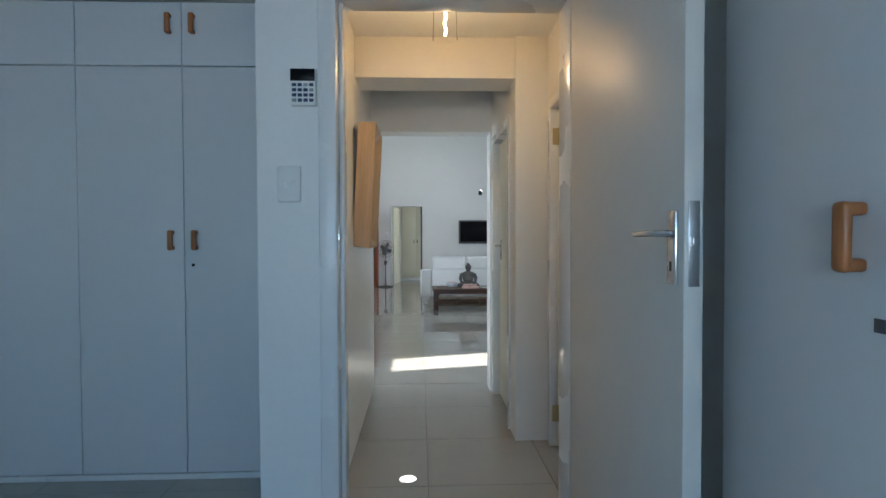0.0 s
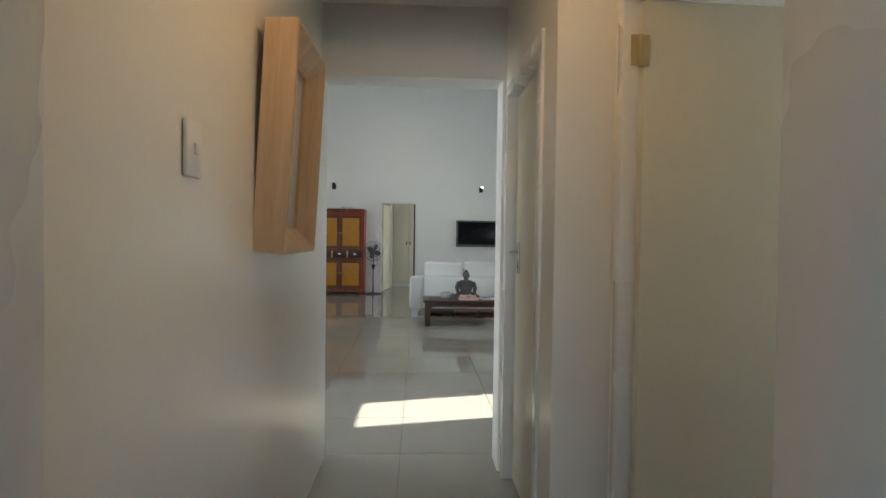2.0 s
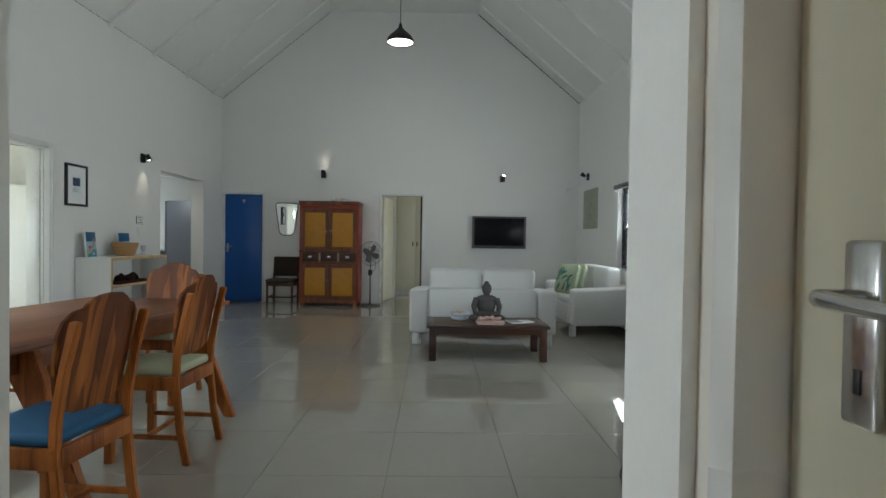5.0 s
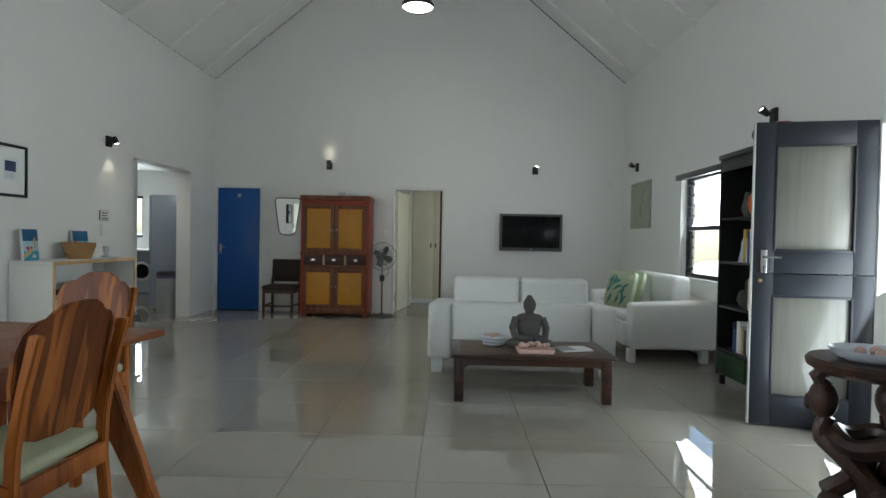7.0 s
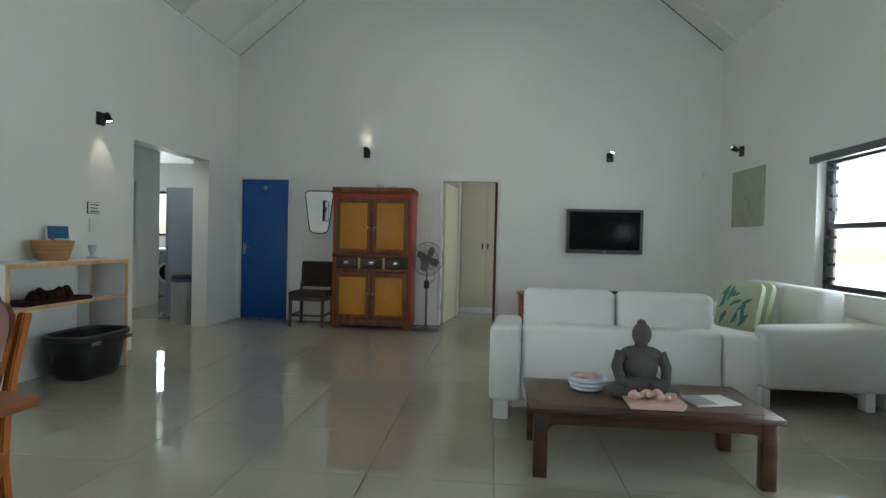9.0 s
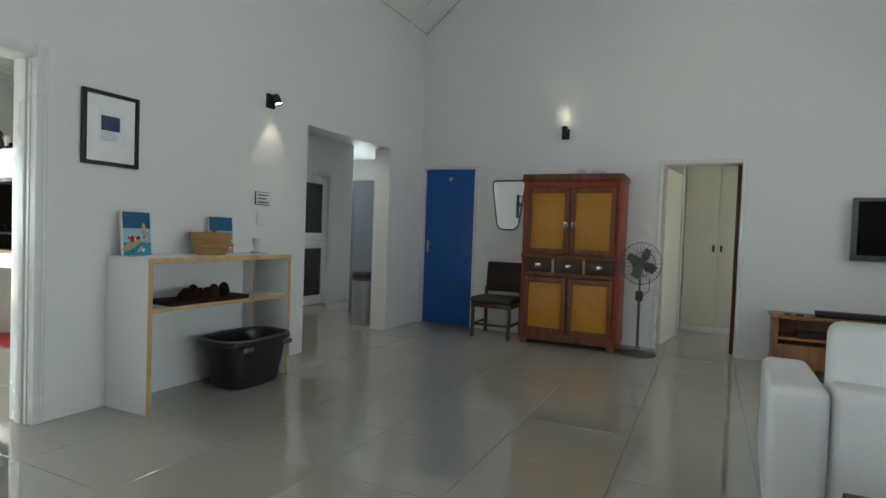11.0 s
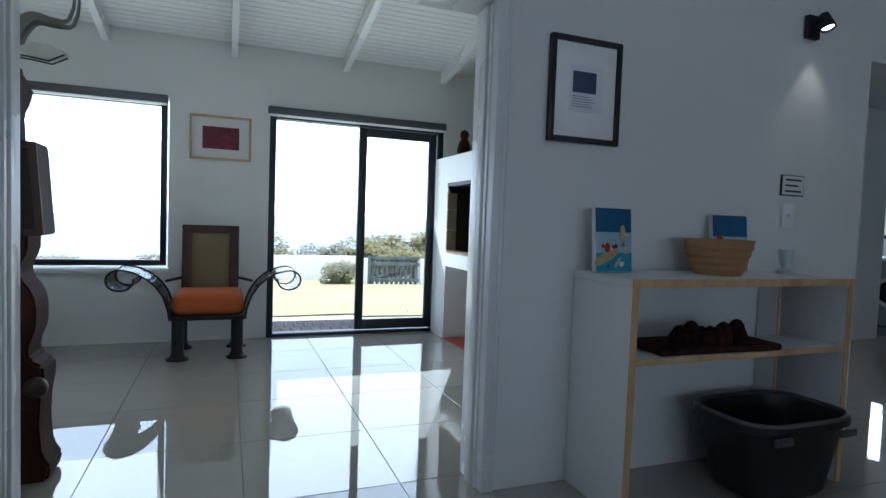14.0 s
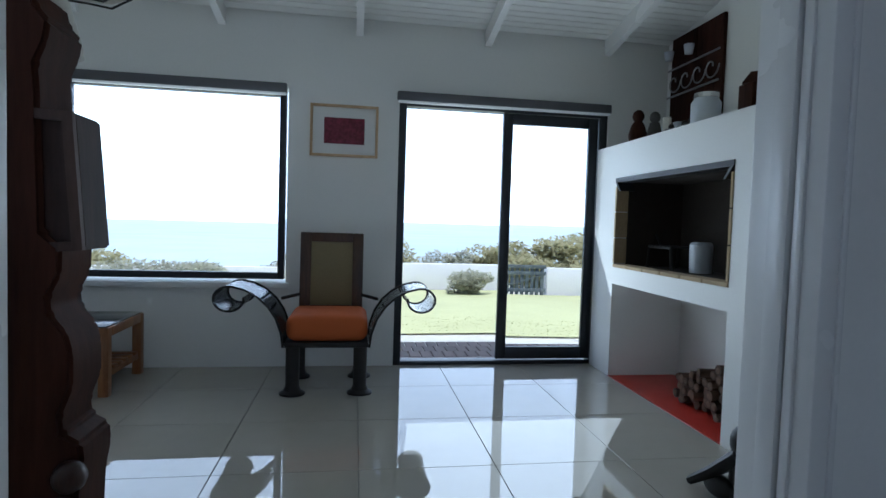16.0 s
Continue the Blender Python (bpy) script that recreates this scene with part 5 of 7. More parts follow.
simple("cornice", CABINET, cab, -0.57, 0.57, D0 - 0.04, D1, 1.80, 1.875, 0.012)
simple("plinth", CABINET, cab, -0.515, 0.515, D0 - 0.008, D1 - 0.021, 0.05, 0.13, 0.004)
simple("mid_rail", CABINET, cab, -0.515, 0.515, D0 - 0.004, D1 - 0.021, 0.755, 0.80, 0.004)
simple("drawer_rail", CABINET, cab, -0.56, 0.56, D0 - 0.02, D0 + 0.06, 0.955, 1.0, 0.008)
simple("top_rail", RED_PAINT, cab, -0.515, 0.515, D0 - 0.004, D1 - 0.021, 1.735, 1.799, 0.004)
simple("inside", DRAWER, cab, -0.514, 0.514, D0 + 0.03, D1 - 0.03, 0.135, 1.73, 0.002)
for k, (x0, x1) in enumerate(((-0.51, -0.005), (0.005, 0.51))):
    for z0, z1, nm in ((1.005, 1.73, "upper_door"), (0.135, 0.75, "lower_door")):
        leaf = panel_door(cab, nm, x0, x1, z0, z1, D0)
        bm = bmesh.new()
        z = 1.33 if nm == "upper_door" else 0.47
        x = -0.045 if k == 0 else 0.045
        if nm == "upper_door":
            tube(bm, [(x + 0.018 * math.cos(a), D0 - 0.032, z + 0.03 * math.sin(a)) for a in [k2 * math.pi / 8 for k2 in range(17)]], 0.005, 6)
        else:
            lathe(bm, [(0.0, 0), (0.012, 0), (0.012, 0.02), (0, 0.022)], m=pose(x * 0.7, D0 - 0.022, z, 90, 0, 0), n=10)
        part("handle", bm, CHROME, leaf, "metal ring handle")
for i in range(3):
    x = -0.35 + 0.35 * i
    leaf = simple("drawer", DRAWER, cab, x - 0.155, x + 0.155, D0 - 0.018, D0 + 0.01, 0.812, 0.945, 0.006, "dark drawer front")
    bm = bmesh.new()
    rbox(bm, x - 0.035, x + 0.035, D0 - 0.028, D0 - 0.016, 0.86, 0.90, 0.004)
    part("handle", bm, CHROME, leaf, "small metal plate pull")
for s in (-0.175, 0.175):
    simple("drawer_divider", OAK, cab, s - 0.014, s + 0.014, D0 - 0.012, D0 + 0.02, 0.802, 0.954, 0.003)
for x, r in ((-0.12, 0.05), (0.03, 0.045), (0.10, 0.035)):
    bm = bmesh.new()
    ball(bm, 0, 0, r * 0.75, r * 1.3, r, r * 0.8, 10, 7)
    solid("shell_ornament", bm, PORCELAIN, "pale seashell lying on the cabinet top", "shell", "shells on the cabinet", m=pose(-1.30 + x, 13.80, 1.875))

fan = thing("pedestal_fan", pose(-0.76, 13.74, 0), "dull grey pedestal fan with a wire cage, switched off", "fan")
bm = bmesh.new()
lathe(bm, [(0.0, 0), (0.19, 0), (0.19, 0.012), (0.17, 0.025), (0.03, 0.04), (0.02, 0.07), (0, 0.07)], n=28)
part("base", bm, FAN_GREY, fan)
bm = bmesh.new()
lathe(bm, [(0.014, 0.06), (0.014, 0.55), (0.018, 0.55), (0.018, 0.6), (0.011, 0.6), (0.011, 0.86), (0, 0.86)], n=12)
part("pole", bm, FAN_GREY, fan)
FM = pose(0, 0, 0.95, 0, 0, 28)
bm = bmesh.new()
lathe(bm, [(0.0, 0.16), (0.04, 0.155), (0.06, 0.12), (0.06, 0.04), (0.04, 0.02), (0, 0.02)], m=FM @ pose(0, 0, 0, -90, 0, 0), n=16)
part("motor", bm, FAN_GREY, fan)
cage = None
bm = bmesh.new()
for k in range(28):
    a = 2 * math.pi * k / 28
    tube(bm, [FM @ Vector((r * math.cos(a), y, r * math.sin(a))) for r, y in ((0.03, -0.09), (0.12, -0.085), (0.205, -0.05), (0.22, -0.02), (0.205, 0.01), (0.06, 0.04))], 0.0022, 4)
for r, y in ((0.22, -0.02), (0.12, -0.086), (0.04, -0.09)):
    tube(bm, [FM @ Vector((r * math.cos(a), y, r * math.sin(a))) for a in [2 * math.pi * k / 32 for k in range(33)]], 0.0045, 5)
part("cage", bm, FAN_GREY, fan, "round wire cage")
for k in range(4):
    a = k * math.pi / 2 + 0.4
    bm = bmesh.new()
    pts = [(0.02, -0.02), (0.07, -0.06), (0.16, -0.05), (0.17, 0.03), (0.09, 0.05), (0.02, 0.02)]
    slab(bm, pts, 0.004, FM @ pose(0, -0.03, 0, 0, math.degrees(a), 0) @ pose(0, 0, 0, 22, 0, 0))
    part("blade", bm, FAN_GREY, fan)
simple("control_box", BLACK, fan, -0.035, 0.035, -0.04, 0.04, 0.56, 0.66, 0.01)
bm = bmesh.new()
tube(bm, [(0.02, 0, 0.82), (0.09, 0, 0.8), (0.1, 0, 0.68), (0.03, 0, 0.6)], 0.004, 6)
part("cable", bm, BLACK, fan)

ch = thing("upholstered_chair", pose(-2.35, 13.82, 0), "dark brown upholstered chair beside the cabinet", "chair")
bm = bmesh.new()
rbox(bm, -0.25, 0.25, -0.26, 0.18, 0.40, 0.47, 0.025, 3)
part("seat", bm, UPHOLSTERY, ch)
bm = bmesh.new()
rbox(bm, -0.25, 0.25, 0.17, 0.24, 0.52, 0.88, 0.025, 3, m=pose(0, 0.02, 0.0, -5, 0, 0))
part("backrest", bm, UPHOLSTERY, ch)
simple("seat_frame", CHAIR_DARK, ch, -0.24, 0.24, -0.25, 0.2, 0.35, 0.40, 0.005)
for s in (-1, 1):
    for y, z in ((-0.23, 0.40), (0.2, 0.56)):
        simple("leg", CHAIR_DARK, ch, s * 0.22 - 0.018, s * 0.22 + 0.018, y - 0.018, y + 0.018, 0.0, z, 0.005)
    simple("stretcher", CHAIR_DARK, ch, s * 0.22 - 0.01, s * 0.22 + 0.01, -0.21, 0.18, 0.14, 0.165, 0.003)
simple("cross_stretcher", CHAIR_DARK, ch, -0.2, 0.2, -0.235, -0.215, 0.14, 0.165, 0.003)

# wall mirror with a rounded, tapering outline
mir = thing("wall_mirror", pose(-2.375, 14.15, 1.56), "rounded tapering wall mirror with a thin black rim", "mirror")
cor = ((-0.215, 0.30, 0.07), (0.215, 0.30, 0.07), (0.13, -0.30, 0.09), (-0.13, -0.30, 0.09))
outline = []
for i, (cx, cz, r) in enumerate(cor):
    px, pz = cor[i - 1][:2]
    nx, nz = cor[(i + 1) % 4][:2]
    c, p_, n_ = Vector((cx, cz)), Vector((px, pz)), Vector((nx, nz))
    a, b = c + (p_ - c).normalized() * r, c + (n_ - c).normalized() * r
    for k in range(7):
        t = k / 6
        outline.append(tuple((1 - t) ** 2 * a + 2 * t * (1 - t) * c + t * t * b))
bm = bmesh.new()
slab(bm, [(x * 0.985, z * 0.985) for x, z in outline], -0.012, pose(0, -0.004, 0))
part("glass", bm, MIRROR, mir, smooth=False)
bm = bmesh.new()
tube(bm, [(x, -0.012, z) for x, z in outline + outline[:1]], 0.010, 6)
part("rim", bm, BLACK, mir)


def wall_spot(m, label, aim, lit=True):
    """A small black spotlight on a square wall plate, with its head turned by aim."""
    s = thing("wall_spotlight", m, label, "lamp", "wall spotlights")
    simple("plate", MATT_BLACK, s, -0.045, 0.045, -0.03, -0.001, -0.06, 0.06, 0.004)
    bm = bmesh.new()
    tube(bm, [(0, -0.03, 0.02), (0, -0.07, 0.02)], 0.008, 8)
    part("arm", bm, MATT_BLACK, s)
    hm = pose(0, -0.085, 0.02) @ aim
    bm = bmesh.new()
    lathe(bm, [(0.0, -0.035), (0.022, -0.032), (0.028, 0.0), (0.038, 0.055), (0.034, 0.055), (0.02, 0.02), (0.0, 0.02)], m=hm, n=16)
    part("head", bm, MATT_BLACK, s)
    bm = bmesh.new()
    lathe(bm, [(0.0, 0.03), (0.028, 0.034), (0.028, 0.045), (0.0, 0.05)], m=hm, n=12)
    part("bulb", bm, BULB_WHITE if lit else PORCELAIN, s)
    return s


wall_spot(pose(-1.70, 14.15, 2.40), "black wall spotlight turned up and lit", pose(0, 0, 0, -8, 0, 0))
wall_spot(pose(1.66, 14.15, 2.38), "black wall spotlight turned up towards the room", pose(0, 0, 0, 40, 20, 0))
wall_spot(pose(3.10, 13.45, 2.37, 0, 0, -90), "black wall spotlight above the relief panel", pose(0, 0, 0, 60, 0, 0))
wall_spot(pose(3.10, 9.92, 2.37, 0, 0, -90), "black wall spotlight above the bookcase", pose(0, 0, 0, 55, 0, 0))
wall_spot(pose(-3.60, 11.30, 2.27, 0, 0, 90), "black wall spotlight turned down and lit", pose(0, 0, 0, 160, 0, 0))

pend = thing("pendant_lamp", pose(-0.2, 12.6, COLLAR), "black dome pendant lamp with a lit white underside", "lamp")
bm = bmesh.new()
tube(bm, [(0, 0, -0.002), (0, 0, -0.86)], 0.006, 6)
part("cord", bm, BLACK, pend)
bm = bmesh.new()
lathe(bm, [(0.02, -0.80), (0.03, -0.86), (0.06, -0.90), (0.17, -1.0), (0.215, -1.06), (0.22, -1.115), (0.213, -1.115), (0.205, -1.06), (0.16, -1.005), (0.03, -0.90)], n=32)
part("shade", bm, MATT_BLACK, pend)
bm = bmesh.new()
lathe(bm, [(0.0, -1.085), (0.19, -1.085), (0.2, -1.095), (0.0, -1.10)], n=32)
part("diffuser", bm, BULB_WHITE, pend, "glowing white diffuser")
bm = bmesh.new()
lathe(bm, [(0.05, 0.0), (0.05, -0.02), (0.0, -0.025)], n=16)
part("ceiling_cup", bm, BLACK, pend)

rel = thing("relief_panel", pose(3.10, 13.25, 1.80, 0, 0, -90), "sage green plaster relief panel on the wall", "artwork")
simple("panel", SAGE, rel, -0.40, 0.40, -0.03, -0.001, -0.35, 0.33, 0.004)
bm = bmesh.new()
ball(bm, 0.0, -0.03, -0.1, 0.09, 0.02, 0.09)
ball(bm, 0.08, -0.03, 0.12, 0.06, 0.015, 0.1)
part("raised_forms", bm, SAGE, rel)
det = thing("motion_sensor", pose(2.90, 14.15, 2.18), "small white alarm sensor in the corner", "sensor")
simple("case", PAPER, det, -0.03, 0.03, -0.04, -0.001, -0.05, 0.05, 0.012)

# bookcase with its books and ornaments
BX, BY0, BY1 = 2.70, 9.06, 10.05
bc = thing("bookcase", pose(BX, (BY0 + BY1) / 2, 0), "tall black open bookcase with green drawers below", "bookcase")
hw = (BY1 - BY0) / 2
for s in (-1, 1):
    simple("side", BLACK, bc, 0.0, 0.385, s * (hw - 0.012) - 0.012, s * (hw - 0.012) + 0.012, 0.08, 1.985, 0.004)
    for x in (0.02, 0.33):
        simple("foot", BLACK, bc, x, x + 0.04, s * (hw - 0.05) - 0.02, s * (hw - 0.05) + 0.02, 0.0, 0.08, 0.003)
simple("back", BLACK, bc, 0.37, 0.384, -hw + 0.024, hw - 0.024, 0.08, 1.98, 0.002)
simple("crown", BLACK, bc, -0.015, 0.388, -hw - 0.01, hw + 0.01, 1.985, 2.03, 0.006)
simple("header", BLACK, bc, 0.0, 0.02, -hw + 0.024, hw - 0.024, 1.88, 1.984, 0.003)
SHELVES = (0.32, 0.70, 1.09, 1.47)
for z in SHELVES:
    simple("shelf", BLACK, bc, 0.006, 0.369, -hw + 0.025, hw - 0.025, z - 0.02, z, 0.003)
for s in (-1, 1):
    simple("drawer", GREEN, bc, 0.0, 0.02, min(s * 0.01, s * (hw - 0.03)), max(s * 0.01, s * (hw - 0.03)), 0.10, 0.295, 0.004, "dark green painted drawer front")
random.seed(11)
for z, spans in ((0.32, ((-0.42, 0.30),)), (0.70, ((-0.42, 0.10),)), (1.09, ((-0.42, 0.16),))):
    for a, b in spans:
        y = a
        while y < b:
            w_, h_ = random.uniform(0.018, 0.045), random.uniform(0.2, 0.29)
            bk = thing("book", pose(BX + 0.05, (BY0 + BY1) / 2 + y, z), "upright book on the bookcase shelf", "book", "books on the bookcase")
            simple("block", random.choice(BOOKS), bk, 0.0, random.uniform(0.16, 0.2), 0.0, w_, 0.0, h_, 0.003)
            y += w_ + 0.002
orn = thing("figurine", pose(BX + 0.12, 9.83, 1.09), "white tower-shaped figurine on the bookcase", "ornament")
bm = bmesh.new()
lathe(bm, [(0.0, 0), (0.05, 0), (0.045, 0.03), (0.028, 0.12), (0.03, 0.16), (0.016, 0.2), (0.004, 0.27), (0, 0.28)], n=12)
part("body", bm, PORCELAIN, orn)
orn = thing("carved_fan_shell", pose(BX + 0.14, 9.70, 1.09), "pale fan coral ornament on the bookcase", "ornament")
bm = bmesh.new()
slab(bm, [(0.11 * math.cos(a) * (1 + 0.08 * math.cos(9 * a)), 0.12 + 0.1 * math.sin(a) * (1 + 0.08 * math.cos(9 * a))) for a in [2 * math.pi * k / 40 for k in range(40)]], 0.02, pose(0, 0, 0, 0, 0, 80))
part("fan", bm, PORCELAIN, orn)
simple("stand", BLACK, orn, -0.03, 0.03, -0.03, 0.03, 0.0, 0.03, 0.003)
vase = thing("orange_vase", pose(BX + 0.15, 9.62, 1.47), "glossy orange ceramic vase on the bookcase", "vase")
bm = bmesh.new()
lathe(bm, [(0.0, 0), (0.06, 0), (0.1, 0.04), (0.125, 0.11), (0.11, 0.17), (0.08, 0.2), (0.07, 0.2), (0.0, 0.16)], n=10)
part("body", bm, VERMILION, vase, smooth=False)
for y, nm in ((9.84, 0.16), (9.38, 0.2)):
    v = thing("dark_vase", pose(BX + 0.17, y, 1.47), "dark clay vase in the shade of the bookcase", "vase", "dark vases")
    bm = bmesh.new()
    lathe(bm, [(0.0, 0), (0.05, 0), (0.08, 0.08), (0.06, nm), (0.05, nm + 0.06), (0, nm + 0.05)], n=16)
    part("body", bm, STONE, v)
v = thing("dark_pot", pose(BX + 0.15, 9.82, 0.70), "dark round pot on a bookcase shelf", "pot")
bm = bmesh.new()
lathe(bm, [(0.0, 0), (0.05, 0), (0.085, 0.06), (0.07, 0.13), (0.05, 0.15), (0, 0.14)], n=16)
part("body", bm, STONE, v)
bm = bmesh.new()
lathe(bm, [(0.0, 0), (0.055, 0), (0.05, 0.02), (0.02, 0.05), (0.02, 0.09), (0.0, 0.09)], n=14)
ball(bm, -0.005, 0.01, 0.135, 0.04, 0.05, 0.055)
ball(bm, 0.01, -0.045, 0.165, 0.035, 0.045, 0.03)
ball(bm, -0.01, 0.06, 0.125, 0.012, 0.02, 0.012)
solid("carved_bust", bm, STONE, "dark carved head ornament on the bookcase top", "statue", m=pose(BX + 0.15, 9.72, 2.03))
v = thing("red_vase", pose(BX + 0.17, 9.42, 2.03), "glossy red vase on top of the bookcase", "vase")
bm = bmesh.new()
lathe(bm, [(0.0, 0), (0.04, 0), (0.1, 0.05), (0.11, 0.1), (0.06, 0.17), (0.05, 0.17), (0.0, 0.1)], n=18)
part("body", bm, RED, v)
seat = thing("garden_chair", pose(4.4, 11.2, -0.3, 0, 0, 100), "black wire garden chair on the veranda", "chair")
bm = bmesh.new()
for z in (0.45, 0.9, 1.2):
    tube(bm, [(-0.28, 0, z), (0.28, 0, z)], 0.012, 6)
for i in range(7):
    tube(bm, [(-0.28 + 0.093 * i, 0, 0.45), (-0.28 + 0.093 * i, 0.06, 1.2)], 0.006, 5)
part("backrest", bm, MATT_BLACK, seat)
simple("seat", MATT_BLACK, seat, -0.28, 0.28, -0.45, 0.0, 0.43, 0.45, 0.006)
for x in (-0.26, 0.26):
    for y in (-0.43, -0.02):
        simple("leg", MATT_BLACK, seat, x - 0.012, x + 0.012, y - 0.012, y + 0.012, 0.0, 0.43, 0.003)

# open shelf unit by the kitchen opening and what stands on it
PLY = material("white_melamine_board", (0.76, 0.76, 0.74), 0.35, grain=0.03, scale=30, stain=0.04)
su = thing("shelf_unit", pose(-3.595, 10.525, 0), "white open shelf unit with raw plywood edges", "shelf")
Y = 0.64
for y0, y1 in ((-Y, -Y + 0.03), (0.52, 0.535), (Y - 0.03, Y)):
    x1 = 0.40 if abs(y0) > 0.6 or y1 > 0.6 else 0.12
    simple("upright", PLY, su, 0.002, x1 - 0.006, y0, y1, 0.0, 0.94, 0.001)
    simple("plywood_edge", PINE, su, x1 - 0.006, x1, y0, y1, 0.0, 0.94, 0.001, "raw plywood edge")
simple("top", PLY, su, 0.002, 0.394, -Y, Y, 0.941, 0.972, 0.001)
simple("plywood_edge", PINE, su, 0.394, 0.402, -Y - 0.002, Y + 0.002, 0.940, 0.973, 0.001, "raw plywood edge")
simple("middle_shelf", PLY, su, 0.13, 0.392, -Y + 0.031, Y - 0.031, 0.63, 0.655, 0.001)
simple("plywood_edge", PINE, su, 0.392, 0.397, -Y + 0.031, Y - 0.031, 0.629, 0.656, 0.001)


PALE_SEA = material("pale_blue_paint", (0.30, 0.50, 0.58), 0.5, grain=0.4, scale=22, stain=0.2, second=(0.55, 0.66, 0.68))
BUFF = material("buff_paint", (0.50, 0.34, 0.16), 0.5, grain=0.4, scale=60, second=(0.62, 0.5, 0.34))


def beach_canvas(m, w, h, label, figures):
    c = thing("beach_painting", m, label, "painting", "small beach canvases")
    simple("canvas", PAPER, c, -w, w, -0.012, 0.012, 0.0, h, 0.003, "white canvas edge")
    simple("sky", SKYBLUE, c, -w + 0.002, w - 0.002, -0.0145, -0.012, h * 0.62, h - 0.002, 0.0005)
    simple("sea", PALE_SEA, c, -w + 0.002, w - 0.002, -0.0145, -0.012, h * 0.3, h * 0.62, 0.0005)
    simple("shore", TURQ if figures else BUFF, c, -w + 0.002, w - 0.002, -0.0145, -0.012, 0.002, h * 0.3, 0.0005)
    random.seed(int(100 * w) + figures)
    for k in range(16):
        bm = bmesh.new()
        ball(bm, 0, 0, 0, random.uniform(0.008, 0.03), 0.0012, random.uniform(0.004, 0.012), 8, 5, m=pose(random.uniform(-w, w) * 0.8, -0.0148, random.uniform(0.06, 0.6) * h, 0, random.uniform(-50, 50), 0))
        part("brush_stroke", bm, random.choice([PAPER, BUFF, PAPER, RED, PINK, CARVED, TURQ]), c)
    bm = bmesh.new()
    if figures:
        ball(bm, -0.01, -0.014, h * 0.28, w * 0.75, 0.003, 0.022, m=pose(0, 0, 0, 0, -25, 0))
        part("boat", bm, BUFF, c)
        bm = bmesh.new()
        ball(bm, -0.04, -0.016, h * 0.38, 0.016, 0.003, 0.022)
        part("red_dab", bm, RED, c)
        bm = bmesh.new()
        ball(bm, 0.05, -0.016, h * 0.6, 0.016, 0.003, 0.04)
        part("pale_dab", bm, BUFF, c)
    else:
        ball(bm, 0.03, -0.015, h * 0.4, 0.04, 0.003, 0.02)
        part("pale_dab", bm, BUFF, c)
    return c


beach_canvas(pose(-3.50, 10.02, 0.973, -5, 0, 95), 0.105, 0.285, "small bright beach painting leaning on the wall", True)
beach_canvas(pose(-3.52, 10.74, 0.973, -6, 0, 85), 0.105, 0.28, "small turquoise beach painting behind the basket", False)
bk = thing("wicker_basket", pose(-3.40, 10.53, 0.973), "round woven wicker basket on the shelf unit", "basket")
bm = bmesh.new()
prof = [(0.0, 0.0), (0.10, 0.0)]
for k in range(8):
    prof += [(0.105 + 0.005 * k + (0.006 if k % 2 else 0), 0.012 + 0.016 * k)]
prof += [(0.145, 0.145), (0.15, 0.16), (0.138, 0.162), (0.13, 0.14), (0.095, 0.015), (0.0, 0.012)]
lathe(bm, prof, n=28)
part("body", bm, WICKER, bk)
v = thing("small_glass_ornament", pose(-3.42, 11.0, 0.973), "small white and clear ornament on the shelf unit", "ornament")
bm = bmesh.new()
lathe(bm, [(0.0, 0), (0.04, 0), (0.045, 0.015), (0.015, 0.03), (0.03, 0.07), (0.035, 0.12), (0.0, 0.11)], n=14)
part("body", bm, PORCELAIN, v)
v = thing("folded_paper", pose(-3.36, 11.03, 0.974, 0, 0, 20), "folded white paper on the shelf unit", "paper")
simple("sheet", PAPER, v, -0.06, 0.06, -0.05, 0.05, 0.0, 0.006, 0.002)
cv = thing("carved_slab", pose(-3.33, 10.40, 0.656, 0, 0, 88), "dark carved wooden slab of small animals on the shelf", "carving")
bm = bmesh.new()
rbox(bm, -0.34, 0.32, -0.13, 0.12, 0.0, 0.03, 0.012)
part("board", bm, MATT_CARVED, cv)
random.seed(7)
for i in range(9):
    x = -0.16 + 0.045 * i
    bm = bmesh.new()
    ball(bm, x, random.uniform(-0.05, 0.05), 0.045, 0.045, 0.04, 0.035 + 0.02 * (i % 3), 9, 7)
    ball(bm, x + 0.02, random.uniform(-0.03, 0.05), 0.075, 0.02, 0.02, 0.018, 8, 6)
    part("carved_beast", bm, MATT_CARVED, cv)
tub = thing("laundry_tub", pose(-3.28, 10.78, 0, 0, 0, 0), "black plastic laundry tub with grey rim handles", "tub")
bm = bmesh.new()
rings = []
for k, (w_, d_, z) in enumerate(((0.15, 0.22, 0.0), (0.165, 0.24, 0.02), (0.20, 0.31, 0.32), (0.225, 0.335, 0.33), (0.225, 0.335, 0.36), (0.20, 0.31, 0.355), (0.155, 0.23, 0.03), (0.0, 0.0, 0.028))):
    rings.append([bm.verts.new((w_ * (abs(math.cos(a)) ** 0.55) * (1 if math.cos(a) > 0 else -1), d_ * (abs(math.sin(a)) ** 0.55) * (1 if math.sin(a) > 0 else -1), z)) for a in [2 * math.pi * j / 32 + 0.01 for j in range(32)]])
for a, b in zip(rings, rings[1:]):
    for j in range(32):
        bm.faces.new((a[j], a[(j + 1) % 32], b[(j + 1) % 32], b[j]))
bm.faces.new(rings[0][::-1])
part("body", bm, BLACK, tub)
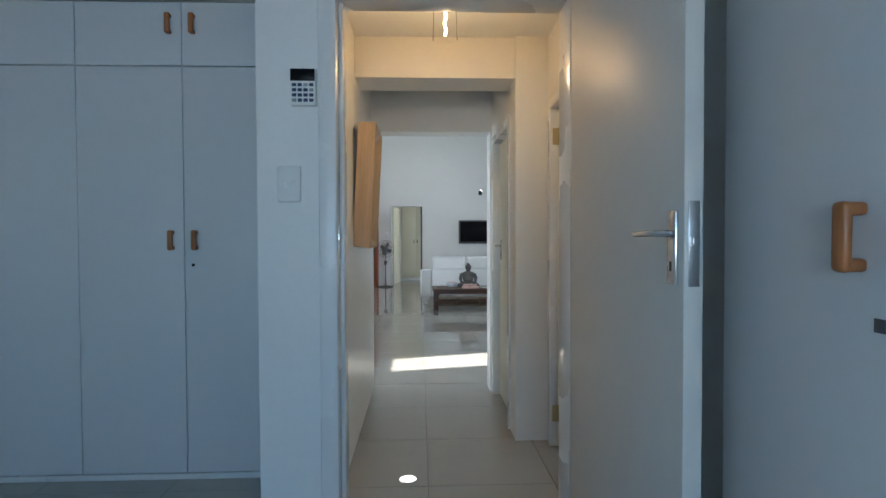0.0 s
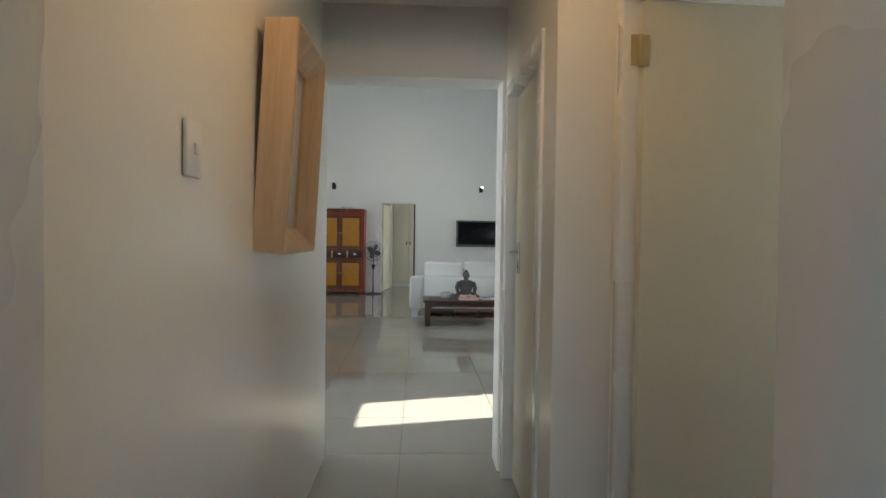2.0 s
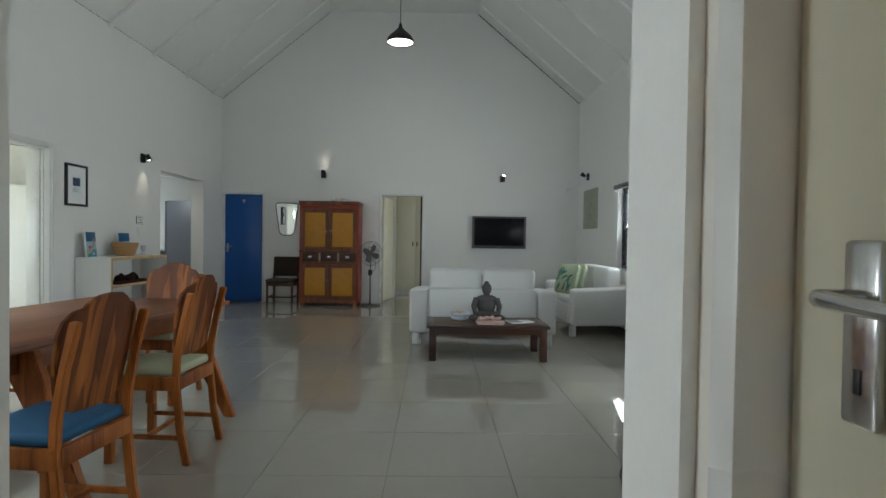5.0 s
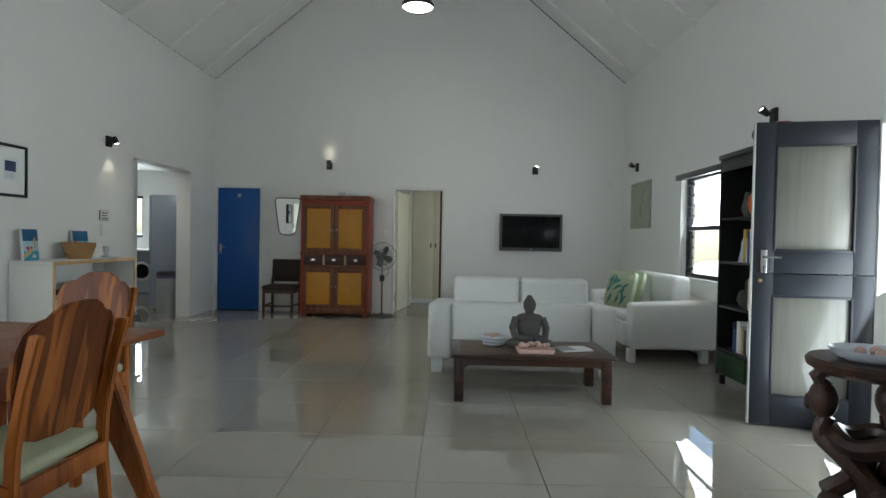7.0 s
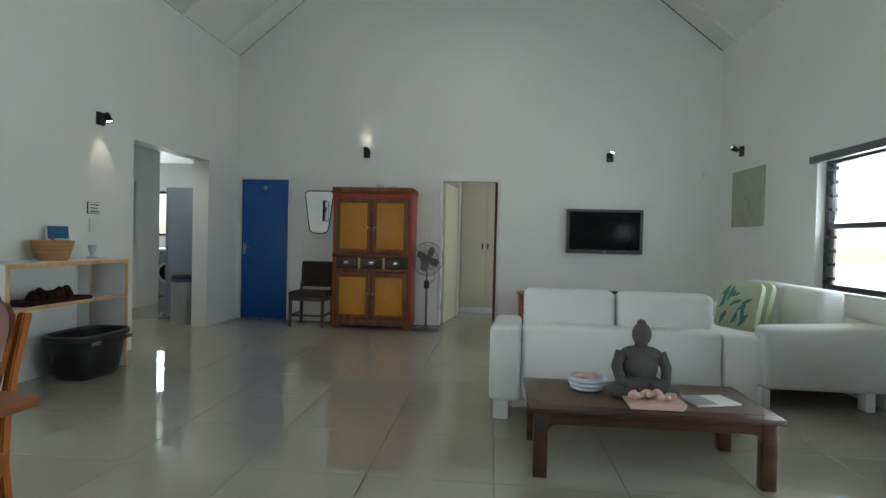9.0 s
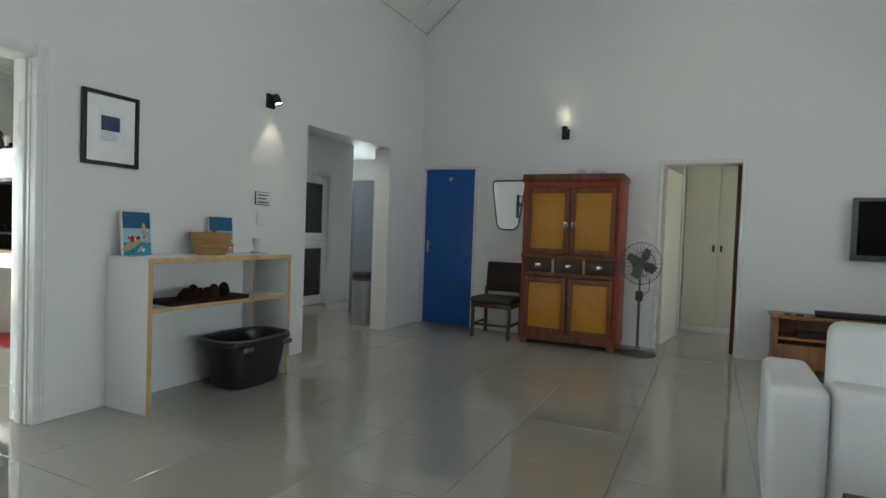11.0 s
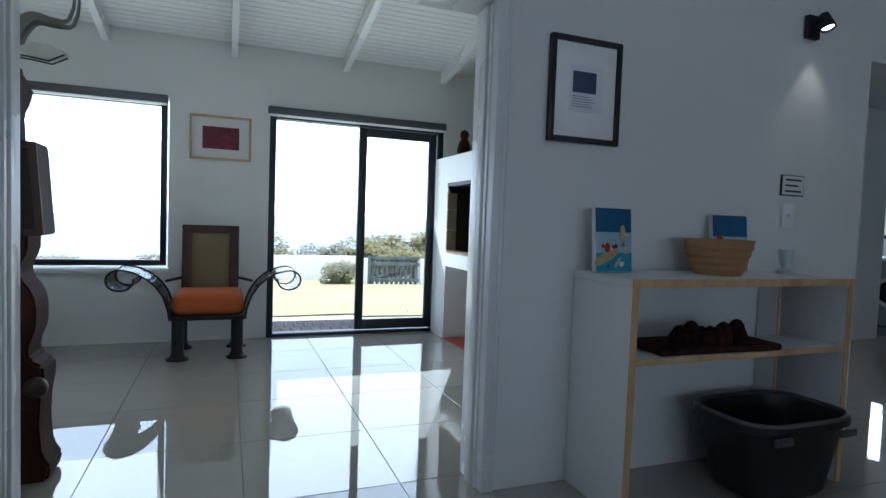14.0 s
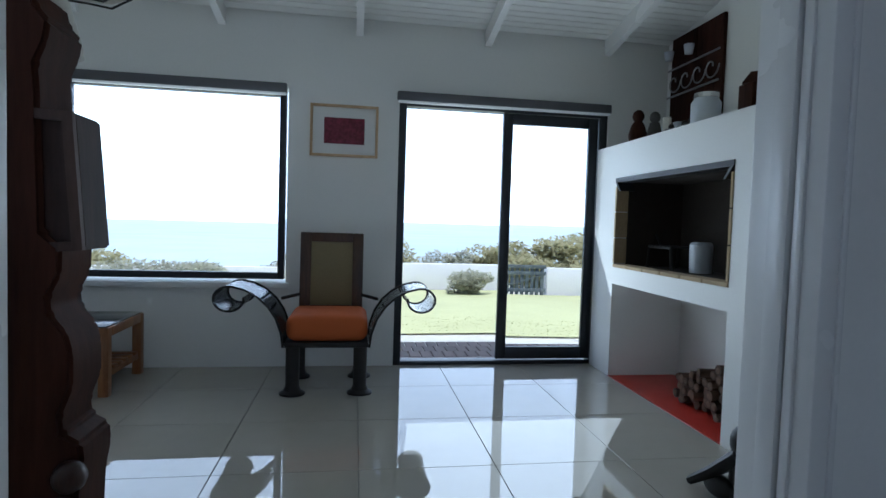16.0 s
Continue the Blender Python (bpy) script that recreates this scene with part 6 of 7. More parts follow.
for s in (-1, 1):
    simple("handle", TV_FRAME, tub, 0.216, 0.232, s * 0.2 - 0.05, s * 0.2 + 0.05, 0.29, 0.325, 0.006, "grey grip")
bm = bmesh.new()
tube(bm, [(0.212 * (abs(math.cos(a)) ** 0.55) * (1 if math.cos(a) > 0 else -1), 0.322 * (abs(math.sin(a)) ** 0.55) * (1 if math.sin(a) > 0 else -1), 0.362) for a in [2 * math.pi * k / 48 + 0.02 for k in range(49)]], 0.012, 6)
part("rim", bm, TV_FRAME, tub, "grey rolled rim")

pic = thing("framed_print", pose(-3.60, 9.89, 1.77, 0, 0, 90) @ Matrix.Diagonal((0.9, 1, 0.92, 1)), "black framed print of a small blue picture", "picture")
for a, b, c, d_ in ((-0.205, -0.178, -0.25, 0.25), (0.178, 0.205, -0.25, 0.25), (-0.178, 0.178, -0.25, -0.223), (-0.178, 0.178, 0.223, 0.25)):
    simple("frame_rail", BLACK, pic, a, b, -0.03, -0.001, c, d_, 0.003)
simple("mount", PAPER, pic, -0.18, 0.18, -0.016, -0.002, -0.225, 0.225, 0.001)
simple("print", WARD, pic, -0.09, 0.10, -0.0185, -0.016, -0.10, 0.12, 0.0005)
simple("blue_picture", BOOKS[3], pic, -0.075, 0.06, -0.021, -0.018, -0.01, 0.09, 0.0005)
for k in range(5):
    simple("text_bar", BOOKS[1], pic, -0.075, 0.03 + 0.012 * (k % 3), -0.0205, -0.018, -0.03 - 0.012 * k, -0.026 - 0.012 * k, 0.0005)
p = simple("glass", PANE, pic, -0.178, 0.178, -0.026, -0.023, -0.223, 0.223, 0.0005)
p.visible_shadow = False
sg = thing("small_sign", pose(-3.60, 11.24, 1.43, 0, 0, 90), "small white sign with black lines of lettering", "sign")
simple("board", INK, sg, -0.085, 0.085, -0.012, -0.001, -0.055, 0.055, 0.002)
simple("face", PAPER, sg, -0.08, 0.08, -0.0135, -0.012, -0.05, 0.05, 0.0005)
for k in range(3):
    simple("text_bar", INK, sg, -0.06, 0.06 - 0.02 * (k == 1), -0.015, -0.013, 0.024 - 0.03 * k, 0.034 - 0.03 * k, 0.0005)

# ---- kitchen, seen through its opening ----
bn = thing("pedal_bin", pose(-4.05, 13.52, 0), "brushed steel pedal bin with a purple liner", "bin")
bm = bmesh.new()
lathe(bm, [(0.0, 0.0), (0.145, 0.0), (0.145, 0.03), (0.135, 0.035), (0.135, 0.60), (0.0, 0.60)], n=28)
part("body", bm, STEEL, bn)
bm = bmesh.new()
lathe(bm, [(0.137, 0.56), (0.139, 0.60), (0.137, 0.61)], n=28)
part("liner", bm, PURPLE, bn, "purple bin liner showing at the rim")
bm = bmesh.new()
lathe(bm, [(0.142, 0.605), (0.142, 0.635), (0.12, 0.66), (0.0, 0.665)], n=28)
part("lid", bm, BLACK, bn)
fr = thing("fridge", pose(-4.2, 14.25, 0), "tall grey-blue steel fridge", "fridge")
simple("body", KELP, fr, -0.31, 0.37, -0.33, 0.36, 0.03, 1.86, 0.01)
for x in (-0.26, 0.31):
    for y in (-0.28, 0.3):
        simple("foot", BLACK, fr, x - 0.02, x + 0.02, y - 0.02, y + 0.02, 0.0, 0.03, 0.003)
simple("upper_door", KELP, fr, -0.345, -0.312, -0.33, 0.36, 0.75, 1.855, 0.01)
simple("lower_door", KELP, fr, -0.345, -0.312, -0.33, 0.36, 0.04, 0.742, 0.01)
wm = thing("washing_machine", pose(-6.02, 16.69, 0), "grey front-loading washing machine", "washer")
simple("body", BOOKS[1], wm, -0.30, 0.30, -0.28, 0.28, 0.015, 0.86, 0.01)
simple("foot", BLACK, wm, -0.25, 0.25, -0.22, 0.22, 0.0, 0.015, 0.003)
bm = bmesh.new()
lathe(bm, [(0.2, 0.0), (0.2, 0.03), (0.15, 0.035), (0.14, 0.0)], m=pose(0.0, -0.28, 0.46, 90, 0, 0), n=28)
part("door_ring", bm, CHROME, wm)
bm = bmesh.new()
lathe(bm, [(0.145, 0.0), (0.1, 0.02), (0.0, 0.025)], m=pose(0.0, -0.281, 0.46, 90, 0, 0), n=24)
part("door_glass", bm, SCREEN, wm)
wt = thing("kitchen_counter", pose(-5.95, 16.62, 0), "pale kitchen counter over the washing machine", "counter")
simple("worktop", PLY, wt, -0.55, 0.7, -0.42, 0.42, 0.875, 0.91, 0.006)
simple("side_panel", PLY, wt, -0.36, -0.33, -0.38, 0.4, 0.0, 0.874, 0.003)
wc = thing("wall_cupboard", pose(-5.0, 16.87, 1.45), "white kitchen wall cupboard", "cupboard")
simple("body", TRIM, wc, -0.3, 0.5, -0.15, 0.17, 0.0, 0.7, 0.004)
simple("door", TRIM, wc, -0.298, 0.1, -0.17, -0.152, 0.003, 0.697, 0.003)
simple("door", TRIM, wc, 0.102, 0.498, -0.17, -0.152, 0.003, 0.697, 0.003)

dl = thing("kitchen_downlight", pose(-4.55, 12.9, 2.6), "small round ceiling downlight in the kitchen", "lamp")
bm = bmesh.new()
lathe(bm, [(0.0, -0.001), (0.06, -0.001), (0.06, -0.02), (0.045, -0.03), (0.0, -0.03)], n=20)
part("ring", bm, TRIM, dl)
bm = bmesh.new()
lathe(bm, [(0.0, -0.031), (0.04, -0.031), (0.035, -0.04), (0.0, -0.045)], n=16)
part("bulb", bm, BULB_WHITE, dl)

# far bedroom cupboards, seen through the doorway
fc = thing("bedroom_cupboard", pose(0.3, 15.72, 0), "cream built-in bedroom cupboard with small dark handles", "cupboard")
simple("body", CREAM, fc, -0.73, 1.3, 0.022, 0.6, 0.0, 2.55, 0.003)
simple("plinth", TRIM, fc, -0.73, 1.3, -0.01, 0.022, 0.0, 0.08, 0.002)
for i in range(5):
    x0 = -0.729 + 0.405 * i
    leaf = simple("door", DOOR_CREAM, fc, x0 + 0.002, x0 + 0.403, 0.0, 0.02, 0.085, 2.5, 0.002)
    xh = x0 + (0.36 if i % 2 == 0 else 0.045)
    simple("handle", CHAIR_DARK, leaf, xh - 0.012, xh + 0.012, -0.025, 0.0, 1.07, 1.16, 0.005)


# ---- patio room ----
# ceiling beams that run down to the window wall
def patio_ceiling(x):
    return 2.66 + (x + 7.3) * 0.69 / 3.6


for i in range(6):
    y = 5.4 + 1.02 * i
    bm = bmesh.new()
    slab(bm, [(-6.98, patio_ceiling(-6.98) - 0.004), (-6.98, patio_ceiling(-6.98) - 0.13), (-3.82, patio_ceiling(-3.82) - 0.13), (-3.82, patio_ceiling(-3.82) - 0.004)], 0.055, pose(0, y - 0.03, 0))
    structure("beam_patio", bm, TRIM, "white painted ceiling beam")
bm = bmesh.new()
for i in range(44):
    x = -6.95 + 0.0715 * i
    z = patio_ceiling(x)
    slab(bm, [(x, z - 0.001), (x + 0.062, z + 0.011), (x + 0.062, z + 0.003), (x, z - 0.009)], 5.84, pose(0, 5.21, 0))
structure("ceiling_boards", bm, CEIL, "white narrow tongue and groove boards")

# built-in fireplace: plastered block with a hearth niche above and a wood store below
FY, FZ = 10.45, 1.81
bm = bmesh.new()
for x0, x1, z0, z1 in ((-6.97, -6.61, 0, FZ), (-5.24, -3.815, 0, FZ), (-6.61, -5.24, 0.73, 0.86), (-6.61, -5.24, 1.55, FZ)):
    box(bm, x0, x1, FY, 11.045, z0, z1)
structure("fireplace_surround", bm, WHITE, "white plastered built-in fireplace with two niches")
bm = bmesh.new()
box(bm, -6.609, -5.241, 11.0, 11.04, 0.861, 1.549)
box(bm, -6.609, -6.585, FY + 0.10, 11.0, 0.861, 1.549)
box(bm, -5.265, -5.241, FY + 0.10, 11.0, 0.861, 1.549)
box(bm, -6.585, -5.265, FY + 0.10, 11.0, 1.52, 1.549)
structure("fireplace_lining", bm, SOOT, "soot-blackened firebrick lining")
hood = thing("fireplace_hood", pose(-5.925, FY, 1.549), "black steel hood lip over the hearth", "hood")
bm = bmesh.new()
slab(bm, [(-0.684, 0.0), (-0.684, -0.03), (-0.62, -0.10), (-0.60, -0.10), (-0.655, -0.035), (0.655, -0.035), (0.60, -0.10), (0.62, -0.10), (0.684, -0.03), (0.684, 0.0)], 0.12, pose(0, -0.008, -0.001))
part("lip", bm, MATT_BLACK, hood)
hearth = tagged(new("fireplace_hearth"), "row of yellow firebricks at the hearth edge", kind="structure")
bm = bmesh.new()
rbox(bm, 0.004, 0.223, 0.0, 0.12, 0, 0.024, 0.003, 1)
brick_mesh = mesh_of("brick", bm, FIREBRICK)
for i in range(6):
    b = new("brick", brick_mesh)
    b.parent = hearth
    b.matrix_world = pose(-6.609 + 0.228 * i, FY - 0.006, 0.861)
for x in (-6.609, -5.263):
    for i in range(3):
        bm = bmesh.new()
        rbox(bm, 0, 0.022, 0, 0.1, 0.004, 0.196, 0.003, 1)
        b = new("brick", mesh_of("brick", bm, FIREBRICK))
        b.parent = hearth
        b.matrix_world = pose(x, FY - 0.006, 0.888 + 0.2 * i)
bm = bmesh.new()
box(bm, -6.585, -5.265, FY + 0.115, 11.0, 0.861, 0.872)
structure("fireplace_bed", bm, SOOT, "sooty hearth bed")
bm = bmesh.new()
box(bm, -6.609, -5.241, FY - 0.0, 11.0, -0.01, 0.004)
slab(bm, [(-6.80, FY - 0.0), (-6.609, FY - 0.0), (-5.241, FY - 0.0), (-5.241, FY - 0.02), (-6.80, FY - 0.02)], 0.003, pose(0, 0, 0.004, 90, 0, 0) @ Matrix.Diagonal((1, 1, 1, 1)))
structure("wood_store_floor", bm, RED_FLOOR, "red painted floor of the wood store")

# logs stacked in the niche
random.seed(21)
pile = [(0.03 + 0.062 * k + 0.031 * (r % 2) + random.uniform(-0.012, 0.012), 0.036 + 0.056 * r, r) for r in range(7) for k in range(13 - r)]
for x, z, r in pile:
    if z > 0.16 + 0.33 * x:
        continue
    rad = random.uniform(0.022, 0.035)
    lg = thing("firewood_log", pose(-6.06 + x, FY + 0.20 + random.uniform(-0.03, 0.05), 0.004 + z, random.uniform(-4, 4), 0, random.uniform(-7, 7)), "thin firewood log with rough dark bark", "log", "stacked firewood")
    bm = bmesh.new()
    n = 9
    shape = [rad * random.uniform(0.8, 1.15) for _ in range(n)]
    a = [bm.verts.new((shape[j] * math.cos(2 * math.pi * j / n), 0, shape[j] * math.sin(2 * math.pi * j / n))) for j in range(n)]
    b = [bm.verts.new((v.co.x * 0.95 + 0.006, 0.30, v.co.z * 1.04)) for v in a]
    for j in range(n):
        bm.faces.new((a[j], a[(j + 1) % n], b[(j + 1) % n], b[j]))
    bm.faces.new(a)
    bm.faces.new(b)
    part("bark", bm, BARK, lg)
    bm = bmesh.new()
    lathe(bm, [(0.0, 0.0), (rad * 0.62, 0.0), (rad * 0.58, 0.004), (0, 0.005)], m=pose(0, 0.001, 0, 90, 0, 0), n=10)
    part("cut_end", bm, LOG_END, lg, "pale sawn end")

# in the hearth: a grid, a rack and an enamel can
gr = thing("braai_grid", pose(-5.36, 10.85, 0.874, 0, 14, 0), "wire cooking grid leaning in the hearth", "grid")
bm = bmesh.new()
for i in range(7):
    tube(bm, [(0, -0.2 + 0.05 * i, 0.0), (0, -0.2 + 0.05 * i, 0.42)], 0.003, 5)
for z in (0.005, 0.42):
    tube(bm, [(0, -0.2, z), (0, 0.1, z)], 0.004, 5)
part("bars", bm, WIRE, gr)
can = thing("enamel_can", pose(-6.02, 10.80, 0.873), "pale enamel can standing in the hearth", "can")
bm = bmesh.new()
lathe(bm, [(0.0, 0), (0.07, 0), (0.075, 0.19), (0.06, 0.21), (0.0, 0.2)], n=18)
part("body", bm, PORCELAIN, can)
rk = thing("iron_fire_rack", pose(-6.32, 10.78, 0.873), "black iron fire rack in the hearth", "rack")
bm = bmesh.new()
for y in (-0.12, 0.12):
    tube(bm, [(-0.15, y, 0.0), (-0.13, y, 0.16), (0.16, y, 0.16), (0.18, y, 0.0)], 0.012, 6)
for i in range(6):
    tube(bm, [(-0.12 + 0.055 * i, -0.13, 0.165), (-0.12 + 0.055 * i, 0.13, 0.165)], 0.008, 6)
tube(bm, [(-0.18, 0, 0.17), (-0.25, 0, 0.25)], 0.01, 6)
part("frame", bm, IRON, rk)

# on the mantel
def figure(name, m, profile, mat, label, category, extra=()):
    bm = bmesh.new()
    lathe(bm, profile, n=16)
    for e in extra:
        ball(bm, *e)
    return solid(name, bm, mat, label, category, m=m)


figure("carved_figurine", pose(-6.60, 10.60, FZ), [(0, 0), (0.065, 0), (0.07, 0.08), (0.05, 0.15), (0.03, 0.18), (0, 0.19)], RED_WOOD, "dark red carved figurine on the mantel", "figurine", ((0, 0, 0.22, 0.045, 0.045, 0.05),))
figure("carved_figurine", pose(-6.46, 10.66, FZ), [(0, 0), (0.05, 0), (0.055, 0.07), (0.035, 0.15), (0, 0.17)], STONE, "dark carved figurine on the mantel", "figurine", ((0, 0, 0.19, 0.035, 0.04, 0.045),))
figure("candle", pose(-6.36, 10.70, FZ), [(0, 0), (0.03, 0), (0.03, 0.17), (0.026, 0.175), (0, 0.17)], SKIN_BONE, "cream pillar candle on the mantel", "candle")
for x, y in ((-6.22, 10.62), (-6.08, 10.63), (-5.95, 10.6)):
    bm = bmesh.new()
    ball(bm, 0, 0, 0.035, 0.06, 0.025, 0.03, 10, 7)
    ball(bm, 0.055, 0, 0.07, 0.022, 0.02, 0.022, 8, 6)
    for s in (-0.03, 0.03):
        tube(bm, [(s, 0, 0.03), (s * 1.2, 0, 0.0)], 0.008, 6)
    solid("small_beast", bm, IRON, "small dark metal animal ornament on the mantel", "ornament", "mantel animals", m=pose(x, y, FZ))
iron = thing("iron_wall_panel", pose(-6.55, 11.05, 2.37), "dark wooden wall panel with a wrought iron scroll band", "wall panel")
simple("board", MATT_CARVED, iron, -0.33, 0.33, -0.03, -0.001, -0.36, 0.36, 0.005)
simple("batten", MATT_CARVED, iron, -0.02, 0.02, -0.04, -0.031, -0.35, 0.35, 0.003)
for z in (-0.12, 0.10):
    bm = bmesh.new()
    tube(bm, [(-0.33, -0.055, z), (0.33, -0.055, z)], 0.008, 6)
    part("rail", bm, WIRE, iron)
for i in range(4):
    bm = bmesh.new()
    cx = -0.24 + 0.16 * i
    tube(bm, [(cx + (0.02 + 0.012 * t) * math.cos(t * (1 if i % 2 else -1)), -0.055, -0.01 + (0.02 + 0.012 * t) * math.sin(t)) for t in [0.35 * k for k in range(19)]], 0.006, 5)
    part("scroll", bm, WIRE, iron, "wrought iron scroll")
for x, z in ((-0.36, -0.42), (-0.12, -0.42), (-0.3, 0.18), (-0.02, 0.16)):
    bm = bmesh.new()
    lathe(bm, [(0.0, 0), (0.03, 0), (0.04, 0.07), (0.036, 0.07), (0.026, 0.01), (0, 0.008)], x=x, y=-0.075, z=z, n=14)
    part("candle_cup", bm, PORCELAIN, iron, "small glass candle cup")
jar = thing("glass_jar", pose(-5.84, 10.66, FZ), "clear jar filled with pale shells on the mantel", "jar")
bm = bmesh.new()
lathe(bm, [(0.0, 0), (0.08, 0), (0.09, 0.02), (0.09, 0.17), (0.07, 0.20), (0.0, 0.2)], n=20)
part("body", bm, PORCELAIN, jar)
bm = bmesh.new()
lathe(bm, [(0.0, 0.2), (0.075, 0.2), (0.075, 0.23), (0.0, 0.235)], n=20)
part("lid", bm, CHROME, jar)
lan = thing("small_lantern", pose(-5.45, 10.7, FZ), "small dark wooden lantern on the mantel", "lantern")
simple("body", RED_WOOD, lan, -0.06, 0.06, -0.06, 0.06, 0.0, 0.2, 0.006)
bm = bmesh.new()
lathe(bm, [(0.085, 0.2), (0.03, 0.27), (0.0, 0.275)], n=4)
part("roof", bm, RED_WOOD, lan)

# dark doorstop animal at the end of the hearth
bm = bmesh.new()
ball(bm, 0, 0, 0.12, 0.10, 0.14, 0.12)
ball(bm, -0.02, -0.06, 0.26, 0.07, 0.07, 0.08)
ball(bm, -0.08, -0.14, 0.05, 0.09, 0.05, 0.05)
ball(bm, 0.0, 0.13, 0.08, 0.05, 0.08, 0.06)
tube(bm, [(-0.02, -0.1, 0.2), (-0.1, -0.17, 0.1), (-0.2, -0.2, 0.02)], 0.035, 8, 0.02)
solid("iron_frog", bm, IRON, "black iron animal figure beside the fireplace", "ornament", m=pose(-4.62, 10.20, 0.0))

# red framed print between the windows
rp = thing("framed_print", pose(-6.98, 8.355, 1.85, 0, 0, -90) @ Matrix.Diagonal((-1, 1, 1, 1)), "oak framed crimson print with a white mount", "picture")
rp.matrix_world = pose(-6.98, 8.355, 1.85, 0, 0, 90)
for a, b, c, d_ in ((-0.26, -0.24, -0.20, 0.20), (0.24, 0.26, -0.20, 0.20), (-0.24, 0.24, -0.20, -0.18), (-0.24, 0.24, 0.18, 0.20)):
    simple("frame_rail", OAK, rp, a, b, -0.03, -0.001, c, d_, 0.003)
simple("mount", PAPER, rp, -0.242, 0.242, -0.014, -0.002, -0.182, 0.182, 0.001)
simple("print", CRIMSON, rp, -0.155, 0.155, -0.017, -0.014, -0.10, 0.10, 0.0005, "dark crimson flower print")

# armchair with scrolled steel arms
ac = thing("steel_armchair", pose(-6.50, 8.29, 0, 0, 0, 90) @ Matrix.Diagonal((1.13, 1.0, 0.98, 1)), "iron armchair with scrolled steel arms and orange seat", "armchair")
bm = bmesh.new()
rbox(bm, -0.235, 0.235, -0.28, 0.22, 0.36, 0.54, 0.06, 4)
part("seat", bm, ORANGE, ac, "burnt orange upholstered seat")
simple("seat_frame", IRON, ac, -0.24, 0.24, -0.285, 0.225, 0.325, 0.362, 0.006)
bm = bmesh.new()
for a, b, c, d_ in ((-0.205, -0.135, 0.36, 1.10), (0.135, 0.205, 0.36, 1.10), (-0.135, 0.135, 1.03, 1.10), (-0.135, 0.135, 0.48, 0.55)):
    rbox(bm, a, b, 0.20, 0.24, c, d_, 0.006, m=pose(0, 0.0, 0, -4, 0, 0))
part("back_frame", bm, CHAIR_DARK, ac)
bm = bmesh.new()
rbox(bm, -0.14, 0.14, 0.215, 0.23, 0.54, 1.04, 0.003, m=pose(0, 0.0, 0, -4, 0, 0))
part("back_panel", bm, CANE, ac, "woven cane back panel")
for s in (-1, 1):
    # a bent sheet: up from the seat, outwards and down into a roll
    prof = [(0.245, 0.33), (0.255, 0.42), (0.285, 0.52), (0.33, 0.60), (0.39, 0.665), (0.46, 0.71), (0.53, 0.73)]
    prof += [(0.545 + 0.082 * math.sin(a), 0.65 + 0.082 * math.cos(a)) for a in [0.25 + 0.33 * k for k in range(15)]]
    bm = bmesh.new()
    front = [bm.verts.new((s * x, -0.30, z)) for x, z in prof]
    back = [bm.verts.new((s * x, 0.12, z)) for x, z in prof]
    for k in range(len(prof) - 1):
        bm.faces.new((front[k], front[k + 1], back[k + 1], back[k]))
    bmesh.ops.solidify(bm, geom=list(bm.faces), thickness=0.006)
    arm = part("scrolled_arm", bm, BLUE_STEEL, ac, "polished steel sheet rolled outwards")
    for y in (-0.30, 0.12):
        bm = bmesh.new()
        tube(bm, [(s * x, y, z) for x, z in prof], 0.007, 6)
        part("rim", bm, IRON, arm, "dark iron rim of the sheet")
    bm = bmesh.new()
    tube(bm, [(s * 0.2, 0.2, 0.62), (s * 0.30, 0.12, 0.60)], 0.012, 8)
    part("arm_brace", bm, IRON, ac)
    for y in (-0.23, 0.18):
        bm = bmesh.new()
        lathe(bm, [(0.0, 0.0), (0.075, 0.0), (0.075, 0.012), (0.05, 0.03), (0.04, 0.06), (0.04, 0.325), (0.0, 0.325)], x=s * 0.195, y=y, n=18)
        part("leg", bm, IRON, ac, "round iron leg with a flared foot")

# slatted side table with a glass top
sb = thing("side_table", pose(-6.55, 6.62, 0), "honey-brown side table with a glass top and slatted shelf", "table")
for x in (-0.27, 0.27):
    for y in (-0.42, 0.30):
        simple("leg", HONEY, sb, x - 0.03, x + 0.03, y - 0.03, y + 0.03, 0.0, 0.44, 0.005)
    simple("side_rail", HONEY, sb, x - 0.03, x + 0.03, -0.389, 0.269, 0.38, 0.44, 0.004)
for y in (-0.42, 0.30):
    simple("end_rail", HONEY, sb, -0.239, 0.239, y - 0.03, y + 0.03, 0.38, 0.44, 0.004)
simple("glass_top", DARK_GLASS, sb, -0.29, 0.29, -0.44, 0.32, 0.441, 0.449, 0.002)
for i in range(6):
    simple("slat", HONEY, sb, -0.24 + 0.085 * i, -0.185 + 0.085 * i, -0.43, 0.31, 0.15, 0.17, 0.003)
for y in (-0.42, 0.30):
    simple("shelf_rail", HONEY, sb, -0.239, 0.239, y - 0.015, y + 0.015, 0.115, 0.149, 0.003)

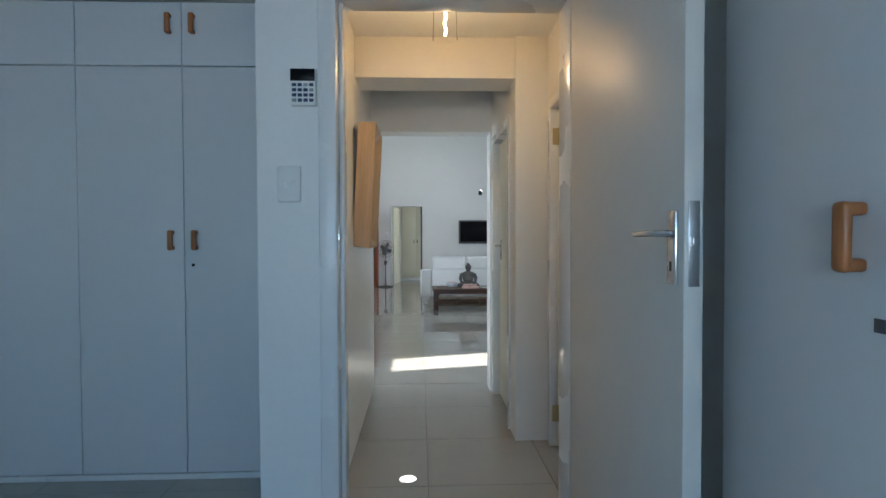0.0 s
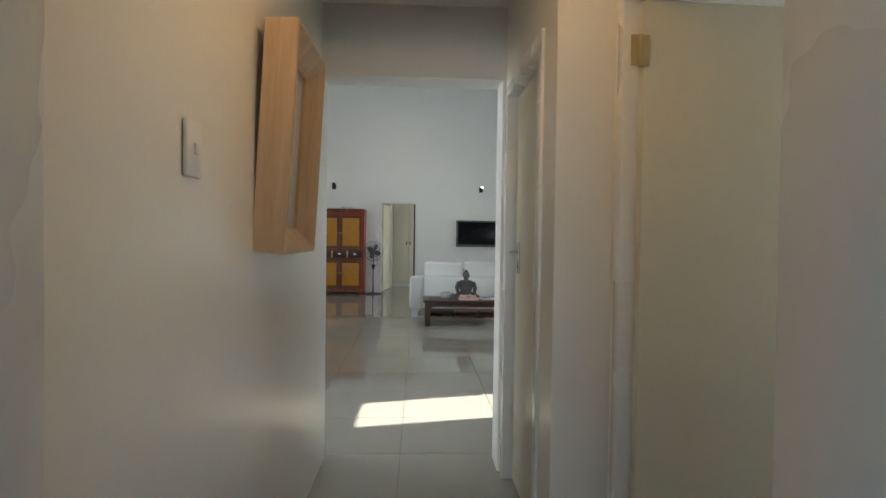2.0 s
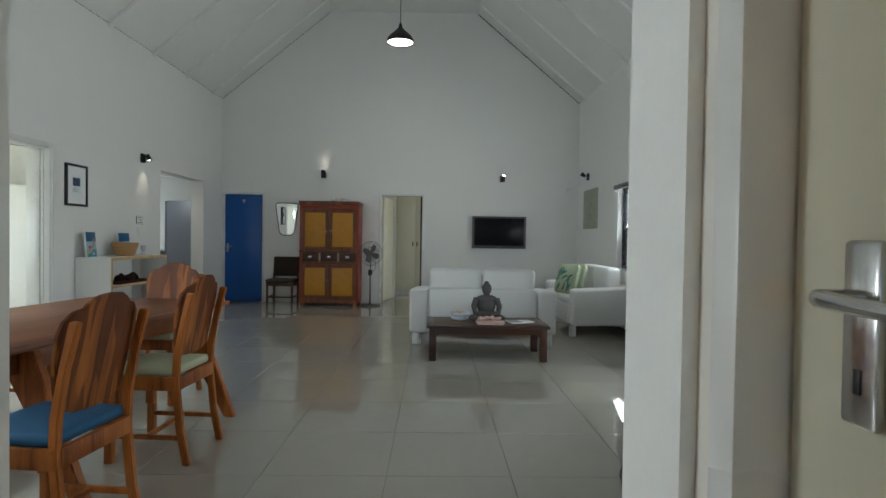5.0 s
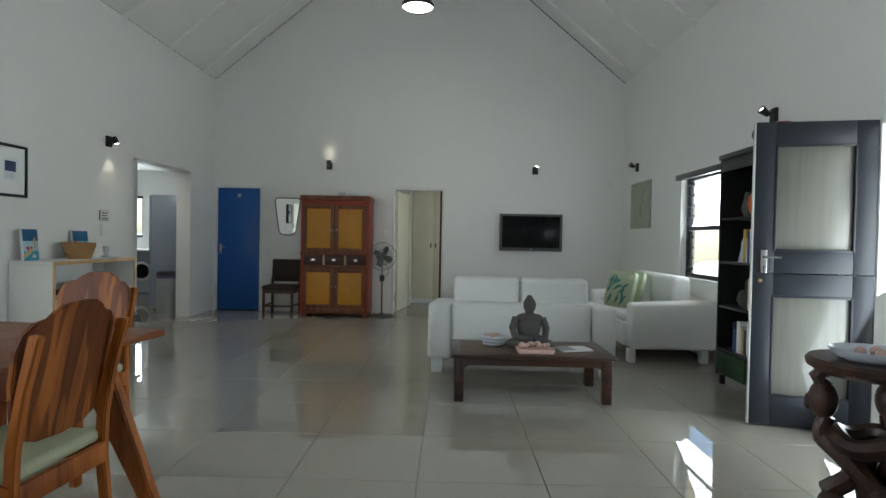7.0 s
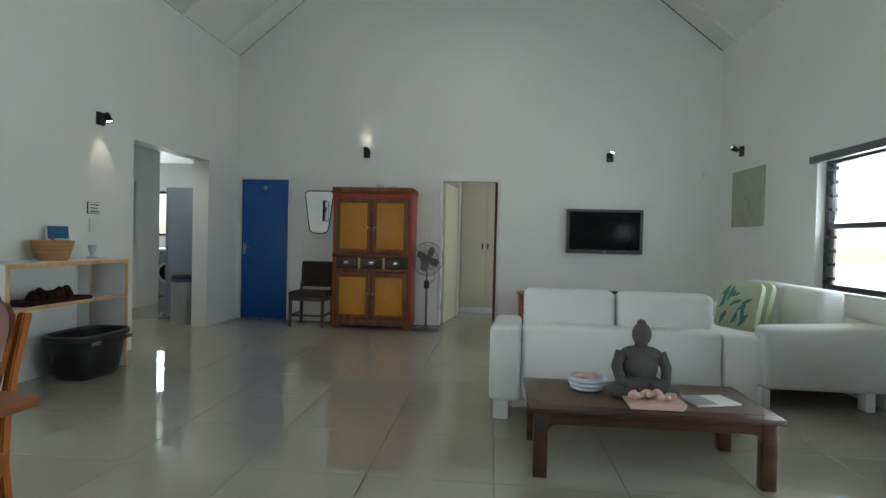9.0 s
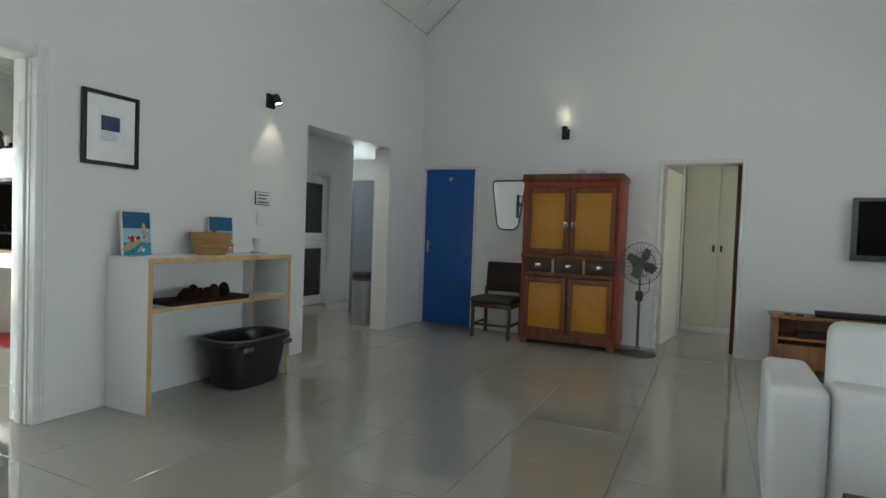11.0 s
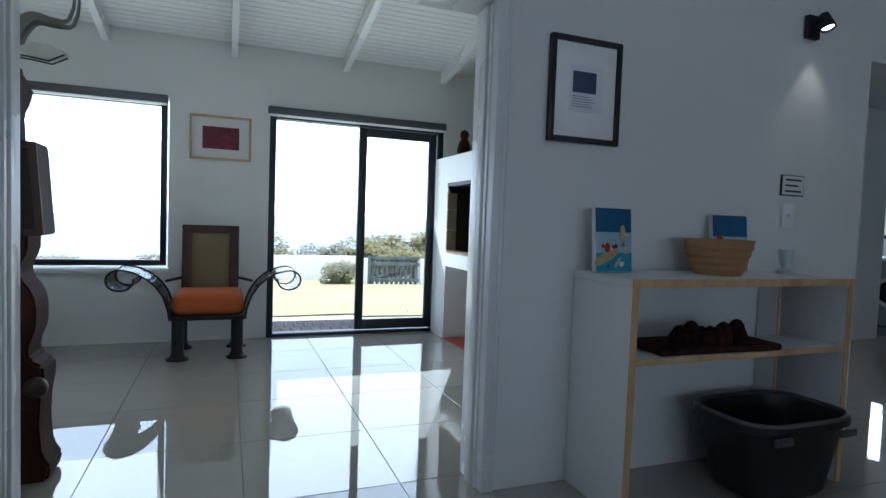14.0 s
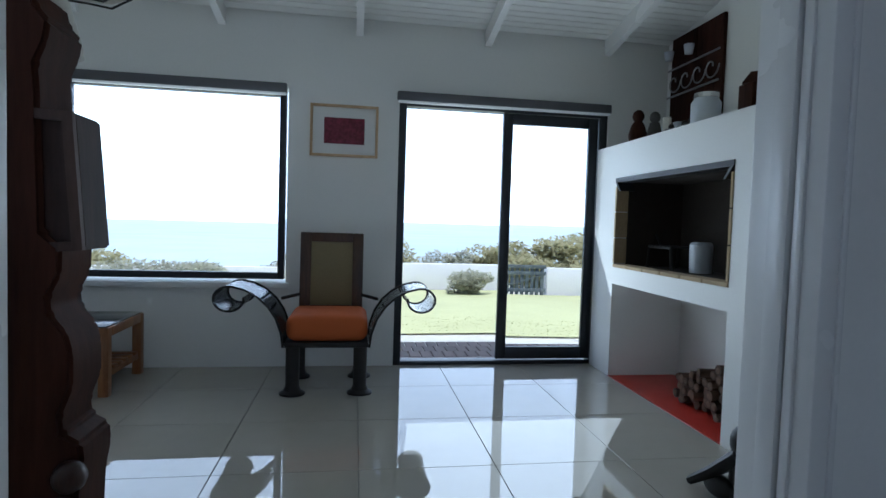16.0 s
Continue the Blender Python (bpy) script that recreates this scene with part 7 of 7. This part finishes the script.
# tall carved totem inside the opening, with a horned skull above it
tot = thing("carved_totem", pose(-4.22, 7.39, 0), "tall reddish carved wooden totem with a projecting box", "carving")
bm = bmesh.new()
edge = [(0.33, 0.0), (0.345, 0.06), (0.31, 0.12), (0.30, 0.24), (0.305, 0.36), (0.32, 0.44), (0.315, 0.50), (0.265, 0.53), (0.26, 0.58), (0.29, 0.66), (0.29, 0.76), (0.275, 0.82), (0.235, 0.87), (0.23, 0.92), (0.26, 0.98), (0.262, 1.06), (0.215, 1.10), (0.205, 1.50), (0.20, 1.56), (0.225, 1.62), (0.235, 1.68), (0.20, 1.72), (0.19, 1.772), (0.10, 1.774), (-0.2, 1.77), (-0.22, 1.2), (-0.26, 0.8), (-0.3, 0.3), (-0.3, 0.0)]
b2 = bmesh.new()
slab(b2, edge, 0.20, pose(0, 0, 0, 0, 0, 90))
bmesh.ops.recalc_face_normals(b2, faces=b2.faces)
bmesh.ops.bevel(b2, geom=list(b2.edges), offset=0.012, segments=2, affect="EDGES")
join(bm, b2)
part("trunk", bm, RED_WOOD, tot, "polished scalloped trunk")
bm = bmesh.new()
slab(bm, [(0.0, 1.45), (0.29, 1.436), (0.318, 1.052), (0.05, 1.03)], 0.16, pose(-0.02, 0, 0, 0, 0, 90))
bmesh.ops.recalc_face_normals(bm, faces=bm.faces)
bmesh.ops.bevel(bm, geom=list(bm.edges), offset=0.006, segments=2, affect="EDGES")
box_part = part("projecting_box", bm, BOX_WOOD, tot, "dark projecting carved box")
bm = bmesh.new()
for rim in ([(0.262, 1.437), (0.29, 1.436), (0.318, 1.052), (0.29, 1.05)], [(0.10, 1.445), (0.262, 1.437), (0.264, 1.41), (0.10, 1.415)], [(0.10, 1.065), (0.288, 1.075), (0.29, 1.05), (0.10, 1.035)]):
    slab(bm, rim, 0.02, pose(-0.002, 0, 0, 0, 0, 90))
part("rim", bm, HONEY_DARK, box_part, "raised brown rim round the recess")
bm = bmesh.new()
ball(bm, 0.03, 0.30, 0.42, 0.045)
part("knob", bm, CARVED, tot, "glossy dark knob")

sk = thing("antelope_head", pose(-4.30, 7.50, 1.775, 0, 0, 0), "white antelope head with ridged wire horns on the totem", "sculpture")
bm = bmesh.new()
tube(bm, [(0.04, 0.0, 0.045), (-0.06, 0.0, 0.07), (-0.15, 0.0, 0.075), (-0.20, 0.005, 0.03), (-0.24, 0.012, -0.03), (-0.27, 0.018, -0.08), (-0.29, 0.02, -0.11)], 0.056, 12, 0.03)
part("face", bm, SKIN_BONE, sk, "long white face")
for s, reach in ((-1, 0.27), (1, 0.27)):
    bm = bmesh.new()
    pts = []
    for k in range(19):
        t = k / 18
        pts.append((-0.17 + s * 0.04, 0.03 + reach * t ** 1.15, 0.10 + 0.12 * math.sin(min(1.0, t * 2.2) * math.pi / 2) + 0.02 * math.sin(6 * t) * (1 - t) + 0.16 * max(0.0, t - 0.82) / 0.18))
    for i in range(len(pts)):
        x, y, z = pts[i]
        pts[i] = (x, min(y, 0.27) + 0.05 * max(0.0, y - 0.27), z)
    tube(bm, pts, 0.026, 9, 0.005)
    for i in range(2, 14):
        ball(bm, pts[i][0], pts[i][1], pts[i][2], 0.026 - 0.0012 * i, 0.007, 0.026 - 0.0012 * i)
    part("horn", bm, HORN, sk, "curved ridged grey wire horn")
    bm = bmesh.new()
    slab(bm, [(0.0, 0.0), (0.06, 0.03), (0.12, 0.028), (0.19, 0.0), (0.12, -0.03), (0.05, -0.03)], 0.006, pose(-0.17 + s * 0.03, 0.05, 0.085, 0, 0, 90))
    part("ear", bm, SKIN_BONE, sk, "pale leaf-shaped ear")
    bm = bmesh.new()
    tube(bm, [(-0.17 + s * 0.03, 0.04, 0.055), (-0.17 + s * 0.03, 0.10, 0.05), (-0.17 + s * 0.03, 0.17, 0.04), (-0.17 + s * 0.03, 0.23, 0.075)], 0.004, 6)
    part("ear_wire", bm, BLACK, sk, "bent black wire")

# ---- outside ----
def ground_z(x):
    if x > 4:
        return -0.30
    if x > -8.2:
        return -0.12
    if x > -17:
        return -0.12 - 0.42 * (-8.2 - x) / 8.8
    if x > -42:
        return -0.54 - 2.2 * (-17 - x) / 25
    return -2.74 - 9.0 * min(1.0, (-42 - x) / 60)


bm = bmesh.new()
xs = [3000, 300, 60, 20, 4.01, 3.99, -8.2, -10, -12, -14, -16, -17, -20, -24, -30, -36, -42, -60, -102, -400, -4000]
ys = [-4000, -600, -150, -60, -30, -15, -5, 0, 5, 10, 15, 20, 30, 45, 80, 200, 800, 4000]
grid = [[bm.verts.new((x, y, ground_z(x))) for y in ys] for x in xs]
for i in range(len(xs) - 1):
    for j in range(len(ys) - 1):
        bm.faces.new((grid[i][j], grid[i][j + 1], grid[i + 1][j + 1], grid[i + 1][j]))
structure("ground", bm, SAND, "pale sandy ground running down to the shore")
bm = bmesh.new()
lx = [-8.95, -10, -12, -14, -15.9]
rows = [[bm.verts.new((x + 0.05 * math.sin(3.1 * y), y, ground_z(x) + 0.02)) for y in [-12 + 1.0 * k for k in range(48)]] for x in lx]
for a, b in zip(rows, rows[1:]):
    for j in range(47):
        bm.faces.new((a[j], a[j + 1], b[j + 1], b[j]))
tagged(structure("lawn", bm, LAWN, "sunlit clipped lawn"), kind="structure")
random.seed(5)
bm = bmesh.new()
for k in range(2500):
    x, y = random.uniform(-10.6, -8.85), random.uniform(5, 14)
    h, a = random.uniform(0.003, 0.010), random.uniform(0, 6.28)
    z = ground_z(x) + 0.02
    v = [bm.verts.new((x + 0.012 * math.cos(a), y + 0.012 * math.sin(a), z)), bm.verts.new((x - 0.012 * math.cos(a), y - 0.012 * math.sin(a), z)), bm.verts.new((x + random.uniform(-0.02, 0.02), y + random.uniform(-0.02, 0.02), z + h))]
    bm.faces.new(v)
tagged(new("grass_blades", mesh_of("grass_blades", bm, LAWN, False)), "short grass blades at the lawn edge", "grass", kind="stuff")
bm = bmesh.new()
box(bm, -400, -47, -3000, 3000, -3.2, -3.0)
box(bm, -4000, -400, -3000, 3000, -3.2, -3.0)
structure("water", bm, SEA, "turquoise sea out to the horizon")

# glowing sheet added over the sea: whites out the sky, brightens the patio room
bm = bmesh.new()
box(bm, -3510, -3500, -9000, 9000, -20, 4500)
structure("backdrop", bm, SKY_GLOW, "glowing white sheet standing in for the overexposed sky")

# garden wall with a timber gate
for nm, y0, y1 in (("garden_wall", -14.0, 12.15), ("garden_wall", 13.25, 40.0)):
    bm = bmesh.new()
    rbox(bm, -16.2, -16.0, y0, y1, -0.60, 0.16, 0.02)
    structure(nm, bm, GARDEN_WALL, "low white plastered garden wall", True)
gt = thing("garden_gate", pose(-16.05, 12.7, -0.52), "weathered grey timber picket gate with a diagonal brace", "gate")
for i in range(10):
    simple("picket", GATE, gt, 0.0, 0.02, -0.52 + 0.105 * i, -0.45 + 0.105 * i, 0.0, 0.66, 0.003)
for z in (0.10, 0.5):
    simple("rail", GATE, gt, 0.021, 0.05, -0.53, 0.53, z, z + 0.09, 0.004)
bm = bmesh.new()
slab(bm, [(-0.5, 0.19), (-0.42, 0.19), (0.5, 0.5), (0.42, 0.5)], 0.028, pose(0.05, 0, 0, 0, 0, 90))
part("brace", bm, GATE, gt)
simple("top_board", GATE, gt, 0.0, 0.05, -0.53, 0.53, 0.66, 0.74, 0.004)
simple("post", GATE, gt, -0.03, 0.06, -0.60, -0.535, -0.02, 0.74, 0.005)


def shrub(x, y, z, rx, ry, rz, count, mat, label, seed, leaf=0.05):
    """A bush of bent stems with a crown of many small leaves and an uneven outline."""
    random.seed(seed)
    s = thing("shrub", pose(x, y, z), label, "shrub", "coastal shrubs")
    bm = bmesh.new()
    tips = []
    for k in range(14):
        a, r = random.uniform(0, 6.28), random.uniform(0.2, 0.8)
        tip = (rx * r * math.cos(a), ry * r * math.sin(a), rz * random.uniform(0.7, 1.3))
        tube(bm, [(0.1 * rx * math.cos(a), 0.1 * ry * math.sin(a), -0.05), (tip[0] * 0.6, tip[1] * 0.6, tip[2] * 0.5), tip], 0.012 * (1 + rz), 5, 0.004)
        tips.append(tip)
    part("stems", bm, BARK, s)
    verts, faces = [], []
    blobs = [(random.uniform(-0.75, 0.75) * rx, random.uniform(-0.75, 0.75) * ry, rz * random.uniform(0.3, 1.35), random.uniform(0.25, 0.5)) for _ in range(16)]
    for k in range(count):
        bx, by, bz, br = random.choice(blobs)
        d = Vector((random.gauss(0, 1), random.gauss(0, 1), random.gauss(0, 1))).normalized() * random.uniform(0.5, 1.0)
        c = Vector((bx + d.x * br * rx, by + d.y * br * ry, max(0.02, bz + d.z * br * rz)))
        face = Vector((random.gauss(0.25, 0.6), random.gauss(0, 0.6), 1.0)).normalized()
        spin = random.uniform(0, 6.28)
        side = face.orthogonal().normalized()
        u = (side * math.cos(spin) + face.cross(side) * math.sin(spin)) * leaf * random.uniform(0.6, 1.3)
        w = face.cross(u).normalized() * leaf * 0.35
        i0 = len(verts)
        verts += [c - u, c + w, c + u, c - w]
        faces.append((i0, i0 + 1, i0 + 2, i0 + 3))
    me = bpy.data.meshes.new("crown")
    me.from_pydata([tuple(v) for v in verts], [], faces)
    me.materials.append(mat)
    ob = new("crown", me)
    ob.parent = s
    return s


shrub(-14.9, 11.05, -0.46, 0.50, 0.50, 0.36, 2600, LEAF_GREY, "rounded silver-green shrub by the garden wall", 1, 0.06)
shrub(-14.6, 13.9, -0.44, 0.40, 0.45, 0.42, 2200, LEAF_GREY, "grey-green shrub beside the garden gate", 2, 0.06)
shrub(-14.3, 4.6, -0.44, 0.9, 1.15, 0.50, 5200, LEAF_GREY, "broad silvery shrub under the picture window", 3, 0.07)
shrub(-19.5, 14.6, -0.75, 1.3, 2.2, 0.95, 7000, LEAF, "large coastal bush beyond the gate", 4, 0.11)
shrub(-20.5, 17.4, -0.8, 1.3, 1.9, 1.05, 5200, LEAF, "dense coastal bush beyond the wall", 5, 0.11)
for i, (x, y, h) in enumerate(((-19.2, 11.6, 0.78), (-19.8, 9.9, 0.82), (-20.4, 8.2, 0.72), (-19.0, 1.2, 0.7), (-20.0, 6.4, 0.5), (-19.4, 13.0, 0.8))):
    shrub(x, y, -0.78, 0.9, 1.2, h, 3200, LEAF if i % 2 else LEAF_GREY, "low dune scrub beyond the garden wall", 10 + i, 0.09)

# brick paving outside the sliding door
pave = tagged(new("pavement"), "brown brick paving outside the sliding door", kind="structure")
bm = bmesh.new()
rbox(bm, 0.004, 0.216, 0.004, 0.104, -0.04, 0.0, 0.006, 1)
paver_mesh = mesh_of("brick", bm, PAVER)
bm = bmesh.new()
box(bm, -8.22, -7.2, 8.0, 11.3, -0.14, -0.075)
b = part("sand_bed", bm, SAND, pave)
for i in range(4):
    for j in range(30):
        p = new("brick", paver_mesh)
        p.parent = pave
        p.matrix_world = pose(-8.16 + 0.222 * i, 8.0 + 0.108 * j + (0.054 if i % 2 else 0), -0.06 + 0.004 * ((i * 7 + j * 3) % 3 - 1))
bm = bmesh.new()
rbox(bm, -7.3, -6.99, 8.70, 10.60, -0.1, -0.008, 0.006)
structure("trim_door_sill", bm, PAVER, "brick door sill", True)

# ---- floor tiles, 0.655 m square ----
T, X0, Y0 = 0.655, 0.145, 7.845
bm = bmesh.new()
rbox(bm, 0.0015, T - 0.0015, 0.0015, T - 0.0015, -0.012, 0.0, 0.0012, 1)
tile_mesh = mesh_of("tile", bm, TILE, False)
floor_ob = bpy.data.objects["floor"]
count = 0
rest = bmesh.new()
for i in range(-13, 7):
    for j in range(-18, 14):
        x, y = X0 + T * i, Y0 + T * j
        if x + T < (-7.0 if y < 11 else -7.6) or x > 3.2 or y > 17.1:
            continue
        if x < -3.9 and (y < 4.5 or 11.3 < y < 11.0):
            continue
        near = -3.9 < x < 3.2 and y > 3.2 or x <= -3.9 and 5.5 < y < 11.0 or -0.5 < x < 1.0 and y > 1.5
        if near and count < 330:
            tl = new("tile", tile_mesh)
            tl.parent = floor_ob
            tl.location = (x, y, 0)
            count += 1
        else:
            box(rest, x + 0.0015, x + T - 0.0015, y + 0.0015, y + T - 0.0015, -0.012, 0.0)
tagged(part("tiles_beyond", rest, TILE, floor_ob, smooth=False), kind="stuff")
